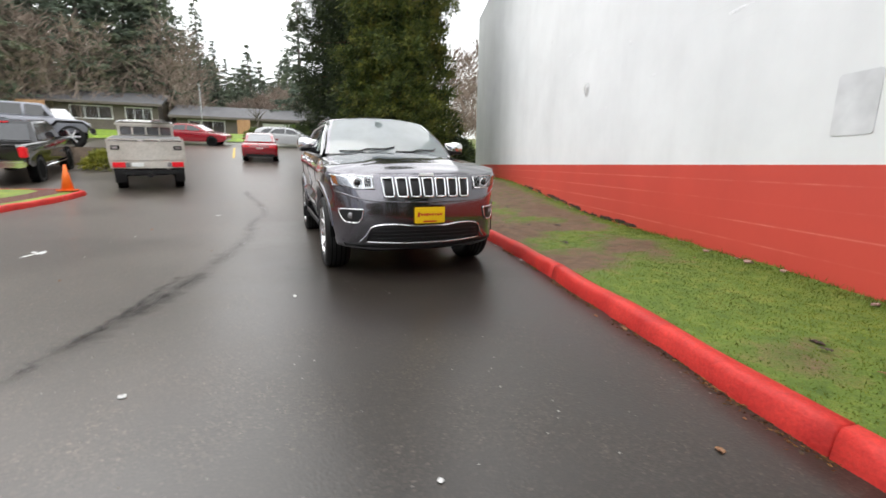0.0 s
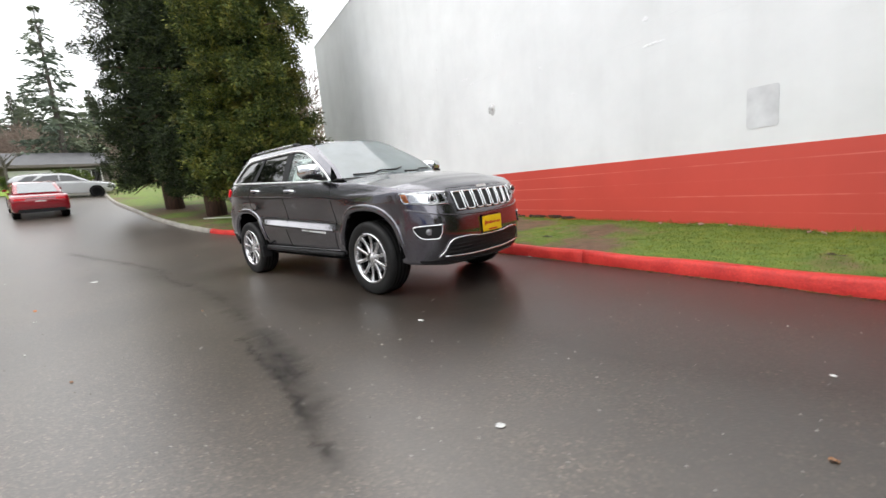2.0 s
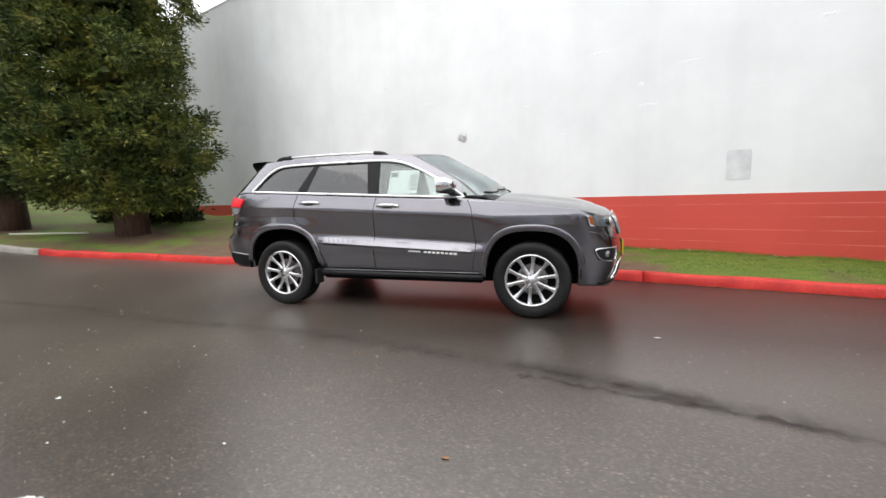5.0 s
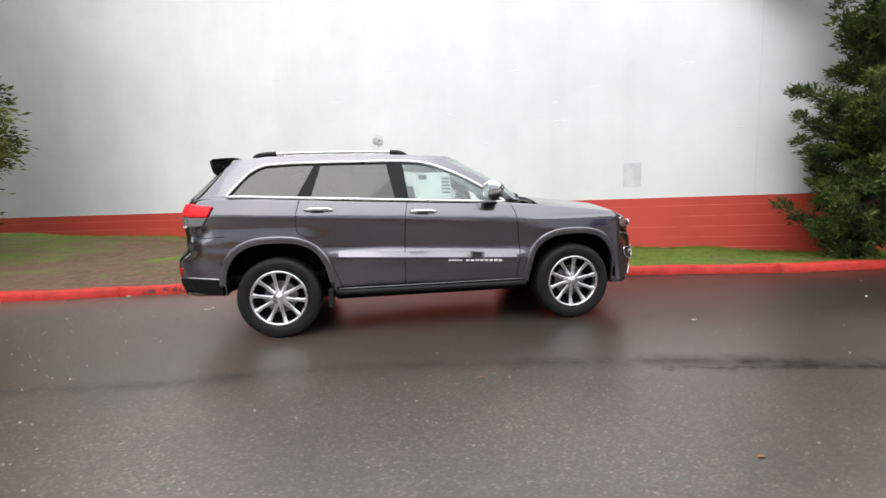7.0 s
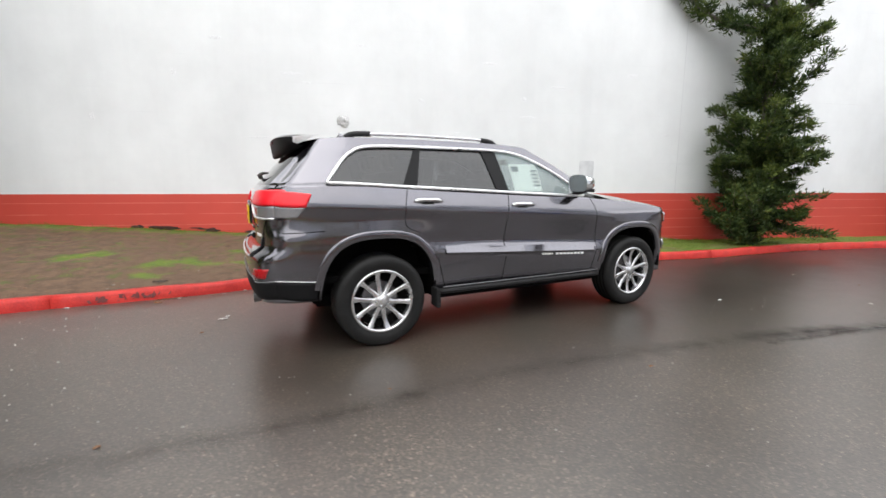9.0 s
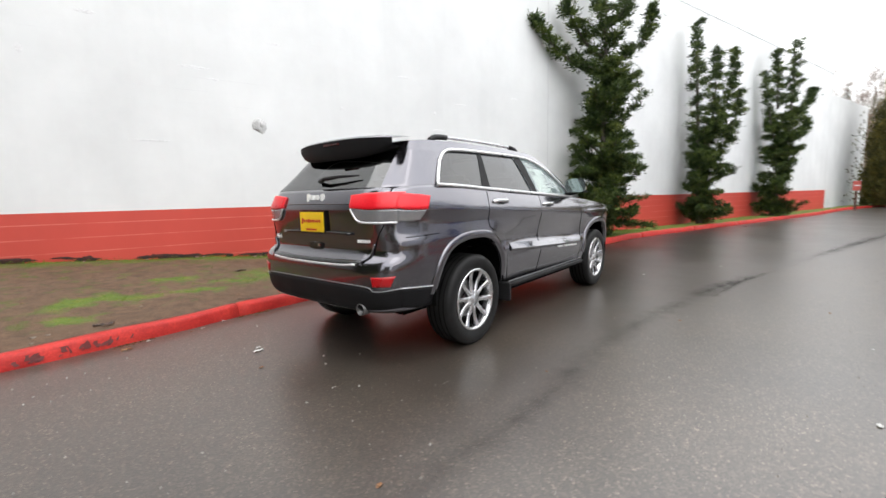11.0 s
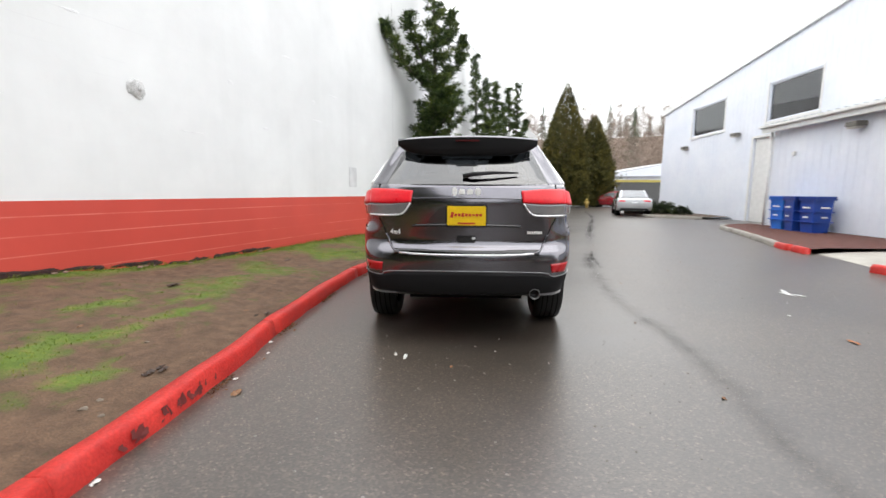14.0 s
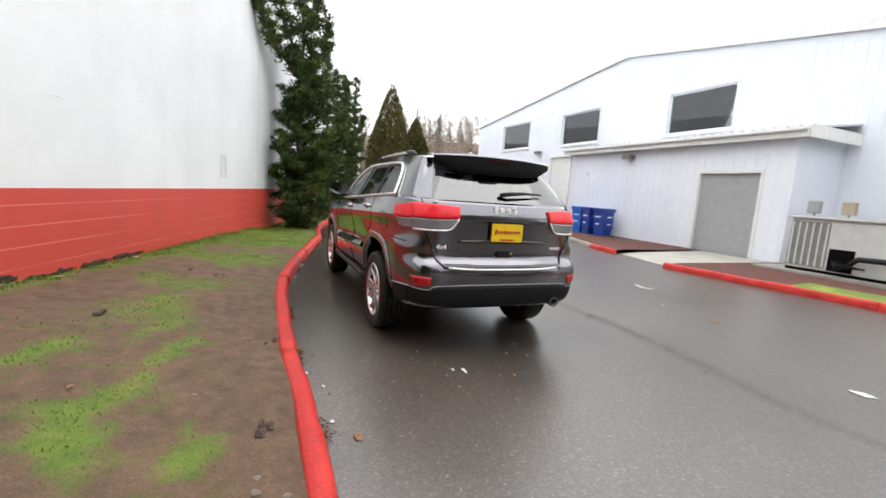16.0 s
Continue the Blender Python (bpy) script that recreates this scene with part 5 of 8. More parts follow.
# tail
for s in (-1, 1):
    ax = "rear"
    lamp = part("tail_light", inlay([(s * 0.440, 1.275), (s * 0.60, 1.288), (s * 0.80, 1.290)], [(s * 0.45, 1.188), (s * 0.60, 1.178), (s * 0.80, 1.178)], ax, 0.020, 22, 8, 0.05), LAMP_RED, suv, "red wrap-round tail light", True)
    part("reversing_lens", inlay([(s * 0.452, 1.186), (s * 0.60, 1.176), (s * 0.80, 1.176)], [(s * 0.515, 1.105), (s * 0.60, 1.088), (s * 0.80, 1.088)], ax, 0.016, 20, 6, 0.05), LAMP_CLEAR, lamp, "clear lower lens", True)
    part("lamp_chrome", line_on([(s * 0.455, 1.182), (s * 0.515, 1.102), (s * 0.60, 1.084), (s * 0.80, 1.084)], ax, 0.016, 0.008, 6), BRIGHT, lamp, "bright lower edge", True)
    sd = "right" if s < 0 else "left"
    part("lamp_side", inlay([(-1.985, 1.262), (-2.10, 1.275), (-2.24, 1.288)], [(-2.03, 1.172), (-2.12, 1.172), (-2.24, 1.178)], sd, 0.018, 16, 8, 0.05), LAMP_RED, lamp, "red side of the tail light", True)
    part("lamp_side_clear", inlay([(-2.035, 1.170), (-2.12, 1.170), (-2.24, 1.176)], [(-2.09, 1.095), (-2.16, 1.088), (-2.24, 1.092)], sd, 0.014, 12, 6, 0.05), LAMP_CLEAR, lamp, "clear side lens", True)
    part("rear_reflector", inlay([(s * 0.68, 0.700), (s * 0.83, 0.712)], [(s * 0.69, 0.632), (s * 0.80, 0.635)], ax, 0.006, 10, 4, 0.02), LAMP_DARKRED, suv, "dark red bumper reflector", True)
    part("gate_seam", line_on([(s * 0.735, 1.335), (s * 0.735, 1.10), (s * 0.690, 1.00), (s * 0.650, 0.90), (s * 0.585, 0.805), (s * 0.47, 0.782)], ax, 0.001, 0.0045, 5), DARK, suv, "", True)
part("bumper_pad", inlay([(-0.585, 0.805), (0, 0.800), (0.585, 0.805)], [(-0.585, 0.775), (0, 0.770), (0.585, 0.775)], "rear", 0.012, 24, 3, 0.03), GLOSS_BLACK, suv, "", True)
part("bumper_bright_strip", line_on([(-0.54, 0.780), (-0.3, 0.770), (0, 0.768), (0.3, 0.770), (0.54, 0.780)], "rear", 0.010, 0.0095, 5), BRIGHT, suv, "bright bumper step strip", True)
for s in (-1, 1):
    part("bumper_edge", line_on([(s * 0.66, 0.93), (s * 0.63, 0.86), (s * 0.60, 0.81), (s * 0.54, 0.782)], "rear", 0.010, 0.0085, 5), PAINT, suv, "", True)
part("rear_valance", inlay([(-0.86, 0.615), (-0.70, 0.595), (-0.60, 0.625), (0, 0.632), (0.60, 0.625), (0.70, 0.595), (0.86, 0.615)], [(-0.84, 0.47), (-0.4, 0.442), (0, 0.440), (0.4, 0.442), (0.84, 0.47)], "rear", 0.006, 36, 6, 0.03), BLACK_TRIM, suv, "black lower rear bumper", True)
part("valance_bright_line", line_on([(-0.86, 0.620), (-0.70, 0.600), (-0.60, 0.632), (0, 0.640), (0.60, 0.632), (0.70, 0.600), (0.86, 0.620)], "rear", 0.006, 0.0035, 6), plain("dull_bumper_line", (0.30, 0.30, 0.31), 0.35, 0.6), suv, "thin dull bumper line", True)
for s in (-1, 1):
    sd = "right" if s < 0 else "left"
    part("side_valance", inlay([(-1.955, 0.585), (-2.1, 0.600), (-2.27, 0.612)], [(-1.96, 0.440), (-2.1, 0.445), (-2.24, 0.470)], sd, 0.006, 14, 6, 0.03), BLACK_TRIM, suv, "black lower corner of the rear bumper", True)
    part("side_valance_line", line_on([(-1.955, 0.592), (-2.1, 0.606), (-2.27, 0.618)], sd, 0.007, 0.0035, 5), BRIGHT, suv, "thin bright line", True)
part("gate_handle_strip", line_on([(-0.44, 0.998), (-0.2, 1.005), (0, 1.007), (0.2, 1.005), (0.44, 0.998)], "rear", 0.016, 0.011, 5), GLOSS_BLACK, suv, "", True)
part("gate_crease", line_on([(-0.70, 1.215), (-0.3, 1.222), (0, 1.224), (0.3, 1.222), (0.70, 1.215)], "rear", 0.000, 0.010, 5, 0.5), PAINT, suv, "", True)
h = part("gate_latch", boxm(-2.385, -2.345, -0.08, 0.08, 0.868, 0.918, 0.01), GLOSS_BLACK, suv, "black tailgate latch")
part("latch_button", boxm(-2.390, -2.378, -0.075, -0.045, 0.89, 0.912, 0.004), CHROME, h, "bright latch button")
dealer_plate(-2.398, 1.082, -1, suv)
part("plate_frame", boxm(-2.394, -2.372, -0.168, 0.168, 0.988, 1.174, 0.008), GLOSS_BLACK, suv)
for y0, w, hh in ((0.098, 0.040, 0.072), (0.040, 0.050, 0.048), (-0.025, 0.050, 0.048), (-0.090, 0.046, 0.064)):
    bx = on_skin([(y0, 1.27)], "rear", 0.0)[0].x
    part("badge", boxm(bx - 0.014, bx + 0.010, y0 - w / 2, y0 + w / 2, 1.27 - hh / 2, 1.27 + hh / 2, 0.008), BADGE, suv, "chrome tailgate badge")


def lettering(name, text, size, m, material, parent, depth=0.002):
    cu = bpy.data.curves.new(name, "FONT")
    cu.body, cu.size, cu.extrude, cu.align_x, cu.align_y = text, size, depth, "CENTER", "CENTER"
    tmp = bpy.data.objects.new("tmp", cu)
    scene.collection.objects.link(tmp)
    me = bpy.data.meshes.new_from_object(tmp.evaluated_get(bpy.context.evaluated_depsgraph_get()))
    bpy.data.objects.remove(tmp)
    bpy.data.curves.remove(cu)
    me.name = name
    me.materials.clear()
    ob = part(name, me, material, parent, "chrome lettering")
    ob.matrix_basis = m
    return ob


lettering("drive_badge", "4x4", 0.060, pose(on_skin([(0.585, 0.945)], "rear", 0.003)[0].x, 0.585, 0.945, 90, 0, -90), BADGE, suv, 0.004)
for k in range(7):
    bx = on_skin([(-0.50 - k * 0.018, 0.946)], "rear", 0.0)[0].x
    part("trim_badge", boxm(bx - 0.006, bx + 0.010, -0.50 - k * 0.018 - 0.007, -0.50 - k * 0.018 + 0.007, 0.935, 0.958, 0.002), BADGE, suv, "small chrome badge strip")
part("exhaust_tip", sheet([[(x, -0.56 + math.cos(a) * r, 0.452 + math.sin(a) * r) for a in np.linspace(0, 2 * math.pi, 20, endpoint=False)] for x, r in ((-2.2, 0.038), (-2.415, 0.045), (-2.415, 0.038), (-2.25, 0.034))], close=True), plain("dull_exhaust_steel", (0.14, 0.14, 0.14), 0.4, 0.8), suv, "round steel exhaust tip", True)

# spoiler
sp_rows_top, sp_rows_low = [], []
for q in np.linspace(-1, 1, 25):
    y = 0.60 * q
    e = abs(q) ** 6
    b = 1 - q * q
    sp_rows_top.append([(-1.86, y, 1.752 - 0.018 * q * q), (-1.98 - 0.01 * b, y, 1.748 - 0.018 * q * q), (-2.110 - 0.045 * b + 0.05 * e, y, 1.742 - 0.018 * q * q), (-2.125 - 0.045 * b + 0.06 * e, y, 1.728 - 0.018 * q * q)])
    tip = -2.125 - 0.045 * b + 0.06 * e
    sp_rows_low.append([(tip, y, 1.728 - 0.018 * q * q), (tip + 0.002, y, 1.700 - 0.018 * q * q), (tip + 0.008, y * 0.995, 1.640 + 0.004 * q * q + 0.02 * e), (tip + 0.018, y * 0.985, 1.585 + 0.012 * q * q + 0.07 * e), (tip + 0.034, y * 0.97, 1.572 + 0.014 * q * q + 0.07 * e), (tip + 0.090, y * 0.96, 1.590 + 0.010 * q * q + 0.05 * e)])
part("roof_spoiler", sheet(sp_rows_top), PAINT, suv, "body-coloured roof spoiler", True)
part("spoiler_underside", sheet(sp_rows_low), BLACK_TRIM, suv, "black spoiler underside", True)
part("stop_lamp", boxm(-2.180, -2.155, -0.10, 0.10, 1.690, 1.706, 0.004), plain("unlit_stop_lamp", (0.06, 0.005, 0.006), 0.25), suv, "dark red high stop lamp")
part("rear_wiper", tube([(-2.275, 0.03, 1.400), (-2.290, -0.05, 1.417), (-2.275, -0.22, 1.430), (-2.245, -0.42, 1.430)], [0.020, 0.018, 0.013, 0.006], 8), PLASTIC, suv, "black rear wiper", True)
bm = bmesh.new()
bmesh.ops.create_cone(bm, cap_ends=True, segments=12, radius1=0.05, radius2=0.012, depth=0.055, matrix=Matrix.Translation((-1.55, 0, 1.795)))
part("roof_aerial", bm, PAINT, suv, "small fin aerial", True)

# flanks: seams, handles, mirrors, rails, badges
for s, ax in ((-1, "right"), (1, "left")):
    for pts in ([(0.815, 1.20), (0.865, 1.08), (0.88, 0.9), (0.90, 0.70), (0.87, 0.55), (0.86, 0.44)], [(-0.21, 1.258), (-0.235, 1.1), (-0.25, 0.8), (-0.255, 0.44)],
                [(-1.215, 1.31), (-1.25, 1.15), (-1.24, 1.0), (-1.12, 0.94)], [(-0.95, 0.72), (-0.90, 0.55), (-0.86, 0.44)], [(-1.90, 0.985), (-2.1, 0.978), (-2.2, 0.975)]):
        part("panel_seam", line_on(pts, ax, 0.0, 0.0035, 5), DARK, suv, "", True)
    for x0, z in ((-1.04, 1.205), (-0.06, 1.155)):
        a = on_skin([(x0 - 0.12, z), (x0 - 0.07, z + 0.001), (x0, z), (x0 + 0.07, z - 0.002), (x0 + 0.12, z - 0.006)], ax, 0.026)
        a[0], a[-1] = on_skin([(x0 - 0.125, z)], ax, 0.0)[0], on_skin([(x0 + 0.125, z - 0.006)], ax, 0.0)[0]
        hd = part("door_handle", tube([tuple(p) for p in catmull(a, 4)], 0.016, 8), CHROME, suv, "chrome door handle", True)
        part("handle_cup", inlay([(x0 - 0.08, z + 0.012), (x0 + 0.06, z + 0.010)], [(x0 - 0.07, z - 0.030), (x0 + 0.05, z - 0.032)], ax, 0.001, 8, 3, 0.0), GLOSS_BLACK, hd, "", True)
    rows = []
    for x in np.linspace(-0.88, 0.86, 30):
        zc = 0.725 - 0.05 * x
        h = 0.029 * min(1, (0.88 - x) / 0.55) ** 0.8 + 0.002
        top, mid, low = on_skin([(x, zc + h + 0.012), (x, zc - 0.012), (x, zc - 0.040)], ax, 0.0)
        rows.append([top + Vector((0, s * 0.001, 0)), Vector((mid.x, max(abs(top.y), abs(mid.y)) * s + s * (0.006 + 0.5 * h), mid.z)), Vector((mid.x, max(abs(top.y), abs(mid.y)) * s + s * (0.004 + 0.4 * h), mid.z - 0.010)), low])
    part("door_ledge", sheet(rows), PAINT, suv, "flat sculpted ledge along the doors")
    # mirror: chrome cap on a black stalk
    rows = []
    for u in np.linspace(0, 1, 13):
        x = 0.545 + 0.18 * u
        rr = math.sin(math.pi * min(1, 0.12 + 0.88 * (1 - u) ** 0.6) * 0.5) if u < 1 else 0.02
        w, hgt = 0.125 * max(rr, 0.03), 0.082 * max(rr, 0.03)
        rows.append([(x, s * (0.980 + math.copysign(abs(math.cos(a)) ** 0.6, math.cos(a)) * w), 1.355 + math.copysign(abs(math.sin(a)) ** 0.6, math.sin(a)) * hgt) for a in np.linspace(0, 2 * math.pi, 24, endpoint=False)])
    mr = part("door_mirror", sheet(rows, close=True), CHROME, suv, "chrome door mirror cap", True)
    face = bmesh.new()
    face.faces.new([face.verts.new((0.549, p[1], p[2])) for p in rows[0]])
    part("mirror_glass", face, plain("mirror_glass", (0.55, 0.57, 0.60), 0.03, 1.0), mr, "mirror glass")
    part("mirror_stalk", tube([(0.66, s * 0.83, 1.255), (0.66, s * 0.90, 1.262), (0.66, s * 0.97, 1.28)], [0.042, 0.036, 0.036], 8, 0.55), PLASTIC, mr, "black mirror stalk", True)
    part("mirror_skirt", boxm(0.565, 0.70, min(s * 0.87, s * 1.085), max(s * 0.87, s * 1.085), 1.268, 1.300, 0.015), PLASTIC, mr, "black mirror underside")
    part("mirror_triangle", sheet([[flank(x, z, s, 0.004) for x, z in r] for r in (((0.70, 1.225), (0.70, 1.30)), ((0.78, 1.220), (0.77, 1.235)))]), GLOSS_BLACK, suv)
    # roof rail
    rl = [(-1.66, 1.72), (-1.60, 1.748), (-1.45, 1.758), (-1.0, 1.764), (-0.55, 1.763), (-0.35, 1.758), (-0.24, 1.745), (-0.19, 1.72)]
    pts = [(x, s * (cabin_y(x, 1.735) - 0.015), z) for x, z in catmull(rl, 4)]
    part("roof_rail", tube(pts[4:-4], 0.013, 8, 1.1), ALLOY, suv, "silver roof rail", True)
    part("rail_foot", tube(pts[:9], 0.021, 8, 1.1), PLASTIC, suv, "black rail end", True)
    part("rail_foot", tube(pts[-9:], 0.021, 8, 1.1), PLASTIC, suv, "black rail end", True)
    xs_b = [0.18 + i * 0.028 for i in range(5)] + [0.36 + i * 0.047 for i in range(8)]
    for i, xb in enumerate(xs_b):
        w, hh = (0.011, 0.022) if i < 5 else (0.017, 0.024)
        zz = 0.672 - 0.05 * (xb - 0.2)
        p = on_skin([(xb, zz)], ax, 0.002)[0]
        part("model_badge", boxm(xb - w, xb + w, p.y - 0.003, p.y + 0.003, zz - hh / 2, zz + hh / 2, 0.002), BADGE, suv, "small chrome badge strip")
    if s > 0:
        part("fuel_flap", line_on([(-1.80, 1.03), (-1.80, 1.17), (-1.64, 1.17), (-1.64, 1.03)], ax, 0.0, 0.0025, 4, 1.0, True), DARK, suv, "", True)


# wheels
def lathe(profile, n=48, bm=None):
    rows = [[(r * math.cos(a), y, r * math.sin(a)) for a in np.linspace(0, 2 * math.pi, n, endpoint=False)] for r, y in profile]
    return sheet(rows, close=True)


def wheel_parts(parent, R=0.385, rim=0.262, w=0.13, spokes=10, alloy=ALLOY):
    tyre = lathe([(rim, -w * 0.82), (rim + 0.02, -w * 0.95), (R - 0.045, -w * 1.0), (R - 0.012, -w * 0.90), (R, -w * 0.72), (R, w * 0.72), (R - 0.012, w * 0.90), (R - 0.045, w), (rim + 0.02, w * 0.95), (rim, w * 0.8)])
    ty = part("tyre", tyre, RUBBER, parent, "black tyre", True)
    for yy in (-0.07, -0.025, 0.025, 0.07):
        part("tread_groove", lathe([(R + 0.0008, yy - 0.005), (R + 0.0008, yy + 0.005)], 48), DARK, ty)
    rimo = part("rim", lathe([(rim + 0.004, -w * 0.86), (rim + 0.004, -w * 0.95), (rim - 0.012, -w * 0.97), (rim - 0.022, -w * 0.85), (rim - 0.030, -w * 0.4), (rim - 0.03, w * 0.6)]), alloy, parent, "bright alloy rim", True)
    part("rim_well", lathe([(rim - 0.031, -w * 0.2), (0.05, -w * 0.1)]), DARK, rimo)
    part("brake_disc", lathe([(0.165, -0.028), (0.165, -0.020), (0.07, -0.024)], 32), plain("brake_steel", (0.30, 0.30, 0.31), 0.35, 0.9), rimo, "steel brake disc")
    bm = bmesh.new()
    for k in range(spokes):
        pair = (k % 2) * 2 - 1
        a = 2 * math.pi * (k // 2) / (spokes // 2) + math.pi / 2 + pair * 0.30
        a0 = 2 * math.pi * (k // 2) / (spokes // 2) + math.pi / 2 + pair * 0.36
        r0, r1 = 0.055, rim - 0.012
        def pt(r, ang, off, y):
            return (math.cos(ang) * r - math.sin(ang) * off, y, math.sin(ang) * r + math.cos(ang) * off)
        rows = []
        for q in np.linspace(0, 1, 5):
            r = r0 + (r1 - r0) * q
            ang = a0 + (a - a0) * q
            hw = 0.0215 - 0.003 * math.sin(q * math.pi) + 0.007 * max(0, q - 0.75) * 4
            y = -w * (0.80 + 0.10 * q) + 0.018 * math.sin(q * math.pi)
            rows.append([pt(r, ang, -hw, y + 0.030), pt(r, ang, -hw, y + 0.006), pt(r, ang, -hw * 0.7, y), pt(r, ang, hw * 0.7, y), pt(r, ang, hw, y + 0.006), pt(r, ang, hw, y + 0.030)])
        merge(bm, sheet(rows, close=True))
    part("spokes", bm, alloy, rimo, "ten paired alloy spokes", True)
    hub = part("hub_cap", lathe([(0.0005, -w * 0.84), (0.030, -w * 0.83), (0.036, -w * 0.78), (0.066, -w * 0.76), (0.072, -w * 0.66), (0.072, -w * 0.3)], 32), alloy, rimo, "", True)
    for k in range(5):
        a = 2 * math.pi * k / 5 + math.pi / 2 + 0.6
        c = Vector((math.cos(a) * 0.056, 0, math.sin(a) * 0.056))
        part("lug_nut", cyl(bmesh.new(), c + Vector((0, -w * 0.70, 0)), c + Vector((0, -w * 0.84, 0)), 0.010, 0.008, 8), CHROME, hub)


def set_wheel(parent, x, y, z, turn, spin=0.0, **k):
    m = Matrix.Translation((x, y, z)) @ Matrix.Rotation(turn, 4, "Z") @ Matrix.Rotation(spin, 4, "Y")
    w = new("wheel")
    w.parent = parent
    w.matrix_basis = m
    wheel_parts(w, **k)
    return w


w0 = set_wheel(suv, -1.4575, -0.805, 0.385, 0, 0.15)
for x, y, turn, spin in ((1.4575, -0.805, 0, 0.4), (-1.4575, 0.805, math.pi, 0.2), (1.4575, 0.805, math.pi, 0.9)):
    w = copy_thing(w0, Matrix.Translation((x, y, 0.385)) @ Matrix.Rotation(turn, 4, "Z") @ Matrix.Rotation(spin, 4, "Y"))

# cabin fittings seen through the glass
part("cabin_floor", boxm(-2.2, 0.95, -0.78, 0.78, 0.55, 0.60), DARK, suv)
for s in (-1, 1):
    part("door_card", boxm(-0.92, 0.9, s * 0.80 - 0.02, s * 0.80 + 0.02, 0.6, 1.19), SEAT, suv)
    part("load_bay_card", boxm(-1.9, -0.93, s * 0.77 - 0.02, s * 0.77 + 0.02, 1.0, 1.24), SEAT, suv)
part("dashboard", sheet([[(0.98, y, 1.19), (0.80, y, 1.225), (0.62, y, 1.20), (0.52, y, 1.12), (0.55, y, 0.75)] for y in np.linspace(-0.76, 0.76, 9)], -0.02), SEAT, suv, "black dashboard", True)
sw = part("steering_wheel", tube([(0.40 + 0.06 * math.sin(a), 0.36 + 0.185 * math.cos(a), 1.10 + 0.175 * math.sin(a)) for a in np.linspace(0, 2 * math.pi, 28, endpoint=False)], 0.017, 8, 1, True), SEAT, suv, "black steering wheel", True)
part("steering_boss", boxm(0.40, 0.44, 0.22, 0.50, 1.06, 1.14, 0.015), SEAT, sw)


def car_seat(x, y, wide):
    st = part("seat", boxm(x - 0.05, x + 0.48, y - wide / 2, y + wide / 2, 0.72, 0.88, 0.05), SEAT, suv, "black leather seat", True)
    part("seat_back", boxm(-0.07, 0.08, -wide / 2, wide / 2, 0, 0.62, 0.05, Matrix.Translation((x - 0.02, y, 0.85)) @ Matrix.Rotation(-0.25, 4, "Y")), SEAT, st, "", True)
    for dy in ((0,) if wide < 0.8 else (-0.36, 0.36)):
        part("headrest", boxm(-0.05, 0.05, -0.13, 0.13, 0, 0.19, 0.035, Matrix.Translation((x - 0.19, y + dy, 1.465)) @ Matrix.Rotation(-0.2, 4, "Y")), SEAT, st, "", True)


car_seat(-0.05, 0.37, 0.52)
car_seat(-0.05, -0.37, 0.52)
car_seat(-1.00, 0.0, 1.30)
stk = part("window_sticker", sheet([[flank(x, z, -1, -0.022) for z in (1.285, 1.42, 1.545)] for x in (-0.10, 0.05, 0.24)]), PAPER, suv, "white printed window sticker")
for k in range(5):
    z = 1.33 + k * 0.035
    part("print_bar", sheet([[flank(x, zz, -1, -0.018) for zz in (z, z + 0.018)] for x in (0.145, 0.225)]), INK, stk)
part("print_panel", sheet([[flank(x, zz, -1, -0.018) for zz in (1.47, 1.52)] for x in (-0.08, 0.0)]), INK, stk)
part("inner_mirror", boxm(0.28, 0.31, -0.11, 0.11, 1.56, 1.62, 0.01), PLASTIC, suv)



# ---- marks on the long wall ----
def wall_panel(x0, x1, z0, z1, out, corner=0.03):
    """A thin plate on the wall with clipped corners."""
    ring = []
    for cx, cz, a0 in ((x1 - corner, z1 - corner, 0), (x0 + corner, z1 - corner, 90), (x0 + corner, z0 + corner, 180), (x1 - corner, z0 + corner, 270)):
        for k in range(4):
            a = radians(a0 + 30 * k)
            ring.append((cx + math.cos(a) * corner, cz + math.sin(a) * corner))
    bm = bmesh.new()
    f = bm.faces.new([bm.verts.new(on_wall(x, z, 0.0)) for x, z in ring])
    r = bmesh.ops.extrude_face_region(bm, geom=[f])
    bmesh.ops.translate(bm, vec=WALL_OUT * out, verts=[v for v in r["geom"] if isinstance(v, bmesh.types.BMVert)])
    return bm


GREY_PAINT = surface("pale_grey_cover_paint", (0.63, 0.64, 0.655), (0.67, 0.68, 0.69), 1, 3, (0.45, 0.5), 0, 0.0)
pt = part("wall_cover_plate", wall_panel(4.12, 4.43, 1.38, 1.84, 0.006, 0.03), GREY_PAINT)
tagged(pt, "pale grey rounded cover plate on the white wall", "cover plate")


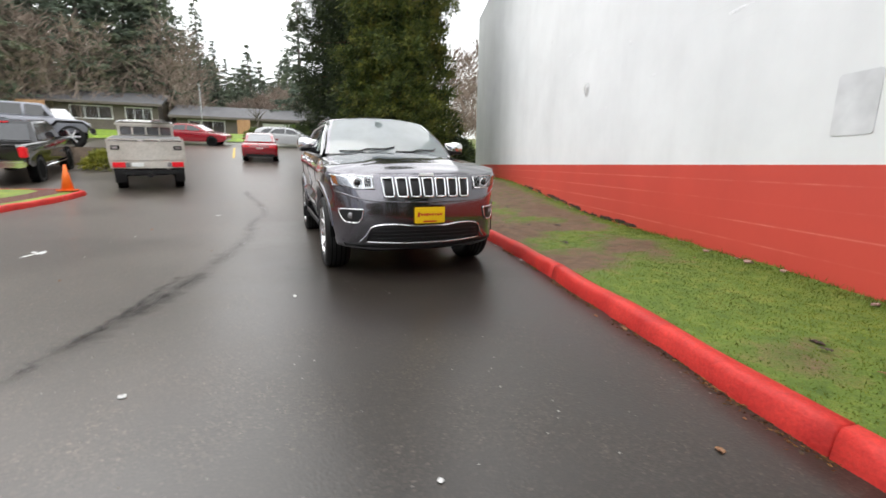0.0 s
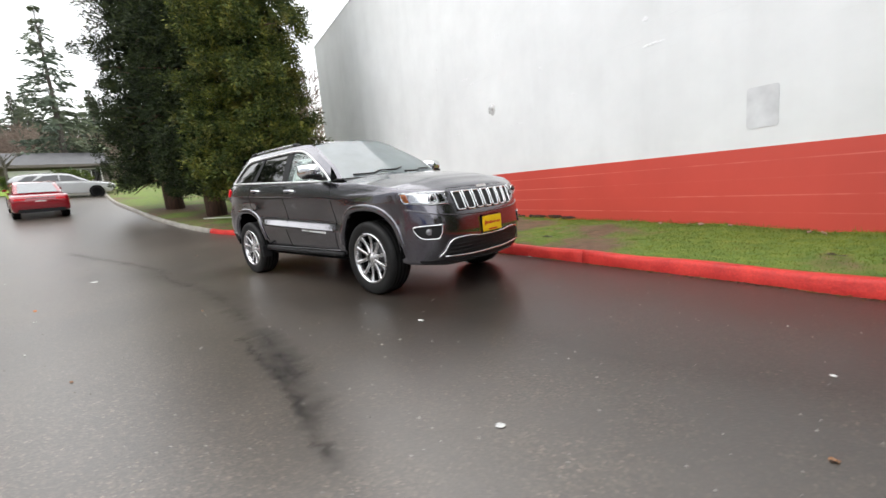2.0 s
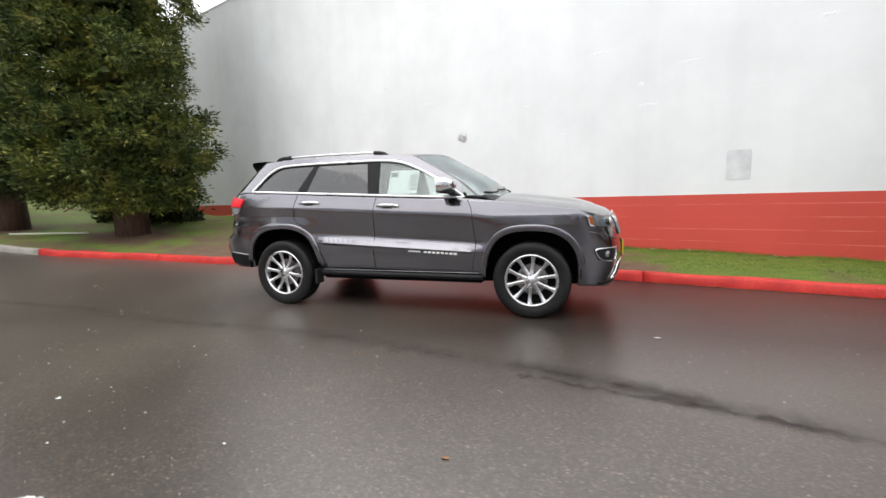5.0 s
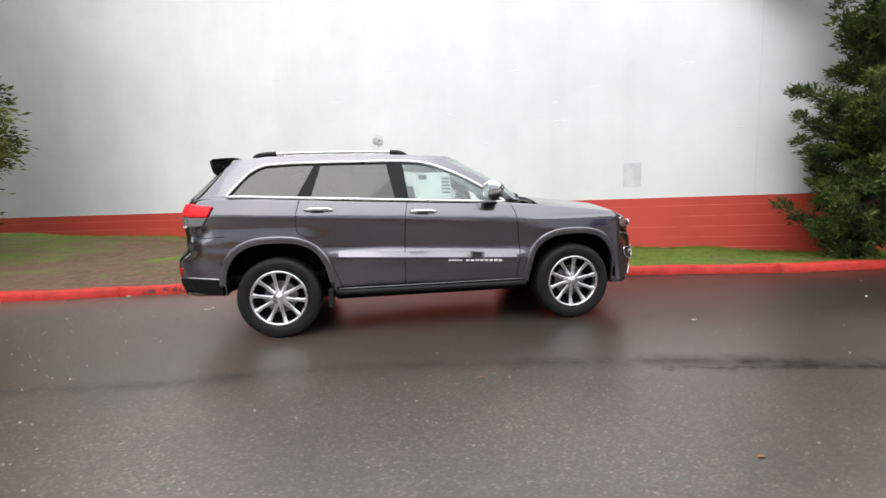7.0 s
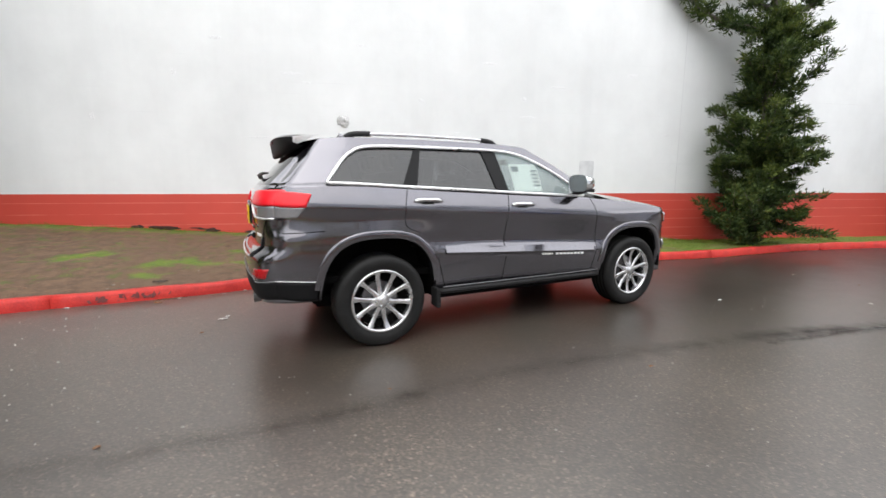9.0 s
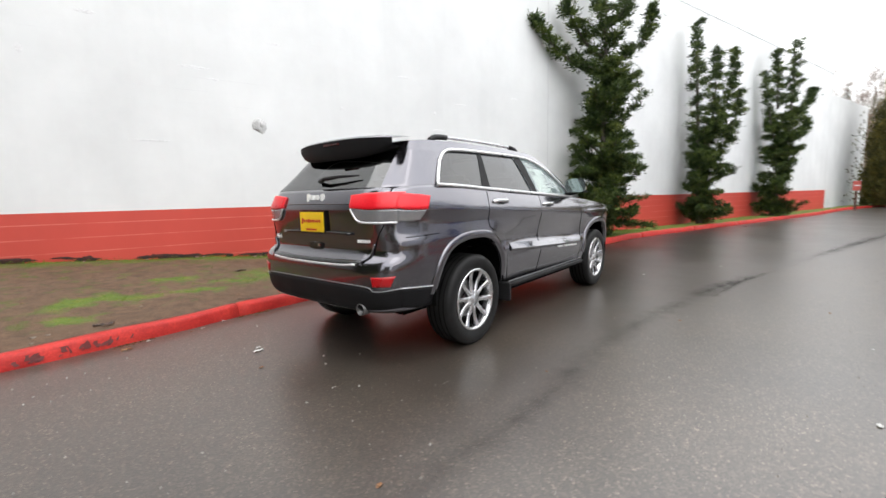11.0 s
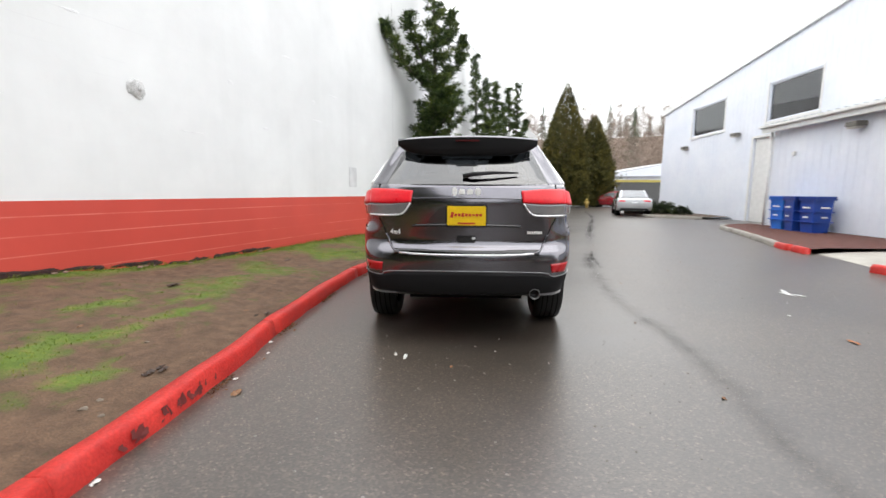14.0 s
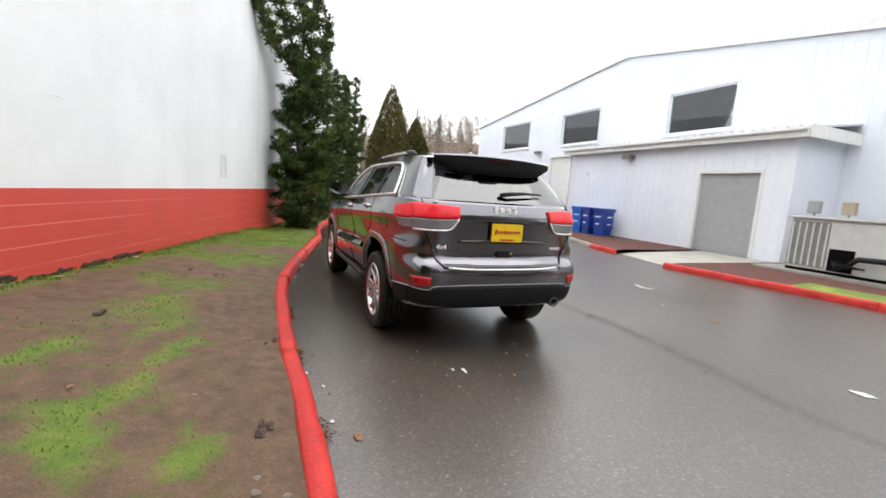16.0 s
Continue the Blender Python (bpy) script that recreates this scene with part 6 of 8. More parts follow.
def chip(x, z, rx, rz, material, name, label, out=0.006, seed=1):
    r = random.Random(seed)
    bm = bmesh.new()
    ring = [bm.verts.new(on_wall(x + math.cos(a) * rx * r.uniform(0.7, 1.1), z + math.sin(a) * rz * r.uniform(0.7, 1.1), 0.001)) for a in np.linspace(0, 2 * math.pi, 18, endpoint=False)]
    inner = [bm.verts.new(on_wall(x + math.cos(a) * rx * 0.8 * r.uniform(0.7, 1.0), z + math.sin(a) * rz * 0.8 * r.uniform(0.7, 1.0), out * r.uniform(0.5, 1.2))) for a in np.linspace(0, 2 * math.pi, 18, endpoint=False)]
    for i in range(18):
        j = (i + 1) % 18
        bm.faces.new((ring[i], ring[j], inner[j], inner[i]))
    c = bm.verts.new(on_wall(x, z, out))
    for i in range(18):
        bm.faces.new((inner[i], inner[(i + 1) % 18], c))
    ob = part(name, bm, material, smooth=True)
    tagged(ob, label, "wall blemish", "blemishes on the white wall")
    return ob


SCAR = surface("rough_grey_plaster_scar", (0.50, 0.50, 0.50), (0.76, 0.76, 0.76), 14, 60, (0.6, 0.8), 0, 0.7, 0.02)
FILL = surface("white_filler", (0.79, 0.80, 0.81), (0.84, 0.85, 0.86), 9, 60, (0.5, 0.7), 0, 0.5, 0.01)
chip(-0.53, 2.53, 0.13, 0.13, SCAR, "plaster_scar", "rough grey round plaster scar on the white wall", 0.02, 3)
chip(-0.50, 2.55, 0.05, 0.06, SCAR, "plaster_scar", "deep chip in the grey plaster scar", 0.028, 5)
for k, (x, z, a, b) in enumerate([(-1.4, 3.35, 0.22, 0.03), (-1.15, 3.2, 0.10, 0.02), (0.9, 2.95, 0.06, 0.04), (3.0, 2.7, 0.18, 0.025), (-2.6, 3.9, 0.13, 0.03), (-3.3, 3.3, 0.05, 0.08), (2.2, 3.7, 0.16, 0.02),
                                   (-0.2, 3.9, 0.12, 0.02), (5.2, 3.6, 0.15, 0.03), (-4.6, 2.5, 0.05, 0.07), (1.6, 2.35, 0.10, 0.02), (3.6, 3.3, 0.20, 0.015), (-2.0, 2.2, 0.30, 0.012), (0.2, 2.1, 0.25, 0.010), (6.0, 2.4, 0.10, 0.02), (2.9, 3.05, 0.05, 0.04)]):
    chip(x, z, a, b, FILL, "filler_patch", "small raised smear of white filler on the wall", 0.003, 20 + k)
# dark crumbled foot of the wall and loose flakes
rr = random.Random(8)
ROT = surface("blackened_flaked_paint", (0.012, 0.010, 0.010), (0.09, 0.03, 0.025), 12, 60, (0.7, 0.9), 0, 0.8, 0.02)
FLAKE = plain("paint_flake", (0.34, 0.22, 0.19), 0.7)
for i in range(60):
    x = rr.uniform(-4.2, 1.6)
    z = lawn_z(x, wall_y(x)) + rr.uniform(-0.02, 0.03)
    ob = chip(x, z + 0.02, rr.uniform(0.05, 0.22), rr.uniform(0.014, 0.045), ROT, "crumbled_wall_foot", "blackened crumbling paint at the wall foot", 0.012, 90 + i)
for i in range(24):
    x = rr.uniform(-5, 6.8)
    p = on_wall(x, lawn_z(x, wall_y(x) - 0.06) + 0.012, 0.06 + rr.uniform(0, 0.10))
    s = rr.uniform(0.012, 0.035)
    ob = part("paint_flake", boxm(-s, s, -s * 0.7, s * 0.7, -0.004, 0.006, 0.0, Matrix.Translation(p) @ Matrix.Rotation(rr.uniform(0, 3), 4, "Z") @ Matrix.Rotation(rr.uniform(-0.6, 0.6), 4, "X")), FLAKE)
    tagged(ob, "flake of peeled paint in the grass by the wall", "paint flake", "paint flakes")
for x in (6.33,):
    ob = part("wall_joint", wall_slab(x - 0.004, x + 0.004, BAND + 0.01, 7.5, -0.01, 0.004), plain("joint_sealant", (0.70, 0.71, 0.72), 0.6))
    tagged(ob, "thin vertical movement joint in the wall", "wall joint", kind="structure")

# ---- marks on the paving ----
PAINT_OLD = surface("worn_white_road_paint", (0.42, 0.42, 0.41), (0.66, 0.66, 0.65), 12, 50, (0.5, 0.7), 0, 0.4, 0.004)
PAINT_YEL = surface("worn_yellow_road_paint", (0.55, 0.36, 0.05), (0.65, 0.45, 0.10), 8, 50, (0.5, 0.7), 0, 0.4, 0.004)

DAMP = bpy.data.materials.new("damp_crack_stain")
DAMP.use_nodes = True
dn = DAMP.node_tree
db = dn.nodes["Principled BSDF"]
dco = obj_coord(dn)
da = dn.nodes.new("ShaderNodeAttribute")
da.attribute_name = "strength"
dm = add_mix(dn, add_ramp(dn, da.outputs["Fac"], [(0.0, (0, 0, 0)), (1.0, (1, 1, 1))]), add_ramp(dn, add_noise(dn, dco, 7, 4, 0.6), [(0.30, (0.35, 0.35, 0.35)), (0.62, (1, 1, 1))]), 1.0, "MULTIPLY")
dn.links.new(dm, db.inputs["Alpha"])
dn.links.new(add_ramp(dn, add_noise(dn, dco, 55, 3, 0.6), [(0.3, (0.014, 0.012, 0.011)), (0.7, (0.032, 0.028, 0.026))]), db.inputs["Base Color"])
db.inputs["Roughness"].default_value = 0.50
db.inputs["Specular IOR Level"].default_value = 0.22
add_bump(dn, db, add_noise(dn, dco, 60, 2, 0.6), 0.4, 0.006)


def damp_band(pts, width, z, seed):
    """A soft-edged damp stain along a crack: full strength in its middle, none at its sides, fading at places."""
    P = catmull(pts, 16)
    rows, strength = [], []
    for i, p in enumerate(P):
        a, b = P[max(0, i - 1)], P[min(len(P) - 1, i + 1)]
        d = (b - a)[:2] / np.linalg.norm((b - a)[:2])
        n = np.array([-d[1], d[0]])
        f = 0.6 + 0.9 * abs(noise.noise(Vector((i * 0.21, seed, 0))))
        q = p[:2] + n * 0.06 * noise.noise(Vector((i * 0.45, 7, seed)))
        w = width * f * 0.5
        s = p[2] * min(1.0, max(0.0, 0.75 + 0.9 * noise.noise(Vector((i * 0.17, seed * 3.1, 4)))))
        for u, k in ((1, 0), (0.35, 0.55), (0, 1.0), (-0.35, 0.55), (-1, 0)):
            strength.append(s * k)
        rows.append([(*(q + n * w * u), lie(q[0]) + z) for u in (1, 0.35, 0, -0.35, -1)])
    ob = part("crack_stain", sheet(rows), DAMP, smooth=True)
    ob.data.attributes.new("strength", "FLOAT", "POINT").data.foreach_set("value", np.array(strength, np.float32))
    return ob


ob = damp_band([(-9.5, -2.3, 0.3), (-8.3, -2.16, 0.4), (-6.4, -1.85, 0.35), (-4.2, -1.63, 0.25), (-2.7, -1.80, 0.2), (-1.94, -1.84, 0.45), (-1.2, -1.80, 0.25), (-0.13, -1.88, 0.35), (0.9, -2.06, 0.35), (1.3, -2.12, 0.2), (1.75, -2.20, 0.75), (2.4, -2.37, 0.9), (3.0, -2.55, 0.75), (3.5, -2.70, 0.15), (5.8, -3.35, 0.2), (7.8, -3.90, 0.95), (12, -5.15, 1.0), (17.5, -6.75, 0.95), (22.5, -7.85, 0.7), (27, -9.2, 0.3)], 0.38, 0.004, 2)
tagged(ob, "dark damp crack along the asphalt drive", "crack", kind="structure")
ob = damp_band([(1.5, -2.31, 0.3), (2.1, -2.42, 0.8), (2.73, -2.52, 0.9), (3.26, -2.68, 0.9), (3.6, -2.74, 0.3)], 0.12, 0.007, 5)
tagged(ob, "short dark damp crack in the asphalt", "crack", kind="structure")



def splat(x, y, rx, ry, turn, material, name, label, seed, z=0.004):
    r = random.Random(seed)
    bm = bmesh.new()
    c, s = math.cos(turn), math.sin(turn)
    ring = []
    for a in np.linspace(0, 2 * math.pi, 34, endpoint=False):
        u, v = math.cos(a) * rx * r.uniform(0.6, 1.15), math.sin(a) * ry * r.uniform(0.55, 1.2)
        ring.append(bm.verts.new((x + u * c - v * s, y + u * s + v * c, lie(x) + z)))
    f = bm.faces.new(ring)
    e = bmesh.ops.extrude_face_region(bm, geom=[f])
    bmesh.ops.translate(bm, vec=(0, 0, 0.003), verts=[v for v in e["geom"] if isinstance(v, bmesh.types.BMVert)])
    ob = part(name, bm, material)
    return ob


for i, (x, y, rx, ry, a) in enumerate([(-0.30, -4.10, 0.12, 0.045, 0.1), (-0.14, -4.17, 0.11, 0.035, -0.25), (-0.36, -4.20, 0.07, 0.03, 0.6), (-3.9, -2.55, 0.09, 0.05, 0.3), (3.94, -2.14, 0.026, 0.02, 0), (5.0, -0.9, 0.015, 0.012, 0)]):
    tagged(splat(x, y, rx, ry, a, PAINT_OLD, "road_paint_mark", "worn white paint mark on wet asphalt", 60 + i), "worn white paint mark on the wet asphalt", "paint mark", kind="structure")
ob = part("parking_line", sheet([[(x, -3.45 - 0.06 * (-21.0 - x) + d, lie(x) + 0.012) for d in (-0.06, 0.06)] for x in np.linspace(-21.0, -27.5, 10)]), PAINT_YEL)
tagged(ob, "faded yellow parking line up the slope", "line", kind="structure")

# litter and grit
LEAF_BROWN = plain("wet_brown_leaf", (0.22, 0.11, 0.05), 0.5)
LITTER = plain("crumpled_white_wrapper", (0.60, 0.60, 0.58), 0.4)


def scrap(x, y, z, s, material, name, label, cat, group, seed, stretch=2.2):
    r = random.Random(seed)
    n = 7
    rows = [[(x + (i / n - 0.5) * s * stretch + r.uniform(-0.05, 0.05) * s * stretch, y + (j / 3 - 0.5) * s * (0.5 + 0.5 * math.sin(math.pi * (i + 0.6) / (n + 1.2))) + r.uniform(-0.08, 0.08) * s, z + 0.004 + r.uniform(0, 0.35) * s * (0.3 + 0.7 * (0 < i < n))) for j in range(4)] for i in range(n + 1)]
    ob = part(name, sheet(rows, 0.0015), material)
    tagged(ob, label, cat, group)


scrap(-2.68, 0.46, 0, 0.028, LITTER, "litter", "crumpled white wrapper on the wet asphalt", "litter", "", 3, 3.0)
scrap(-2.64, 0.54, 0, 0.022, LITTER, "litter", "torn white scrap on the wet asphalt", "litter", "", 5, 2.0)
r5 = random.Random(21)
for i in range(60):
    if i < 16:
        x = r5.uniform(-4.5, 6.5)
        y = kerb_y(x) - r5.uniform(0.02, 0.14)
        z = lie(x)
    elif i < 40:
        x, y = r5.uniform(-6, 6.5), r5.uniform(-4.6, 0.3)
        z = lie(x)
        if abs(x) < 2.4 and abs(y) < 1.0:
            continue
    else:
        x = r5.uniform(-6, 6.5)
        y = kerb_y(x) + r5.uniform(0.3, 1.6)
        z = lawn_z(x, y) + 0.01
    dull = i % 3 or i >= 40
    scrap(x, y, z, r5.uniform(0.012, 0.03) * (1.6 if i in (3, 44, 50) else 1), LEAF_BROWN if dull else LITTER, "fallen_leaf" if dull else "paper_scrap", "wet brown leaf lying on the ground" if dull else "tiny pale scrap lying on the ground", "leaf" if dull else "litter", "leaves" if dull else "scraps", 100 + i, r5.uniform(1, 2))
scrap(-3.35, 1.44, 0, 0.05, LEAF_BROWN, "fallen_leaf", "curled brown maple leaf beside the kerb", "leaf", "", 8, 1.6)
scrap(-2.1, -3.35, 0, 0.03, plain("orange_bark_strip", (0.45, 0.16, 0.05), 0.6), "bark_strip", "orange strip of bark on the asphalt", "bark", "", 9, 4.0)
WET_LEAF = plain("dark_wet_leaf_litter", (0.045, 0.026, 0.018), 0.45)
for k, (x, y, r) in enumerate([(0.35, 2.44, 0.028), (-3.37, 1.92, 0.036), (-1.52, 3.12, 0.044), (-2.08, 1.88, 0.028), (1.82, 2.04, 0.036), (0.62, 2.79, 0.044), (4.96, 1.36, 0.028)]):
    for j in range(3):                                      # dark clumps of wet leaves on the grass
        scrap(x + 0.05 * math.sin(k + 2 * j), y + 0.035 * math.cos(3 * j + k), lawn_z(x, y) + 0.006, r * (0.8 + 0.2 * j), WET_LEAF, "leaf_clump", "dark clump of wet leaves on the worn grass", "leaf", "leaf clumps", 300 + 7 * k + j, 2.2)
STONE = surface("pale_bare_stone", (0.13, 0.10, 0.075), (0.24, 0.20, 0.155), 9, 50, (0.6, 0.8), 0, 0.4, 0.01)
for k, (x, y, r) in enumerate([(-2.99, 2.29, 0.016), (-3.76, 1.96, 0.019), (-3.86, 1.96, 0.023), (-3.89, 1.84, 0.016)]):
    bm = bmesh.new()
    bmesh.ops.create_icosphere(bm, subdivisions=2, radius=r)
    for v in bm.verts:
        v.co *= 1 + 0.6 * noise.noise(v.co * 45 + Vector((k, 0, 0)))
        v.co.z *= 0.40
    ob = part("stone", bm, STONE, smooth=True)
    ob.matrix_basis = pose(x, y, lawn_z(x, y), 0, 0, 40 * k)
    tagged(ob, "small pale stone half sunk in the worn soil", "stone", "stones in the worn grass")
n = 1100
pos = np.stack([rng.uniform(-6.5, 7, n), rng.uniform(-4.9, 1.4, n)], 1)
size = rng.uniform(0.002, 0.006, n)
chips = np.random.default_rng(77)
pos = np.concatenate([pos, np.stack([chips.uniform(-4.5, 5, 460), chips.uniform(-4.9, -1.6, 460)], 1), np.stack([chips.uniform(-5, -2.2, 260), chips.uniform(-1.6, 1.4, 260)], 1)])
size = np.concatenate([size, 0.003 + 0.006 * chips.random(720) ** 2.5])
vs, fs = [], []
for (x, y), s in zip(pos, size):
    if y > kerb_y(x) - 0.02:
        continue
    k = len(vs)
    z = lie(x)
    vs += [(x - s, y - s, z), (x + s, y - s * 0.7, z), (x + s * 0.8, y + s, z), (x - s * 0.6, y + s, z), (x, y, z + s * 1.1)]
    fs += [(k, k + 1, k + 4), (k + 1, k + 2, k + 4), (k + 2, k + 3, k + 4), (k + 3, k, k + 4)]
ob = part("grit", mesh_np("grit", vs, fs), surface("pale_grit", (0.16, 0.15, 0.135), (0.34, 0.325, 0.30), 20, 60, (0.5, 0.7), 0, 0.0))
tagged(ob, "loose pale grit on the wet asphalt", "grit", kind="stuff")

# tyre scuffs on the kerb face
SCUFF = plain("black_tyre_rubber_smear", (0.13, 0.018, 0.016), 0.6)
rk = random.Random(31)
for i in range(26):
    x = rk.uniform(-4.02, -3.26)
    y = kerb_y(x) - 0.004
    z0, h = rk.uniform(0.02, 0.06), rk.uniform(0.02, 0.06)
    wide, slant = rk.uniform(0.006, 0.022), rk.uniform(-0.02, 0.05)
    rows = [[(x + slant * k / 3 + side * wide * (0.4 + rk.random()), y + 0.0045 * k - 0.004, lie(x) + z0 + h * k / 3) for k in range(4)] for side in (-1, 1)]
    part("tyre_scuff", sheet(rows), SCUFF, kerb)
# needles, moss and dirt gathered at the kerb foot
n = 5200
cx = rng.uniform(-6.0, 8.0, n)
cb = np.array([(x, kerb_y(x) - abs(rng.normal()) * 0.030 - 0.002, lie(x) + 0.003) for x in cx if noise.noise(Vector((x * 1.7, 3, 1))) > (-0.25 if x > 2.2 else 0.12)])
cw = unit(rng.normal(size=cb.shape) * np.array([1, 1, 0.10]))
ob = part("kerb_litter", blades("kerb_litter", cb, cw, rng.uniform(0.010, 0.035, len(cb)), rng.uniform(0.0015, 0.005, len(cb))), leaf_mat("brown_needle_litter", (0.03, 0.022, 0.012), (0.14, 0.065, 0.025), (0.30, 0.15, 0.05), 3.0, (0.09, 0.11, 0.02)))
tagged(ob, "brown needles and moss gathered at the kerb foot", "litter", kind="stuff")

# grass blades
n = 130000
gx = rng.uniform(-8, 9.5, n)
gv = rng.random(n)
gb, gw, gl = [], [], []
for x, v in zip(gx, gv):
    yk, yw = kerb_y(x) + 0.135, wall_y(x) - 0.01
    if yw - yk < 0.15:
        continue
    y = yk + (yw - yk) * v
    b = bare_at(x, y)
    if b + 0.35 * noise.noise(Vector((x * 7, y * 7, 1))) + 0.55 * (rng.random() - 0.5) > 0.45:
        continue
    gb.append((x, y, lawn_z(x, y) - 0.004))
    tall = 0.014 + 0.055 * max(0, 1 - (yw - y) / 0.3) * rng.random()
    gl.append(tall * rng.uniform(0.6, 1.5))
gb = np.array(gb)
gw = unit(rng.normal(size=gb.shape) * 0.8 + np.array([0, 0, 0.8]))
ob = part("grass_blades", blades("grass_blades", gb, gw, np.array(gl), np.full(len(gb), 0.0028)), leaf_mat("grass_green", (0.085, 0.135, 0.013), (0.130, 0.180, 0.019), (0.195, 0.225, 0.032), 1.2, (0.19, 0.17, 0.03)))
tagged(ob, "short mossy green grass blades", "grass", kind="stuff")


# ---- the blue-white metal building ----
def pierced(x0, x1, top, openings, yf, thick, z0=-0.3):
    """An upright wall facing +y with real openings; openings: x0, x1, z0, z1."""
    cuts = sorted({x0, x1, *[v for o in openings for v in o[:2]], *[q for q in (9.9,) if x0 < q < x1]})
    bm = bmesh.new()
    def block(a, b, za0, zb0, za1, zb1):
        p = [(a, yf, za0), (b, yf, zb0), (b, yf, zb1), (a, yf, za1), (a, yf - thick, za0), (b, yf - thick, zb0), (b, yf - thick, zb1), (a, yf - thick, za1)]
        v = [bm.verts.new(q) for q in p]
        for f in ((0, 1, 2, 3), (5, 4, 7, 6), (4, 0, 3, 7), (1, 5, 6, 2), (3, 2, 6, 7), (4, 5, 1, 0)):
            bm.faces.new([v[i] for i in f])
    for a, b in zip(cuts, cuts[1:]):
        inside = sorted([o for o in openings if o[0] <= a + 1e-6 and o[1] >= b - 1e-6], key=lambda o: o[2])
        z = z0
        for o in inside:
            if o[2] > z + 0.01:
                block(a, b, z, z, o[2], o[2])
            z = o[3]
        block(a, b, z, z, top(a), top(b))
    return bm


gable = lambda x: 6.5 + (8.1 - 6.5) * (24 - x) / 14.1 if x > 9.9 else 8.1 - 0.165 * (9.9 - x)
YF = -13.1
WINS = [(17.25, 20.4, 4.48, 6.08), (11.3, 14.12, 4.38, 6.0), (4.72, 7.4, 4.32, 5.9)]
ROLL = (13.1, 14.85, -0.3, 3.76)
barn = thing("metal_building", "pale blue metal-clad building with a low gable roof", "building", kind="structure")
part("front_wall", pierced(-12, 24, gable, WINS + [ROLL], YF, 0.25), SIDING, barn, "pale blue ribbed metal siding")
for i in range(118):
    x = -11.8 + i * 0.305
    zs = [(-0.2, gable(x) - 0.05)]
    for o in WINS + [ROLL]:
        if o[0] - 0.12 < x < o[1] + 0.12:
            zs = [(zs[0][0], o[2] - 0.1), (o[3] + 0.12, zs[-1][1])] if len(zs) == 1 else [(zs[0][0], min(zs[0][1], o[2] - 0.1)), (max(zs[1][0], o[3] + 0.12), zs[1][1])]
    for a, b in zs:
        if b > a + 0.1:
            part("siding_rib", boxm(x - 0.02, x + 0.02, YF, YF + 0.010, a, b), SIDING, barn)
part("side_wall", boxm(23.75, 24.0, -40, YF - 0.25, -0.3, 6.45), SIDING, barn)
part("back_wall", boxm(-12, 23.75, -40.0, -39.8, -0.3, 6.4), SIDING, barn)
ROOF = surface("pale_metal_roof", (0.50, 0.52, 0.55), (0.60, 0.62, 0.65), 1, 20, (0.4, 0.5), 0.2, 0.05)
part("roof", sheet([[(x, YF + 0.05, gable(x) + 0.02), (x, -40, gable(x) + 0.02)] for x in (24.3, 9.9, -12)], 0.10, (0, 0, 1)), ROOF, barn, "low pitched metal roof")
part("verge_trim", sheet([[(x, YF + 0.05, gable(x) - 0.16), (x, YF + 0.11, gable(x) - 0.16), (x, YF + 0.11, gable(x) + 0.14), (x, YF + 0.05, gable(x) + 0.14)] for x in (24.3, 9.9, -12)], close=True), TRIM_WHITE, barn, "white gable trim")
ROOM = plain("dim_room_grey", (0.46, 0.46, 0.49), 0.8)
WIN_GLASS = glass("window_glass", (0.85, 0.87, 0.90), 1.0, 1.7)
BLIND = plain("grey_vertical_blind", (0.34, 0.34, 0.36), 0.6)
BLIND_DARK = plain("dark_vertical_blind", (0.13, 0.13, 0.14), 0.6)
for i, (a, b, c, d) in enumerate(WINS):
    w = part("window_%d" % (i + 1), boxm(a, b, YF - 0.42, YF - 0.38, c - 0.1, d + 0.1), ROOM, barn, "wide dim upper window")
    for nm, q in (("window_frame", (a, b, c, c + 0.07)), ("window_frame", (a, b, d - 0.07, d)), ("window_frame", (a, a + 0.07, c, d)), ("window_frame", (b - 0.07, b, c, d))):
        part(nm, boxm(q[0], q[1], YF - 0.14, YF - 0.04, q[2], q[3], 0.008), SIDING, w)
    part("pane", boxm(a + 0.07, b - 0.07, YF - 0.10, YF - 0.09, c + 0.07, d - 0.07), WIN_GLASS, w)
    part("reveal", boxm(b, b + 0.08, YF, YF + 0.03, c - 0.08, d + 0.08), TRIM_WHITE, w)
    part("reveal", boxm(a - 0.08, a, YF, YF + 0.03, c - 0.08, d + 0.08), TRIM_WHITE, w)
    part("sill", boxm(a - 0.1, b + 0.1, YF, YF + 0.06, c - 0.1, c), TRIM_WHITE, w)
    nb = 16
    for k in range(nb):
        x = a + 0.12 + (b - a - 0.24) * k / (nb - 1)
        if i < 2 and k > 9:
            continue
        low = c + 0.08 + (0.55 + 0.25 * math.sin(k * 1.3) if i < 2 and k > 5 else 0)
        part("blind_slat", boxm(-0.10, 0.10, -0.004, 0.004, low, d - 0.08, 0, Matrix.Translation((x, YF - 0.26, 0)) @ Matrix.Rotation(0.35 + 0.25 * math.sin(k * 2.1), 4, "Z")), BLIND_DARK if (k * 5 + i) % 3 and i == 2 or k < 6 and i < 2 and k % 2 else BLIND, w)
    # plain white strip stands in for a bright light patch in the window
    if i < 2:
        part("painted_light_strip", boxm(a + 1.2, b - 0.5, YF - 0.37, YF - 0.35, c + 0.42, c + 0.56), TRIM_WHITE, w, "white strip painted for a bright patch behind the pane")
part("dim_interior", boxm(-11, 23, YF - 1.6, YF - 1.5, 3.9, 6.4), ROOM, barn)
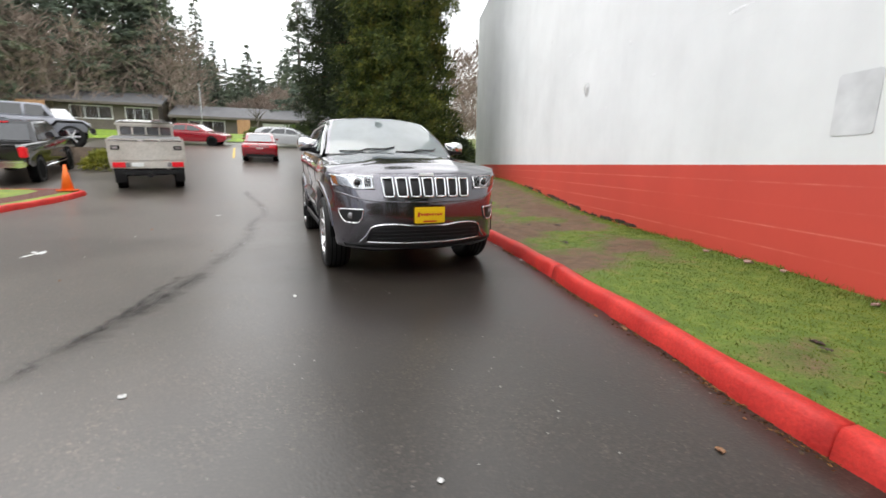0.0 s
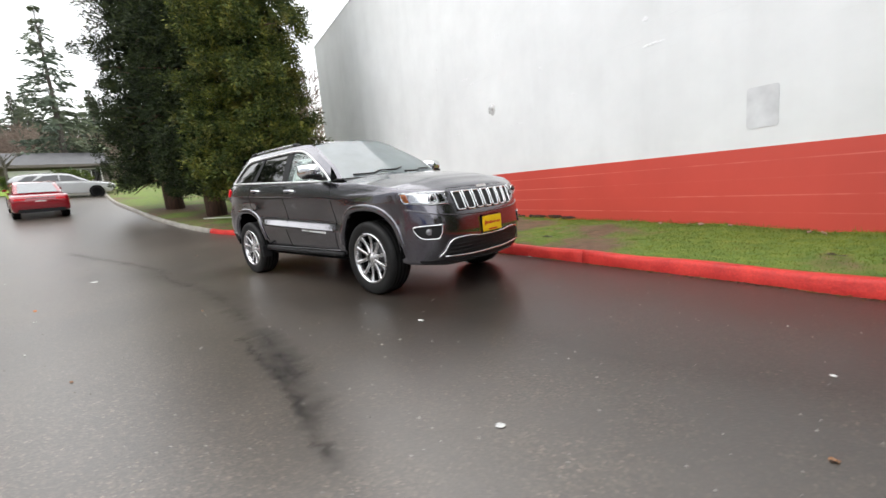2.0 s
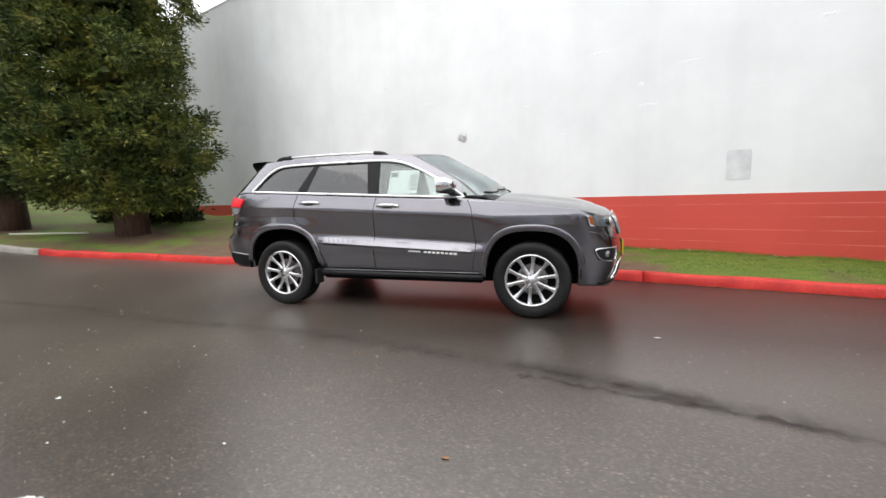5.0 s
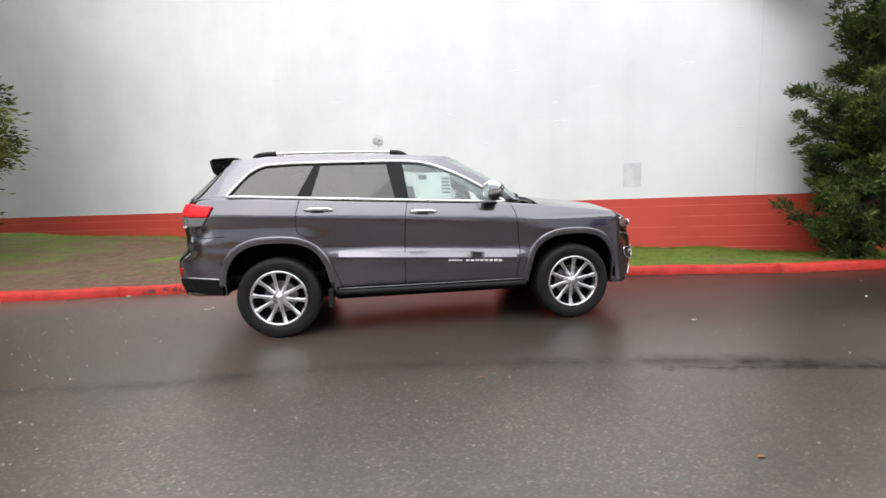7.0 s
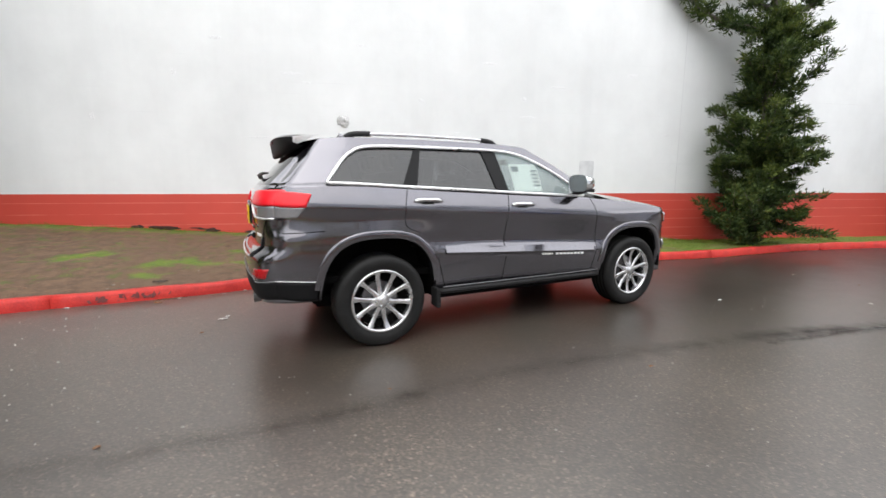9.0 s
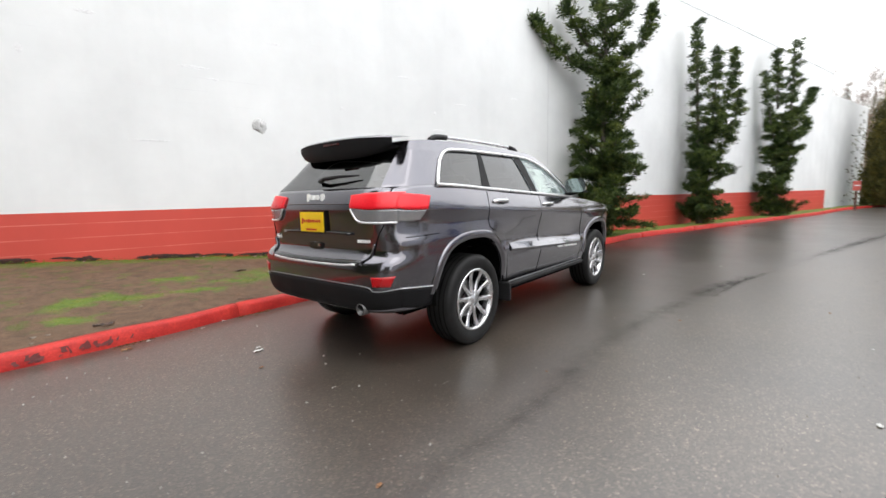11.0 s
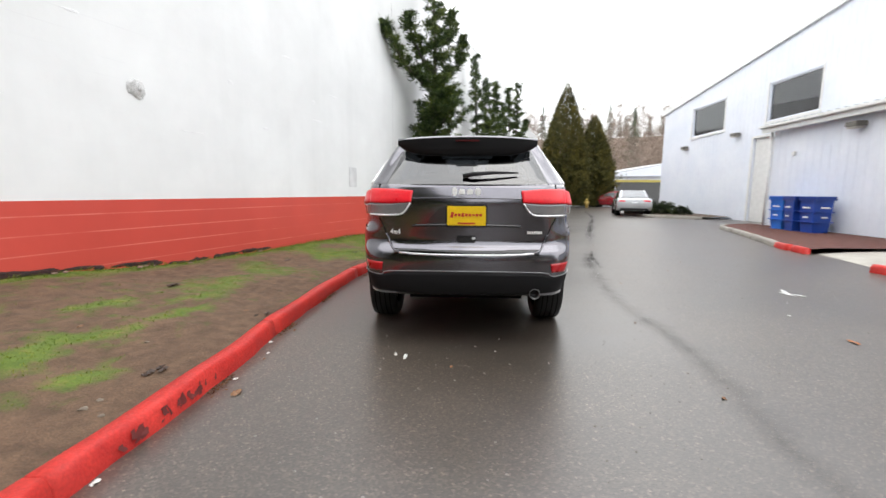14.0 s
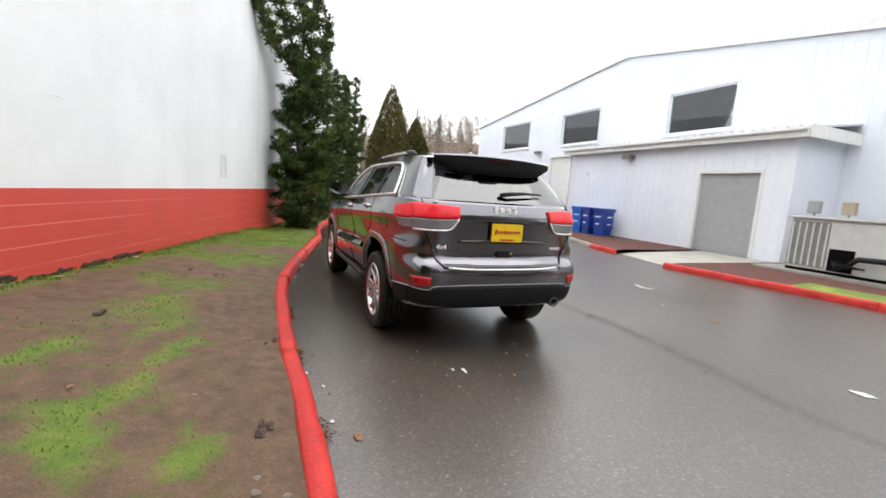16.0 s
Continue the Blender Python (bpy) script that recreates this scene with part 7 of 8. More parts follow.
rd = part("roller_door", boxm(ROLL[0], ROLL[1], YF - 0.16, YF - 0.12, -0.3, ROLL[3]), TRIM_WHITE, barn, "white slatted roller door")
for k in range(22):
    z = 0.05 + k * 0.17
    part("door_slat", boxm(ROLL[0], ROLL[1], YF - 0.12, YF - 0.10, z, z + 0.15, 0.006), TRIM_WHITE, rd)
part("door_trim", boxm(ROLL[1], ROLL[1] + 0.10, YF, YF + 0.03, -0.2, ROLL[3] + 0.1), TRIM_WHITE, barn)
part("door_trim", boxm(ROLL[0] - 0.10, ROLL[1], YF, YF + 0.03, ROLL[3], ROLL[3] + 0.1), TRIM_WHITE, barn)

# lean-to
YS = -10.95
annex = thing("lean_to", "pale blue metal lean-to with a white fascia and grey door", "building", kind="structure")
SDOOR = (2.2, 4.02, -0.3, 2.56)
part("front_wall", pierced(1.38, 10.3, lambda x: 3.5, [SDOOR], YS, 0.18), SIDING, annex)
for i in range(30):
    x = 1.5 + i * 0.305
    part("siding_rib", boxm(x - 0.02, x + 0.02, YS, YS + 0.009, (SDOOR[3] + 0.12 if SDOOR[0] - 0.15 < x < SDOOR[1] + 0.15 else -0.1), 3.45), SIDING, annex)
part("end_wall", boxm(1.38, 1.56, YF, YS - 0.18, -0.3, 3.5), SIDING, annex)
part("end_wall", boxm(10.12, 10.3, YF, YS - 0.18, -0.3, 3.5), SIDING, annex)
part("lean_to_roof", sheet([[(x, YS + 0.25, 3.64), (x, YF, 3.98)] for x in (1.1, 10.55)], 0.05, (0, 0, 1)), ROOF, annex, "shallow metal roof")
part("fascia", boxm(1.08, 10.57, YS + 0.25, YS + 0.31, 3.42, 3.70, 0.01), TRIM_WHITE, annex, "white fascia board")
part("gutter", boxm(1.06, 10.60, YS + 0.31, YS + 0.42, 3.58, 3.68, 0.02), TRIM_WHITE, annex, "white gutter")
part("fascia", boxm(1.04, 1.10, YF, YS + 0.25, 3.42, 3.75, 0.01), TRIM_WHITE, annex)
for i in range(32):
    x = 1.3 + i * 0.295
    part("roof_rib", boxm(x - 0.03, x + 0.03, YS + 0.18, YS + 0.30, 3.70, 3.735), ROOF, annex)
part("downpipe", tube([(10.36, YS + 0.08, 0.1), (10.36, YS + 0.08, 3.45)], 0.045, 8), TRIM_WHITE, annex, "white downpipe", True)
dr = part("door_1", boxm(SDOOR[0], SDOOR[1], YS - 0.14, YS - 0.09, -0.3, SDOOR[3]), DOOR_GREY, annex, "plain grey service door")
part("door_frame", boxm(SDOOR[1], SDOOR[1] + 0.09, YS, YS + 0.025, 0.1, SDOOR[3] + 0.09), TRIM_WHITE, dr)
part("door_frame", boxm(SDOOR[0] - 0.09, SDOOR[0], YS, YS + 0.025, 0.1, SDOOR[3] + 0.09), TRIM_WHITE, dr)
part("door_frame", boxm(SDOOR[0], SDOOR[1], YS, YS + 0.025, SDOOR[3], SDOOR[3] + 0.09), TRIM_WHITE, dr)


def wall_lamp(x, y, z):
    t = thing("wall_lamp", "grey weatherproof wall light", "lamp", "wall lights", pose(x, y, z))
    part("housing", boxm(-0.20, 0.20, 0, 0.30, -0.02, 0.12, 0.02), plain("bronze_grey_metal", (0.20, 0.19, 0.17), 0.5, 0.4), t)
    part("lens", boxm(-0.17, 0.17, 0.04, 0.27, -0.07, -0.02, 0.015), plain("frosted_lens", (0.55, 0.53, 0.48), 0.3), t)


wall_lamp(6.95, YS, 3.16)
wall_lamp(20.8, YF, 3.9)
wall_lamp(16.0, YF, 4.05)
ob = part("alarm_box", boxm(9.2, 9.34, YS, YS + 0.08, 2.55, 2.68, 0.02), TRIM_WHITE)
tagged(ob, "small white box on the siding", "alarm box")


BLUE_NAVY = plain("navy_plastic_bin", (0.012, 0.060, 0.34), 0.4)
BLUE_SKY = plain("bright_blue_plastic_bin", (0.020, 0.16, 0.62), 0.4)


def bin_drum(x, y, turn, BLUE=BLUE_NAVY):
    t = thing("blue_bin", "blue plastic recycling bin standing by the wall", "bin", "blue bins", pose(x, y, 0.13, 0, 0, turn))
    part("body", sheet([[(sx * w, sy * w, z) for sx, sy in ((-1, -0.8), (0.8, -1), (1, 0.8), (-0.8, 1))] for w, z in ((0.24, 0.0), (0.27, 0.3), (0.30, 0.95))], close=True), BLUE, t)
    part("rim", boxm(-0.33, 0.33, -0.33, 0.33, 0.95, 1.0, 0.02), BLUE, t)
    part("lid", boxm(-0.32, 0.32, -0.34, 0.34, 1.0, 1.07, 0.03), BLUE, t, "closed blue lid")
    part("base_plate", boxm(-0.23, 0.23, -0.23, 0.23, -0.01, 0.02), BLUE, t)
    for zz in (0.3, 0.6):
        part("hoop", boxm(-0.30, 0.30, -0.30, 0.30, zz, zz + 0.03, 0.01), BLUE, t)
    for w, zz in ((0.13, 0.72), (0.09, 0.44)):
        part("label_bar", boxm(-w, w, 0.300, 0.304, zz, zz + 0.045), PAPER, t, "white printed bar")
        part("label_bar", boxm(-0.304, -0.300, -w, w, zz, zz + 0.045), PAPER, t, "white printed bar")


bin_drum(8.05, -10.34, -6)
bin_drum(7.40, -10.36, 4)
bin_drum(8.75, -10.42, 9, BLUE_SKY)

# planting beds, apron and their kerbs
bed_line = tone([-9.35, -8.8, -7.5, -5.5, -2.1, -0.5, 1.42], [-6.85, -6.40, -6.46, -6.75, -7.05, -6.86, -6.62])
bed_line2 = tone([3.55, 4.6, 5.6, 8, 10.2, 11.2], [-7.18, -7.36, -7.72, -8.55, -9.25, -10.0])
bed = part("planting_bed", sheet([[(x, bed_line(x) - 0.1, lie(x) + 0.10), (x, bed_line(x) - 0.5, lie(x) + 0.13), (x, -13.0 if x < 1.3 else YS + 0.02, lie(x) + 0.14)] for x in np.linspace(-9.3, 1.40, 50)]), BARK_MULCH)
tagged(bed, "planting bed of red-brown bark mulch", "bed", kind="structure")
bed = part("planting_bed", sheet([[(x, bed_line2(x) - 0.1, 0.10), (x, bed_line2(x) - 0.5, 0.13), (x, YS + 0.02, 0.14)] for x in np.linspace(3.58, 11.1, 30)]), BARK_MULCH)
tagged(bed, "strip of red-brown bark mulch below the lean-to", "bed", kind="structure")
turf = part("turf_edge", sheet([[(x, bed_line(x) - 0.13, lie(x) + 0.12), (x, bed_line(x) - 1.2 - 0.4 * math.sin(x) - 2.2 * min(1, max(0, (-3.5 - x) / 2)), lie(x) + 0.155)] for x in np.linspace(-9.28, -0.9, 40)]), leaf_mat("plain_turf", (0.10, 0.16, 0.02), (0.15, 0.21, 0.03), (0.2, 0.24, 0.05), 2.0))
tagged(turf, "strip of short yellow-green turf behind the red kerb", "turf", kind="structure")
apron = part("apron", sheet([[(x, -6.95 - 0.25 * (x - 1.4), 0.006), (x, -8.2, 0.05), (x, YS + 0.02, 0.12)] for x in np.linspace(1.42, 3.6, 8)]), surface("pale_concrete_apron", (0.34, 0.32, 0.28), (0.46, 0.44, 0.39), 2, 50, (0.5, 0.7), 0, 0.3, 0.01))
tagged(apron, "pale wet concrete apron before the service door", "apron", kind="structure")
kerb2 = thing("kerb", "red-painted kerb along the mulch bed", "kerb", kind="structure")
for a, b in ((-9.35, -7.6), (-7.6, -5.2), (-5.2, -2.2), (-2.2, 1.42)):
    part("kerb_length", kerb_length(a, b, -1, bed_line), KERB_RED, kerb2, "", True)
part("kerb_length", boxm(-0.07, 0.07, -6.2, 0.0, -0.2, 0.13, 0.02, Matrix.Translation((-9.33, -6.86, lie(-9.33))) @ Matrix.Rotation(radians(-8), 4, "Z")), KERB_RED, kerb2, "", True)
for a, b, mt in ((3.55, 4.0, KERB_RED), (4.15, 4.75, KERB_RED), (4.75, 6.6, CONCRETE), (6.6, 8.6, CONCRETE), (8.6, 11.2, CONCRETE)):
    part("kerb_length", kerb_length(a, b, -1, bed_line2), mt, kerb2, "" if mt is KERB_RED else "bare grey concrete kerb length", True)

# air conditioning unit
ac = thing("air_conditioning_unit", "pale grey packaged air conditioner on a slab with a black pipe", "air conditioner", "", pose(0.48, -9.50, 0.12) @ Matrix.Diagonal((1.2, 1.2, 1.28, 1)))
AC_GREY = plain("pale_grey_enamel", (0.60, 0.61, 0.59), 0.5)
COIL = surface("grey_coil_fins", (0.20, 0.21, 0.20), (0.30, 0.31, 0.29), 6, 60, (0.5, 0.7), 0.3, 0.0)
part("coil_face", boxm(-0.64, -0.01, 0.0, 0.006, 0.14, 0.94), COIL, ac, "grey finned coil")
part("slab", boxm(-3.9, 0.45, -1.45, 0.30, -0.10, 0.05, 0.01), CONCRETE, ac, "concrete slab")
part("cabinet", boxm(-3.5, -0.0, -1.15, -0.0, 0.10, 0.98, 0.02), AC_GREY, ac)
part("top_cover", boxm(-3.55, 0.05, -1.2, 0.05, 0.98, 1.03, 0.015), AC_GREY, ac)
part("base_rail", boxm(-3.5, 0.0, -1.1, -0.03, 0.05, 0.11), DARK, ac)
for k in range(6):
    part("coil_fin", boxm(-0.62 + k * 0.112, -0.59 + k * 0.112, 0.0, 0.02, 0.16, 0.92), AC_GREY, ac)
for k in range(22):
    part("coil_fin", boxm(0.0, 0.02, -1.1 + k * 0.048, -1.08 + k * 0.048, 0.16, 0.92), AC_GREY, ac)
part("access_panel", boxm(-1.05, -0.68, 0.0, 0.012, 0.12, 0.50), DARK, ac, "dark open access panel")
for a in (-1.45, -2.1, -2.8):
    part("cover_panel", boxm(a - 0.25, a + 0.25, 0.0, 0.012, 0.2, 0.9, 0.004), AC_GREY, ac)
part("drain_pipe", tube([(-1.0, 0.06, 0.25), (-1.15, 0.12, 0.38), (-1.6, 0.14, 0.40), (-3.5, 0.14, 0.42)], 0.045, 8), PLASTIC, ac, "black insulated pipe", True)
for k in range(5):
    part("hose", tube([(-0.75 - 0.05 * k, 0.04, 0.3), (-0.85, 0.10 + 0.02 * k, 0.15 + 0.03 * k), (-1.0 - 0.06 * k, 0.05, 0.22)], 0.012, 6), PLASTIC, ac, "", True)
for k, x in enumerate((0.75, 0.05)):
    t = thing("meter_box", "grey electric meter box on a conduit", "meter", "meter boxes", pose(x, -10.93, 1.52))
    part("box", boxm(-0.13, 0.13, 0, 0.14, 0, 0.30, 0.015), plain("meter_grey", (0.35, 0.36, 0.36) if k == 0 else (0.40, 0.33, 0.24), 0.5, 0.3), t)
    part("conduit", tube([(0, 0.06, -1.37), (0, 0.06, 0.0)], 0.03, 8), AC_GREY, t, "", True)
rack = thing("pallet_rack", "dark steel rack standing by the metal building", "rack", "", pose(-1.6, -12.0, 0.14))
for x in (-1.2, 1.2):
    for y in (-0.4, 0.4):
        part("post", boxm(x - 0.03, x + 0.03, y - 0.03, y + 0.03, 0, 1.45), DARK, rack)
for z in (0.7, 1.38):
    part("shelf", boxm(-1.25, 1.25, -0.45, 0.45, z, z + 0.06), DARK, rack)

# far end of the drive
def box_building(name, label, x0, x1, y0, y1, z0, h, ridge, mat_w, mat_r, along="x"):
    t = thing(name, label, "building", "", None, "structure")
    part("wall", boxm(x0, x1, y0, y1, z0 - 0.5, z0 + h), mat_w, t)
    if along == "x":
        rows = [[(x, y0 - 0.4, z0 + h - 0.05), (x, (y0 + y1) / 2, z0 + h + ridge), (x, y1 + 0.4, z0 + h - 0.05)] for x in (x0 - 0.4, x1 + 0.4)]
    else:
        rows = [[(x0 - 0.4, y, z0 + h - 0.05), ((x0 + x1) / 2, y, z0 + h + ridge), (x1 + 0.4, y, z0 + h - 0.05)] for y in (y0 - 0.4, y1 + 0.4)]
    bm = sheet(rows, 0.12, (0, 0, 1))
    part("roof", bm, mat_r, t)
    bm = bmesh.new()
    for r in rows:
        bm.faces.new([bm.verts.new((p[0], p[1], p[2])) for p in r])
    part("gable", bm, mat_w, t)
    return t


far_house = box_building("workshop", "small pale workshop with a low gable and an open bay", 44, 58, -31, -15.5, -0.2, 3.4, 1.5, SIDING, ROOF, "x")
# solid dark panel on the wall paints the shade inside an open bay
part("bay_door", boxm(43.9, 44.0, -22, -17.0, -0.2, 2.5), plain("painted_bay_shade", (0.10, 0.10, 0.10), 0.7), far_house, "dark panel painted as the shade of an open bay")
part("bay_lintel", boxm(43.85, 44.0, -22.2, -16.8, 2.5, 2.75), plain("yellow_lintel", (0.55, 0.45, 0.12), 0.6), far_house, "yellowish lintel")
sg = thing("sign_post", "small red notice on a wooden post by the bend", "sign", "", pose(27.0, -5.75, 0.05))
part("post", boxm(-0.05, 0.05, -0.05, 0.05, 0, 1.5), BARK, sg)
part("board", boxm(-0.07, -0.05, -0.16, 0.16, 1.05, 1.55, 0.01), plain("red_sign_face", (0.52, 0.10, 0.08), 0.5), sg)
part("notice_bar", boxm(-0.075, -0.07, -0.11, 0.11, 1.28, 1.34), PAPER, sg)
hy = thing("fire_hydrant", "yellow fire hydrant at the bend of the drive", "hydrant", "", pose(31.0, -10.2, 0))
HYD = plain("yellow_hydrant_paint", (0.34, 0.23, 0.05), 0.6)
part("barrel", cyl(bmesh.new(), (0, 0, 0), (0, 0, 0.6), 0.13, 0.12), HYD, hy, "", True)
part("bonnet", cyl(bmesh.new(), (0, 0, 0.6), (0, 0, 0.78), 0.14, 0.05), HYD, hy, "", True)
part("nozzle", cyl(bmesh.new(), (0, -0.2, 0.45), (0, 0.2, 0.45), 0.06), HYD, hy, "", True)
kerb3 = thing("kerb", "grey concrete kerb of the corner planter", "kerb", kind="structure")
corner_line = tone([15.8, 17.3, 19, 21, 26], [-11.6, -10.0, -9.7, -9.9, -11.5])
for a, b in ((15.8, 17.3), (17.3, 19), (19, 21), (21, 23.5), (23.5, 26)):
    part("kerb_length", kerb_length(a, b, -1, corner_line), CONCRETE, kerb3, "", True)
bed = part("planting_bed", sheet([[(x, corner_line(x) - 0.1, 0.11), (x, -13.05, 0.14)] for x in np.linspace(15.9, 25.9, 20)]), SOIL)
tagged(bed, "bare soil planter at the building corner", "bed", kind="structure")
for i, (x, y, r, h) in enumerate([(19.0, -11.0, 0.5, 0.45), (19.8, -11.6, 0.6, 0.6), (18.2, -11.8, 0.45, 0.4), (21.2, -11.2, 0.5, 0.8)]):
    shrub("planter_shrub", "low dark straggly shrub in the corner planter", x, y, 0.12, r, h, FOL_B, 1200)



# ---- other parked vehicles ----
def loft_y(profile, half, round_in=0.06, lean=0.0):
    """A body from a closed side outline (x, z), run across the width with eased edges; lean draws the sides in upwards."""
    P = np.array(profile, float)
    a = np.roll(P, 1, 0) - P
    b = np.roll(P, -1, 0) - P
    area = np.sum(P[:, 0] * np.roll(P[:, 1], -1) - np.roll(P[:, 0], -1) * P[:, 1])
    tang = unit(b / np.maximum(np.linalg.norm(b, axis=1, keepdims=True), 1e-6) - a / np.maximum(np.linalg.norm(a, axis=1, keepdims=True), 1e-6))
    inward = np.stack([-tang[:, 1], tang[:, 0]], 1) * (1 if area > 0 else -1)
    z0 = P[:, 1].min()
    rows = []
    for q, k in ((-1.0, 1.0), (-0.985, 0.42), (-0.94, 0.08), (-0.8, 0.0), (0.0, 0.0), (0.8, 0.0), (0.94, 0.08), (0.985, 0.42), (1.0, 1.0)):
        Q = P + inward * round_in * k
        rows.append([(Q[i, 0], (half - lean * (Q[i, 1] - z0)) * q, Q[i, 1]) for i in range(len(P))])
    bm = sheet(rows, close=True)
    bm.verts.ensure_lookup_table()
    n = len(P)
    bm.faces.new([bm.verts[i] for i in range(n)])
    bm.faces.new([bm.verts[(len(rows) - 1) * n + i] for i in range(n)][::-1])
    return bm


def eased(name, bm, material, parent, label=""):
    ob = part(name, bm, material, parent, label, True)
    ob.data.set_sharp_from_angle(angle=radians(38))
    return ob


def plain_wheel(parent, x, y, r, w, alloy, rim=0.62):
    wh = new("wheel")
    wh.parent = parent
    s = 1 if y > 0 else -1
    wh.matrix_basis = Matrix.Translation((x, y, r)) @ Matrix.Rotation(math.pi if s > 0 else 0, 4, "Z")
    part("tyre", lathe([(r * rim, -w * 0.8), (r * 0.9, -w), (r, -w * 0.7), (r, w * 0.7), (r * 0.9, w), (r * rim, w * 0.8)], 28), RUBBER, wh, "", True)
    rm = part("rim", lathe([(r * rim, -w * 0.85), (r * rim * 0.9, -w * 0.9), (r * rim * 0.85, -w * 0.4), (0.04, -w * 0.3)], 28), DARK, wh, "", True)
    bm = bmesh.new()
    for k in range(6):
        a = k * math.pi / 3
        box(bm, 0.0, r * rim, -w * 0.9, -w * 0.7, -0.035, 0.035, 0, Matrix.Rotation(-a, 4, "Y"))
    part("spokes", bm, alloy, rm)


def vehicle(name, label, m, paint, body, cabin, half, wheels, r, glass_side, group="parked vehicles", cab_half=None, arches=True, lean=0.22, panes=None):
    t = thing(name, label, "car", group, m)
    eased("body", loft_y(body, half, 0.07), paint, t)
    ch = cab_half or half - 0.12
    eased("cabin", loft_y(cabin, ch, 0.05, lean), paint, t)
    z0 = min(z for _, z in cabin)
    for gx in glass_side:
        for s in (-1, 1):
            bm = bmesh.new()
            f = bm.faces.new([bm.verts.new((x, s * (ch - lean * (z - z0) - 0.004), z)) for x, z in gx])
            e = bmesh.ops.extrude_face_region(bm, geom=[f])
            bmesh.ops.translate(bm, vec=(0, s * 0.012, 0), verts=[v for v in e["geom"] if isinstance(v, bmesh.types.BMVert)])
            part("side_window", bm, panes or CAR_PANE, t)
    for wx in wheels:
        for s in (-1, 1):
            # dark disc laid proud of the body paints the shaded wheel opening
            if arches:
                part("wheel_housing", cyl(bmesh.new(), (wx, s * (half - 0.25), r), (wx, s * (half + 0.004), r), r * 1.18, r * 1.18, 28), DARK, t)
            plain_wheel(t, wx, s * (half - 0.10), r, 0.115, ALLOY)
    return t


def end_panel(t, name, x, y0, y1, z0, z1, material, label="", thick=0.02, bev=0.006):
    return part(name, boxm(min(x, x + thick), max(x, x + thick), y0, y1, z0, z1, bev), material, t, label)


def slope_pane(t, name, x0, z0, x1, z1, y0, y1, material, lift=0.012):
    """A pane on a sloping screen from its foot (x0, z0) to its head (x1, z1)."""
    d = Vector((x1 - x0, 0, z1 - z0)).normalized()
    n = Vector((-d.z, 0, d.x))
    n = n if n.z > 0 or (abs(n.z) < 0.3 and n.x * x0 > 0) else -n
    part(name, sheet([[(x0 + n.x * lift, s * y0, z0 + n.z * lift), (x1 + n.x * lift, s * y1, z1 + n.z * lift)] for s in (-1, -0.5, 0, 0.5, 1)]), material, t)


CAR_PANE = plain("dark_car_pane", (0.035, 0.038, 0.042), 0.06, 0.0, 1.0)
# paler copy of the pane, with sky reflection put into its colour
PALE_PANE = plain("sky_bright_car_pane", (0.16, 0.17, 0.18), 0.05, 0.5, 1.0)


# saloon outline, nose towards +x
def saloon(name, label, m, paint, group="parked vehicles", estate=False):
    body = catmull([(2.30, 0.42), (2.37, 0.60), (2.24, 0.77), (1.6, 0.87), (0.95, 0.93), (-0.3, 0.97), (-1.6, 1.00), (-2.22, 0.97), (-2.38, 0.78), (-2.33, 0.42), (-1.9, 0.27), (0, 0.25), (1.9, 0.26)], 3, True)
    back = [(-1.55, 1.43), (-2.15, 1.30), (-2.30, 0.98)] if estate else [(-0.95, 1.40), (-1.40, 1.22), (-1.80, 0.98)]
    cabin = catmull([(1.10, 0.92), (0.72, 1.16), (0.32, 1.36), (-0.25, 1.44)] + back + [(-0.5, 0.92)], 3, True)
    glazing = [[(0.80, 1.00), (0.32, 1.29), (-0.18, 1.36), (-0.18, 1.00)], [(-0.25, 1.00), (-0.25, 1.36), (-0.90, 1.33), (-1.38, 1.03)]]
    if estate:
        glazing.append([(-1.42, 1.04), (-1.10, 1.35), (-1.60, 1.33), (-2.0, 1.06)])
    t = vehicle(name, label, m, paint, body, cabin, 0.90, (1.42, -1.38), 0.32, glazing, group, 0.80)
    if estate:
        slope_pane(t, "rear_window", -2.30, 1.02, -2.14, 1.28, 0.60, 0.56, PALE_PANE, 0.02)
    else:
        slope_pane(t, "rear_window", -1.76, 1.02, -1.02, 1.375, 0.62, 0.55, PALE_PANE, 0.055)
    slope_pane(t, "windscreen", 1.02, 0.985, 0.38, 1.335, 0.66, 0.57, PALE_PANE, 0.045)
    for s in (-1, 1):
        end_panel(t, "tail_light", -2.345, min(s * 0.46, s * 0.80), max(s * 0.46, s * 0.80), 0.72, 0.88, LAMP_RED, "red tail light", -0.03, 0.012)
        end_panel(t, "headlight", 2.25, min(s * 0.50, s * 0.80), max(s * 0.50, s * 0.80), 0.60, 0.74, LAMP_CLEAR, "clear headlight", 0.09, 0.02)
        part("door_mirror", boxm(0.72, 0.86, s * 0.92 - 0.09, s * 0.92 + 0.09, 0.98, 1.08, 0.03), paint, t)
        for hx in (0.05, -0.95):
            part("door_handle", boxm(hx - 0.08, hx + 0.08, s * 0.895 - 0.012, s * 0.895 + 0.012, 0.83, 0.855, 0.005), paint, t)
    end_panel(t, "number_plate", -2.365, -0.17, 0.17, 0.66, 0.78, PAPER, "white plate", -0.02)
    end_panel(t, "lower_bumper", -2.30, -0.72, 0.72, 0.30, 0.44, PLASTIC, "", -0.05)
    end_panel(t, "boot_trim", -2.37, -0.45, 0.45, 0.885, 0.905, CHROME, "", -0.012)
    return t


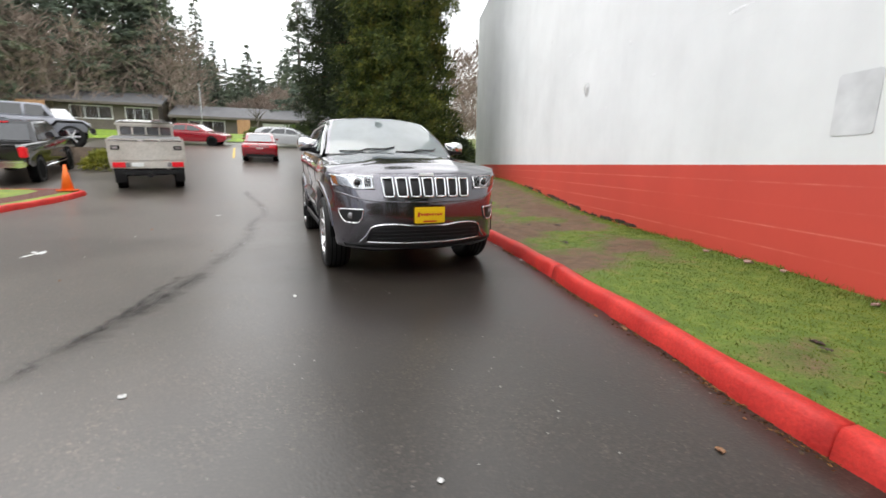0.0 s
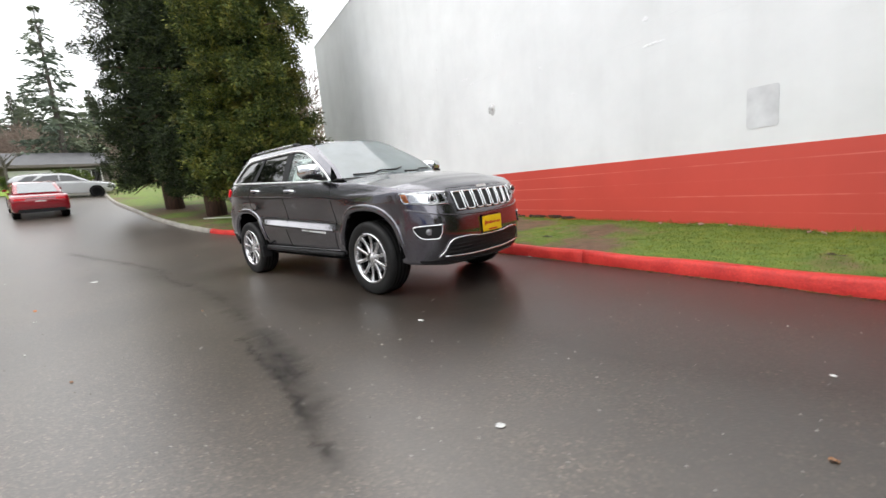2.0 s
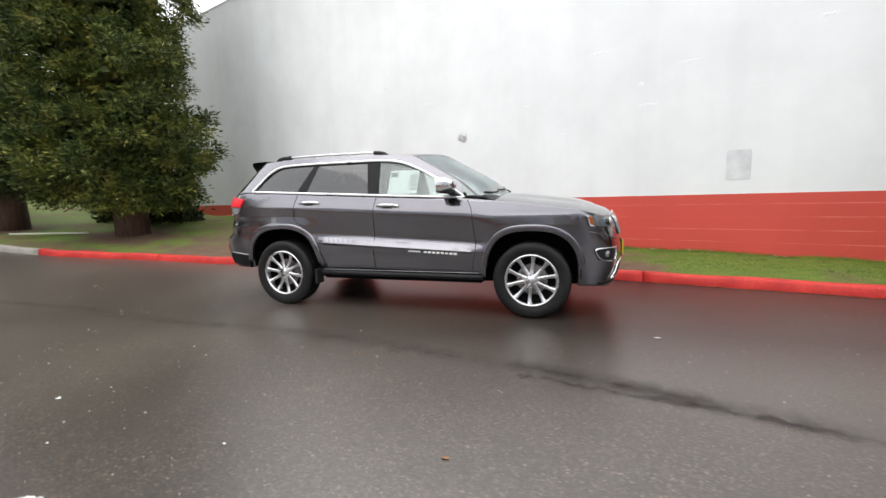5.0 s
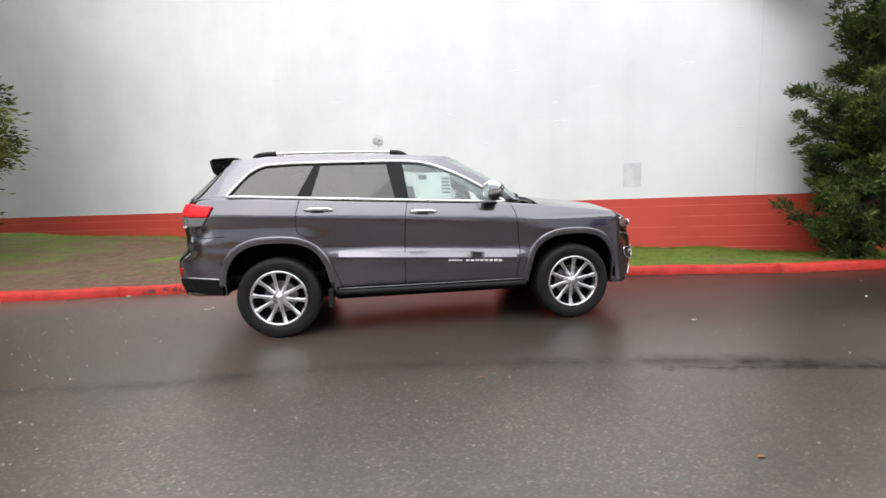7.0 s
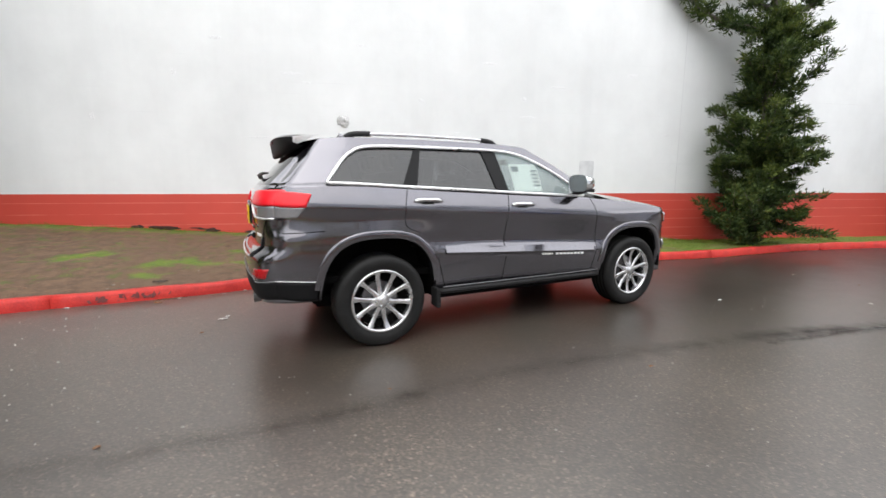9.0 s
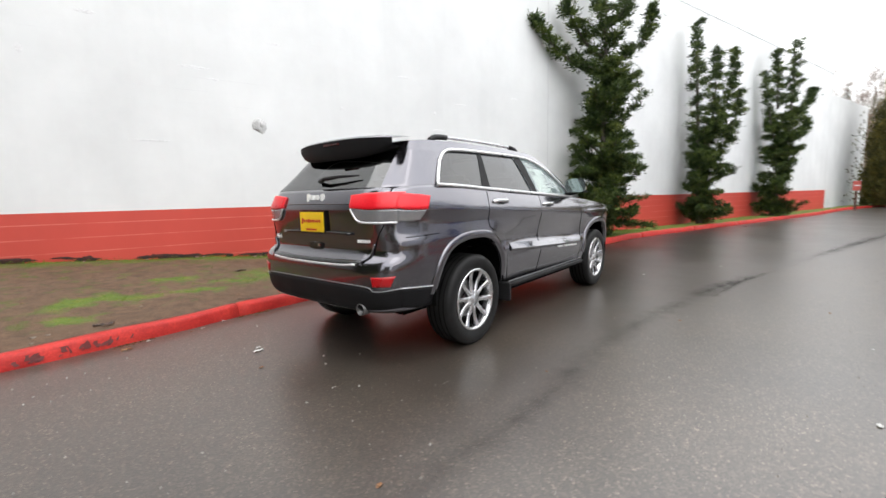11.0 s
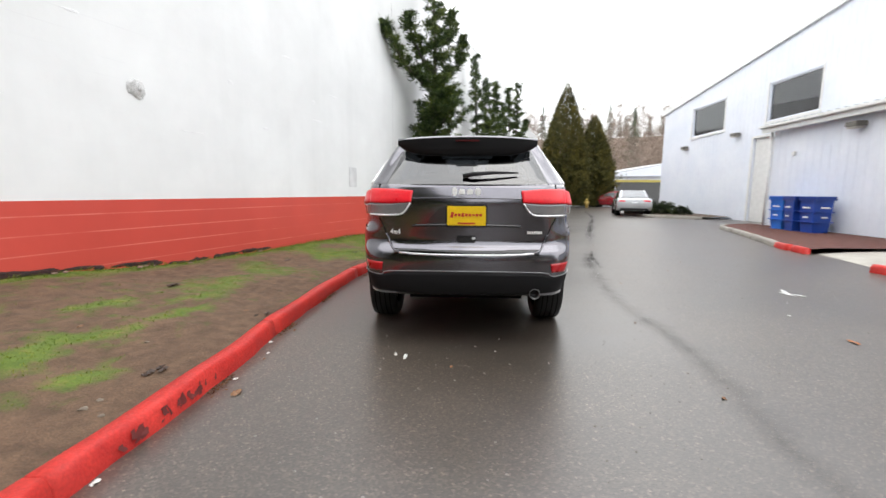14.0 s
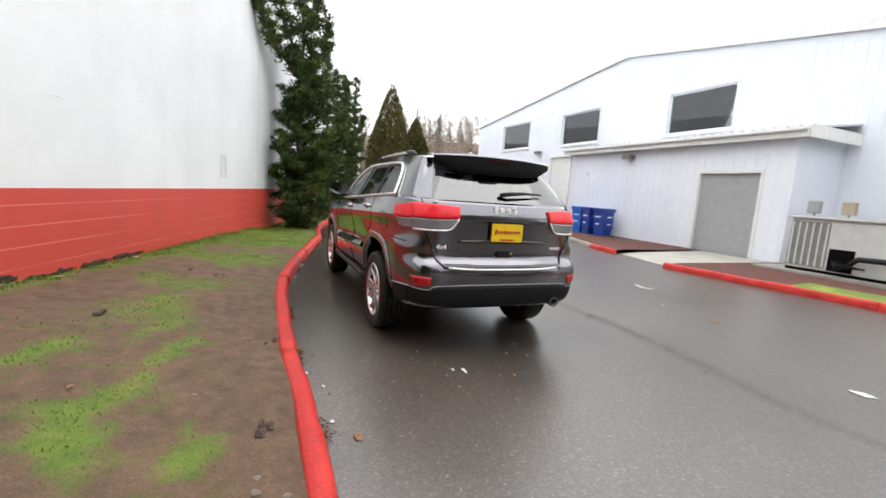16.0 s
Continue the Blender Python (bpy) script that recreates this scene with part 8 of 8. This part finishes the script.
RED_PAINT = car_paint("red_car_paint", (0.27, 0.005, 0.014), 0.1)
WHITE_PAINT = car_paint("white_car_paint", (0.66, 0.67, 0.69), 0.0)
SILVER_PAINT = car_paint("silver_car_paint", (0.48, 0.49, 0.51), 0.2)
PEARL_PAINT = car_paint("pearl_grey_car_paint", (0.46, 0.47, 0.48), 0.1)
BLACK_PAINT = car_paint("black_car_paint", (0.012, 0.012, 0.014), 0.3)
BEIGE_PAINT = surface("dull_pale_truck_paint", (0.46, 0.43, 0.38), (0.56, 0.53, 0.48), 2.0, 30, (0.35, 0.55), 0, 0.0, 0.01, 0.3)
GREY_PAINT2 = car_paint("grey_off_road_paint", (0.26, 0.27, 0.31), 0.2)


def stand(x, y, turn, z=None):
    p = 0.0
    if x < -3:
        p = math.degrees(math.atan2(lie(x - 1.5) - lie(x + 1.5), 3.0))
    m = Matrix.Translation((x, y, lie(x) if z is None else z)) @ Matrix.Rotation(radians(p if z is None else 0), 4, "Y") @ Matrix.Rotation(radians(turn), 4, "Z")
    return m


saloon("red_saloon_car", "red saloon car parked nose away up the slope", stand(-21.5, -2.0, 180), RED_PAINT)
saloon("red_hatchback_car", "dark red car standing broadside on the upper lot", stand(-30.0, -6.6, 80), RED_PAINT)
saloon("estate_car", "pearl grey estate car standing broadside on the upper lot", stand(-29.6, -0.1, 84), PEARL_PAINT, estate=True)
saloon("white_saloon_car", "white saloon car waiting at the bend of the drive", stand(20.6, -9.9, -15), SILVER_PAINT)
saloon("dark_red_car", "dark red car beside the corner planter", stand(33.5, -13.3, 60), RED_PAINT)

# pale work truck with a drop-side tray, tail towards the drive
body = [(2.95, 0.62), (2.98, 1.10), (2.78, 1.26), (1.45, 1.32), (0.0, 1.32), (0.0, 0.70), (0.4, 0.56), (2.6, 0.52)]
cabin = [(1.75, 1.28), (1.05, 1.92), (0.80, 2.02), (0.05, 2.02), (-0.02, 1.28), (0.8, 1.25)]
tk = vehicle("work_truck", "pale grey-beige work truck with a drop-side tray and rack", stand(-12.45, -5.56, 192), BEIGE_PAINT, body, cabin, 0.92, (2.1, -1.45), 0.38, [[(1.40, 1.40), (0.98, 1.86), (0.55, 1.90), (0.55, 1.40)]], "parked vehicles", 0.88, True, 0.12)
tray = part("tray", boxm(-2.75, -0.10, -1.0, 1.0, 0.86, 1.62, 0.025), BEIGE_PAINT, tk, "pale drop-side tray")
part("tray_floor", boxm(-2.68, -0.17, -0.93, 0.93, 1.60, 1.626), plain("worn_tray_floor", (0.10, 0.10, 0.10), 0.6), tray)
for s in (-1, 1):
    for x in (-1.9, -1.0):
        part("tray_stake", boxm(x - 0.03, x + 0.03, s * 1.0 - 0.012, s * 1.0 + 0.012, 0.90, 1.60, 0.004), BEIGE_PAINT, tray)
part("frame_rail", boxm(-2.6, 1.5, -0.45, 0.45, 0.50, 0.86), DARK, tk)
part("tailgate", boxm(-2.785, -2.75, -0.95, 0.95, 0.98, 1.60, 0.012), BEIGE_PAINT, tk, "wide flat tailgate")
part("tailgate_rib", boxm(-2.80, -2.785, -0.94, 0.94, 1.56, 1.60, 0.005), ALLOY, tk)
part("tail_beam", boxm(-2.80, -2.74, -0.98, 0.98, 0.74, 0.97, 0.012), BEIGE_PAINT, tk)
for s in (-1, 1):
    part("tailgate_latch", boxm(-2.82, -2.785, s * 0.80 - 0.08, s * 0.80 + 0.08, 1.33, 1.40, 0.01), ALLOY, tk, "bright latch handle")
    # thin dark plate round each latch paints its shadow on the tailgate
    part("latch_shadow", boxm(-2.79, -2.784, s * 0.80 - 0.11, s * 0.80 + 0.11, 1.30, 1.43, 0.0), PLASTIC, tk)
    lp = part("tail_light", boxm(-2.85, -2.79, min(s * 0.60, s * 0.92), max(s * 0.60, s * 0.92), 0.78, 0.93, 0.01), LAMP_RED, tk, "red tail light")
    part("reversing_lamp", boxm(-2.855, -2.80, min(s * 0.48, s * 0.585), max(s * 0.48, s * 0.585), 0.79, 0.92, 0.008), LAMP_CLEAR, lp)
    part("mud_flap", boxm(-1.95, -1.93, s * 0.82 - 0.14, s * 0.82 + 0.14, 0.22, 0.80), PLASTIC, tk)
part("bumper", boxm(-2.82, -2.74, -0.90, 0.90, 0.55, 0.70, 0.02), PLASTIC, tk, "black rear bar")
hitch = part("tow_hitch", boxm(-2.98, -2.80, -0.07, 0.07, 0.48, 0.62, 0.02), PLASTIC, tk)
part("number_plate", boxm(-2.83, -2.80, 0.14, 0.44, 0.80, 0.92), PAPER, tk)
part("cab_rear_window", boxm(-0.06, -0.025, -0.74, 0.74, 1.66, 1.93, 0.01), PALE_PANE, tk, "wide rear window")
for k in range(5):
    part("guard_bar", boxm(-0.11, -0.07, -0.80 + k * 0.4 - 0.025, -0.80 + k * 0.4 + 0.025, 1.60, 2.00, 0.006), BEIGE_PAINT, tk)
part("guard_rail", boxm(-0.14, -0.06, -0.88, 0.88, 1.98, 2.05, 0.01), BEIGE_PAINT, tk)
for s in (-1, 1):
    part("rack_rail", tube([(-0.15, s * 0.80, 2.09), (1.1, s * 0.76, 2.11)], 0.025, 6), ALLOY, tk, "roof rack rail", True)
for x in (0.1, 0.9):
    part("rack_bar", tube([(x, -0.78, 2.11), (x, 0.78, 2.11)], 0.022, 6), ALLOY, tk, "", True)
part("ladder", boxm(-0.6, 1.3, -0.55, -0.20, 2.13, 2.19, 0.01), ALLOY, tk, "aluminium ladder on the rack")

# black crew-cab pickup
body = [(2.85, 0.55), (2.92, 1.00), (2.72, 1.24), (1.3, 1.30), (-2.85, 1.30), (-2.95, 1.22), (-2.95, 0.72), (-2.6, 0.56), (2.5, 0.50)]
cabin = [(1.75, 1.26), (0.95, 1.88), (0.55, 1.98), (-1.05, 1.96), (-1.35, 1.28), (0.2, 1.24)]
pk = vehicle("black_pickup_truck", "black crew-cab pickup with chrome bumper and wheels", stand(-14.25, -9.95, 187), BLACK_PAINT, body, cabin, 0.98, (1.80, -1.80), 0.43, [[(1.40, 1.36), (0.92, 1.82), (0.15, 1.89), (0.15, 1.36)], [(0.05, 1.36), (0.05, 1.89), (-0.95, 1.87), (-1.15, 1.36)]], "parked vehicles", 0.90, True, 0.20)
slope_pane(pk, "rear_window", -1.34, 1.34, -1.09, 1.87, 0.72, 0.66, CAR_PANE, 0.015)
bp = part("bumper", boxm(-3.14, -2.95, -0.96, 0.96, 0.60, 0.82, 0.05), CHROME, pk, "chrome rear bumper")
part("bumper_step", boxm(-3.13, -2.97, -0.45, 0.45, 0.81, 0.83, 0.005), PLASTIC, bp)
part("bed_inner", boxm(-2.80, -1.45, -0.82, 0.82, 1.26, 1.308), DARK, pk)
part("tailgate", boxm(-2.985, -2.93, -0.76, 0.76, 0.86, 1.30, 0.02), BLACK_PAINT, pk)
part("gate_handle", boxm(-3.0, -2.98, -0.12, 0.12, 1.12, 1.18, 0.006), CHROME, pk)
part("high_stop_lamp", boxm(-1.13, -1.05, -0.18, 0.18, 1.905, 1.945, 0.006), LAMP_RED, pk, "red high stop lamp")
for s in (-1, 1):
    part("tail_light", boxm(-3.0, -2.80, min(s * 0.79, s * 0.99), max(s * 0.79, s * 0.99), 0.90, 1.24, 0.03), LAMP_RED, pk, "red tail light")
    part("door_mirror", boxm(1.05, 1.18, s * 1.08 - 0.12, s * 1.08 + 0.12, 1.36, 1.60, 0.03), BLACK_PAINT, pk)
    part("side_step", tube([(-1.2, s * 1.0, 0.48), (1.2, s * 1.0, 0.48)], 0.04, 8), CHROME, pk, "chrome side step", True)
    for hx in (0.25, -0.85):
        part("door_handle", boxm(hx - 0.10, hx + 0.10, s * 0.98 - 0.015, s * 0.98 + 0.015, 1.15, 1.185, 0.005), CHROME, pk)

# lifted off-road vehicle on a planted bank
bank = part("display_bank", sheet([[(-18.95 + 1.75 * math.cos(a) * r, -11.5 + 3.4 * math.sin(a) * r, lie(-18.95 + 1.75 * math.cos(a) * r) * (1 - h) + 1.72 * h - 0.15 * (1 - h)) for a in np.linspace(0, 2 * math.pi, 28, endpoint=False)] for r, h in ((1.12, 0.0), (1.0, 0.6), (0.93, 1.0), (0.01, 1.0))], close=True), SOIL)
tagged(bank, "low earth display bank beside the lot", "bank", kind="structure")
body = [(1.85, 0.72), (1.92, 1.08), (1.75, 1.22), (0.72, 1.28), (-1.85, 1.28), (-1.95, 0.90), (-1.85, 0.66), (1.6, 0.64)]
cabin = [(0.80, 1.24), (0.50, 1.80), (0.36, 1.87), (-1.78, 1.87), (-1.86, 1.26), (-0.5, 1.22)]
jp = vehicle("off_road_vehicle", "grey lifted off-road vehicle with huge tyres on a bank", stand(-18.84, -11.23, 106, 1.70), GREY_PAINT2, body, cabin, 0.78, (1.25, -1.25), 0.49, [[(0.58, 1.34), (0.38, 1.77), (-0.18, 1.79), (-0.18, 1.34)], [(-0.28, 1.34), (-0.28, 1.79), (-0.98, 1.79), (-0.98, 1.34)], [(-1.08, 1.34), (-1.08, 1.79), (-1.72, 1.79), (-1.76, 1.34)]], "parked vehicles", 0.74, False, 0.10)
slope_pane(jp, "windscreen", 0.76, 1.32, 0.52, 1.76, 0.64, 0.60, PALE_PANE, 0.015)
for s in (-1, 1):
    for x in (1.25, -1.25):
        part("mudguard", tube([(x - 0.62, s * 0.84, 0.92), (x - 0.45, s * 0.84, 1.13), (x + 0.45, s * 0.84, 1.13), (x + 0.66, s * 0.84, 0.90)], 0.12, 6, 0.4), PLASTIC, jp, "black mudguard", True)
    part("door_mirror", boxm(0.42, 0.52, s * 0.90 - 0.10, s * 0.90 + 0.10, 1.34, 1.52, 0.03), PLASTIC, jp)
    part("headlight", cyl(bmesh.new(), (1.90, s * 0.48, 1.02), (1.95, s * 0.48, 1.02), 0.10, 0.10, 18), LAMP_CLEAR, jp, "round headlight")
part("chassis", boxm(-1.7, 1.8, -0.45, 0.45, 0.45, 0.68), DARK, jp)
part("front_bumper", boxm(1.93, 2.12, -0.75, 0.75, 0.66, 0.88, 0.03), PLASTIC, jp, "black winch bumper")

van = thing("white_van", "white panel van on the upper lot", "van", "parked vehicles", stand(-30.5, -15.5, 75))
eased("body", loft_y([(2.5, 0.5), (2.55, 0.95), (1.75, 1.25), (1.15, 2.0), (-2.6, 2.1), (-2.65, 0.5)], 0.95, 0.08), WHITE_PAINT, van)
part("side_window", boxm(0.55, 1.35, -0.96, 0.96, 1.25, 1.75, 0.01), CAR_PANE, van)
for x in (1.7, -1.7):
    for s in (-1, 1):
        plain_wheel(van, x, s * 0.86, 0.34, 0.11, ALLOY)

# traffic cone and the kerbed grass island
cn = thing("traffic_cone", "orange traffic cone standing on the island tip", "traffic cone", "", pose(-8.75, -6.78, lie(-8.75) + 0.14))
ORANGE = plain("orange_cone_plastic", (0.85, 0.16, 0.015), 0.45)
part("base", boxm(-0.20, 0.20, -0.20, 0.20, 0, 0.035, 0.01), ORANGE, cn)
part("cone", cyl(bmesh.new(), (0, 0, 0.03), (0, 0, 0.72), 0.145, 0.03, 20), ORANGE, cn, "", True)
for x, y, r, h in ((-16.1, -8.0, 0.75, 0.75), (-17.2, -8.3, 0.6, 0.65)):
    shrub("yellow_shrub", "rounded yellow-green shrub by the bank", x, y, lie(x), r, h, leaf_mat("yellow_shrub_leaf", (0.12, 0.13, 0.02), (0.25, 0.26, 0.04), (0.38, 0.36, 0.08), 2.0), 1800)

# ---- low houses behind the upper lot ----
SHINGLE = surface("grey_shingle", (0.085, 0.085, 0.09), (0.13, 0.13, 0.135), 2, 14, (0.7, 0.9), 0, 0.4, 0.03)
FASCIA = plain("brown_fascia_paint", (0.12, 0.10, 0.085), 0.6)
HOUSE_TAN = surface("tan_siding", (0.105, 0.088, 0.072), (0.15, 0.128, 0.105), 1.5, 20, (0.6, 0.8), 0, 0.2)
FENCE = surface("orange_cedar_fence", (0.36, 0.19, 0.09), (0.48, 0.27, 0.14), 2, 25, (0.6, 0.8), 0, 0.3, stretch=(4, 4, 0.6))
VERGE = leaf_mat("bright_verge_turf", (0.12, 0.20, 0.02), (0.17, 0.26, 0.03), (0.22, 0.30, 0.05), 2.0)


def low_house(y0, y1, x0, wall_m, label, doors, rise=0.0):
    z = lie(x0) - 0.35 + rise
    t = thing("row_house", label, "house", "low houses behind the lot", pose(x0, y0, z))
    L = y1 - y0
    part("wall", boxm(-7, 0, 0, L, -0.6 - rise, 1.75), wall_m, t)
    part("roof", sheet([[(0.7, y, 1.60), (-3.5, y, 2.95), (-7.7, y, 1.60)] for y in (-0.5, L + 0.5)], 0.14, (0, 0, 1)), SHINGLE, t, "low grey shingle roof")
    part("fascia", boxm(0.70, 0.78, -0.5, L + 0.5, 1.52, 1.72), FASCIA, t)
    bm = bmesh.new()
    for yy in (0, L):
        bm.faces.new([bm.verts.new(p) for p in ((0, yy, 1.75), (-3.5, yy, 2.85), (-7, yy, 1.75))])
    part("gable", bm, wall_m, t)
    for k, (a, b, kind) in enumerate(doors):
        if kind == "garage":
            g = part("garage_door", boxm(0.0, 0.05, a, b, -0.5, 1.35, 0.01), TRIM_WHITE, t, "white garage door")
            for q in range(4):
                part("door_panel", boxm(0.05, 0.065, a + 0.08, b - 0.08, -0.45 + q * 0.45, -0.08 + q * 0.45), TRIM_WHITE, g)
        elif kind == "fence":
            for q in range(int((b - a) / 0.16)):
                part("fence_board", boxm(1.6, 1.63, a + q * 0.16, a + q * 0.16 + 0.145, -0.6, 1.45 + 0.02 * (q % 3)), FENCE, t)
        else:
            w = part("window", boxm(0.0, 0.04, a, b, 0.35, 1.35), WIN_GLASS, t, "wide dark window")
            part("window_frame", boxm(0.04, 0.07, a - 0.06, b + 0.06, 0.27, 0.35), TRIM_WHITE, w)
            part("window_frame", boxm(0.04, 0.07, a - 0.06, b + 0.06, 1.35, 1.43), TRIM_WHITE, w)
            part("window_back", boxm(-0.06, -0.03, a, b, 0.3, 1.4), DARK, w)
            for q in range(4):
                part("mullion", boxm(0.04, 0.06, a + (b - a) * q / 3 - 0.03, a + (b - a) * q / 3 + 0.03, 0.35, 1.35), TRIM_WHITE, w)
    return t


low_house(-9.5, 4.0, -41.0, HOUSE_TAN, "low tan house with a grey shingle roof and garage", [(1.0, 4.0, "window"), (5.2, 6.4, "fence"), (7.4, 10.2, "garage"), (11.0, 13.0, "window")], 0.25)
low_house(-24.5, -11.0, -41.5, HOUSE_TAN, "low tan house with a cedar fence and wide windows", [(1.0, 3.2, "window"), (4.0, 6.0, "fence"), (7.0, 10.0, "window"), (11.0, 13.0, "window")], 1.1)
low_house(-42.0, -26.0, -40.0, HOUSE_TAN, "low tan house half hidden by parked cars", [(2.0, 5.0, "window"), (7.0, 10.0, "garage"), (12.5, 15.5, "fence")], 1.7)
verge = part("verge", sheet([[(x, y, lie(x) + h) for x, h in ((-32.5, 0.06), (-33.2, 0.25), (-38, 0.35), (-48, 0.2))] for y in np.linspace(-60, 0.6, 30)]), VERGE)
tagged(verge, "bright green verge before the houses", "verge", kind="structure")
for x, y, r, h in ((-34.5, 0.6, 1.4, 1.2), (-35.5, -2.6, 0.9, 0.8), (-34.5, -9.0, 1.2, 0.6)):
    shrub("garden_shrub", "rounded green garden shrub on the verge", x, y, lie(x) + 0.2, r, h, FOL_S, 2500)


def street_lamp(x, y, h):
    t = thing("street_lamp", "slim grey street lamp by the houses", "lamp", "", pose(x, y, lie(x)))
    part("pole", limb([(0, 0, 0), (0, 0, h)], 0.045, 0.03), DOOR_GREY, t, "", True)
    part("head", boxm(-0.15, 0.35, -0.10, 0.10, h, h + 0.10, 0.03), DOOR_GREY, t)


street_lamp(-34, -6.5, 4.2)
sap = thing("sapling", "small leafless ornamental tree on the verge", "tree", "", pose(-33.8, -2.4, lie(-33.8) + 0.2))
bm = limb([(0, 0, 0), (0.05, 0, 1.2), (0, 0.05, 2.0)], 0.09, 0.05, 7)
for k in range(14):
    a = k * 2.4
    merge(bm, limb([(0, 0, 1.3 + 0.05 * k), (math.cos(a) * 0.5, math.sin(a) * 0.5, 1.8 + 0.05 * k), (math.cos(a) * 0.8, math.sin(a) * 0.9, 2.2 + 0.04 * k)], 0.035, 0.01, 5))
part("trunk", bm, BARK_GREY, sap, "", True)
plank = part("fallen_plank", boxm(-0.75, 0.75, -0.09, 0.09, 0, 0.03, 0.004, Matrix.Translation((-11.0, 2.2, lawn_z(-11.0, 2.2) + 0.06)) @ Matrix.Rotation(0.9, 4, "Z") @ Matrix.Rotation(0.05, 4, "Y")), plain("pale_plank", (0.55, 0.54, 0.50), 0.6))
tagged(plank, "pale plank lying on the lawn under the evergreens", "plank")
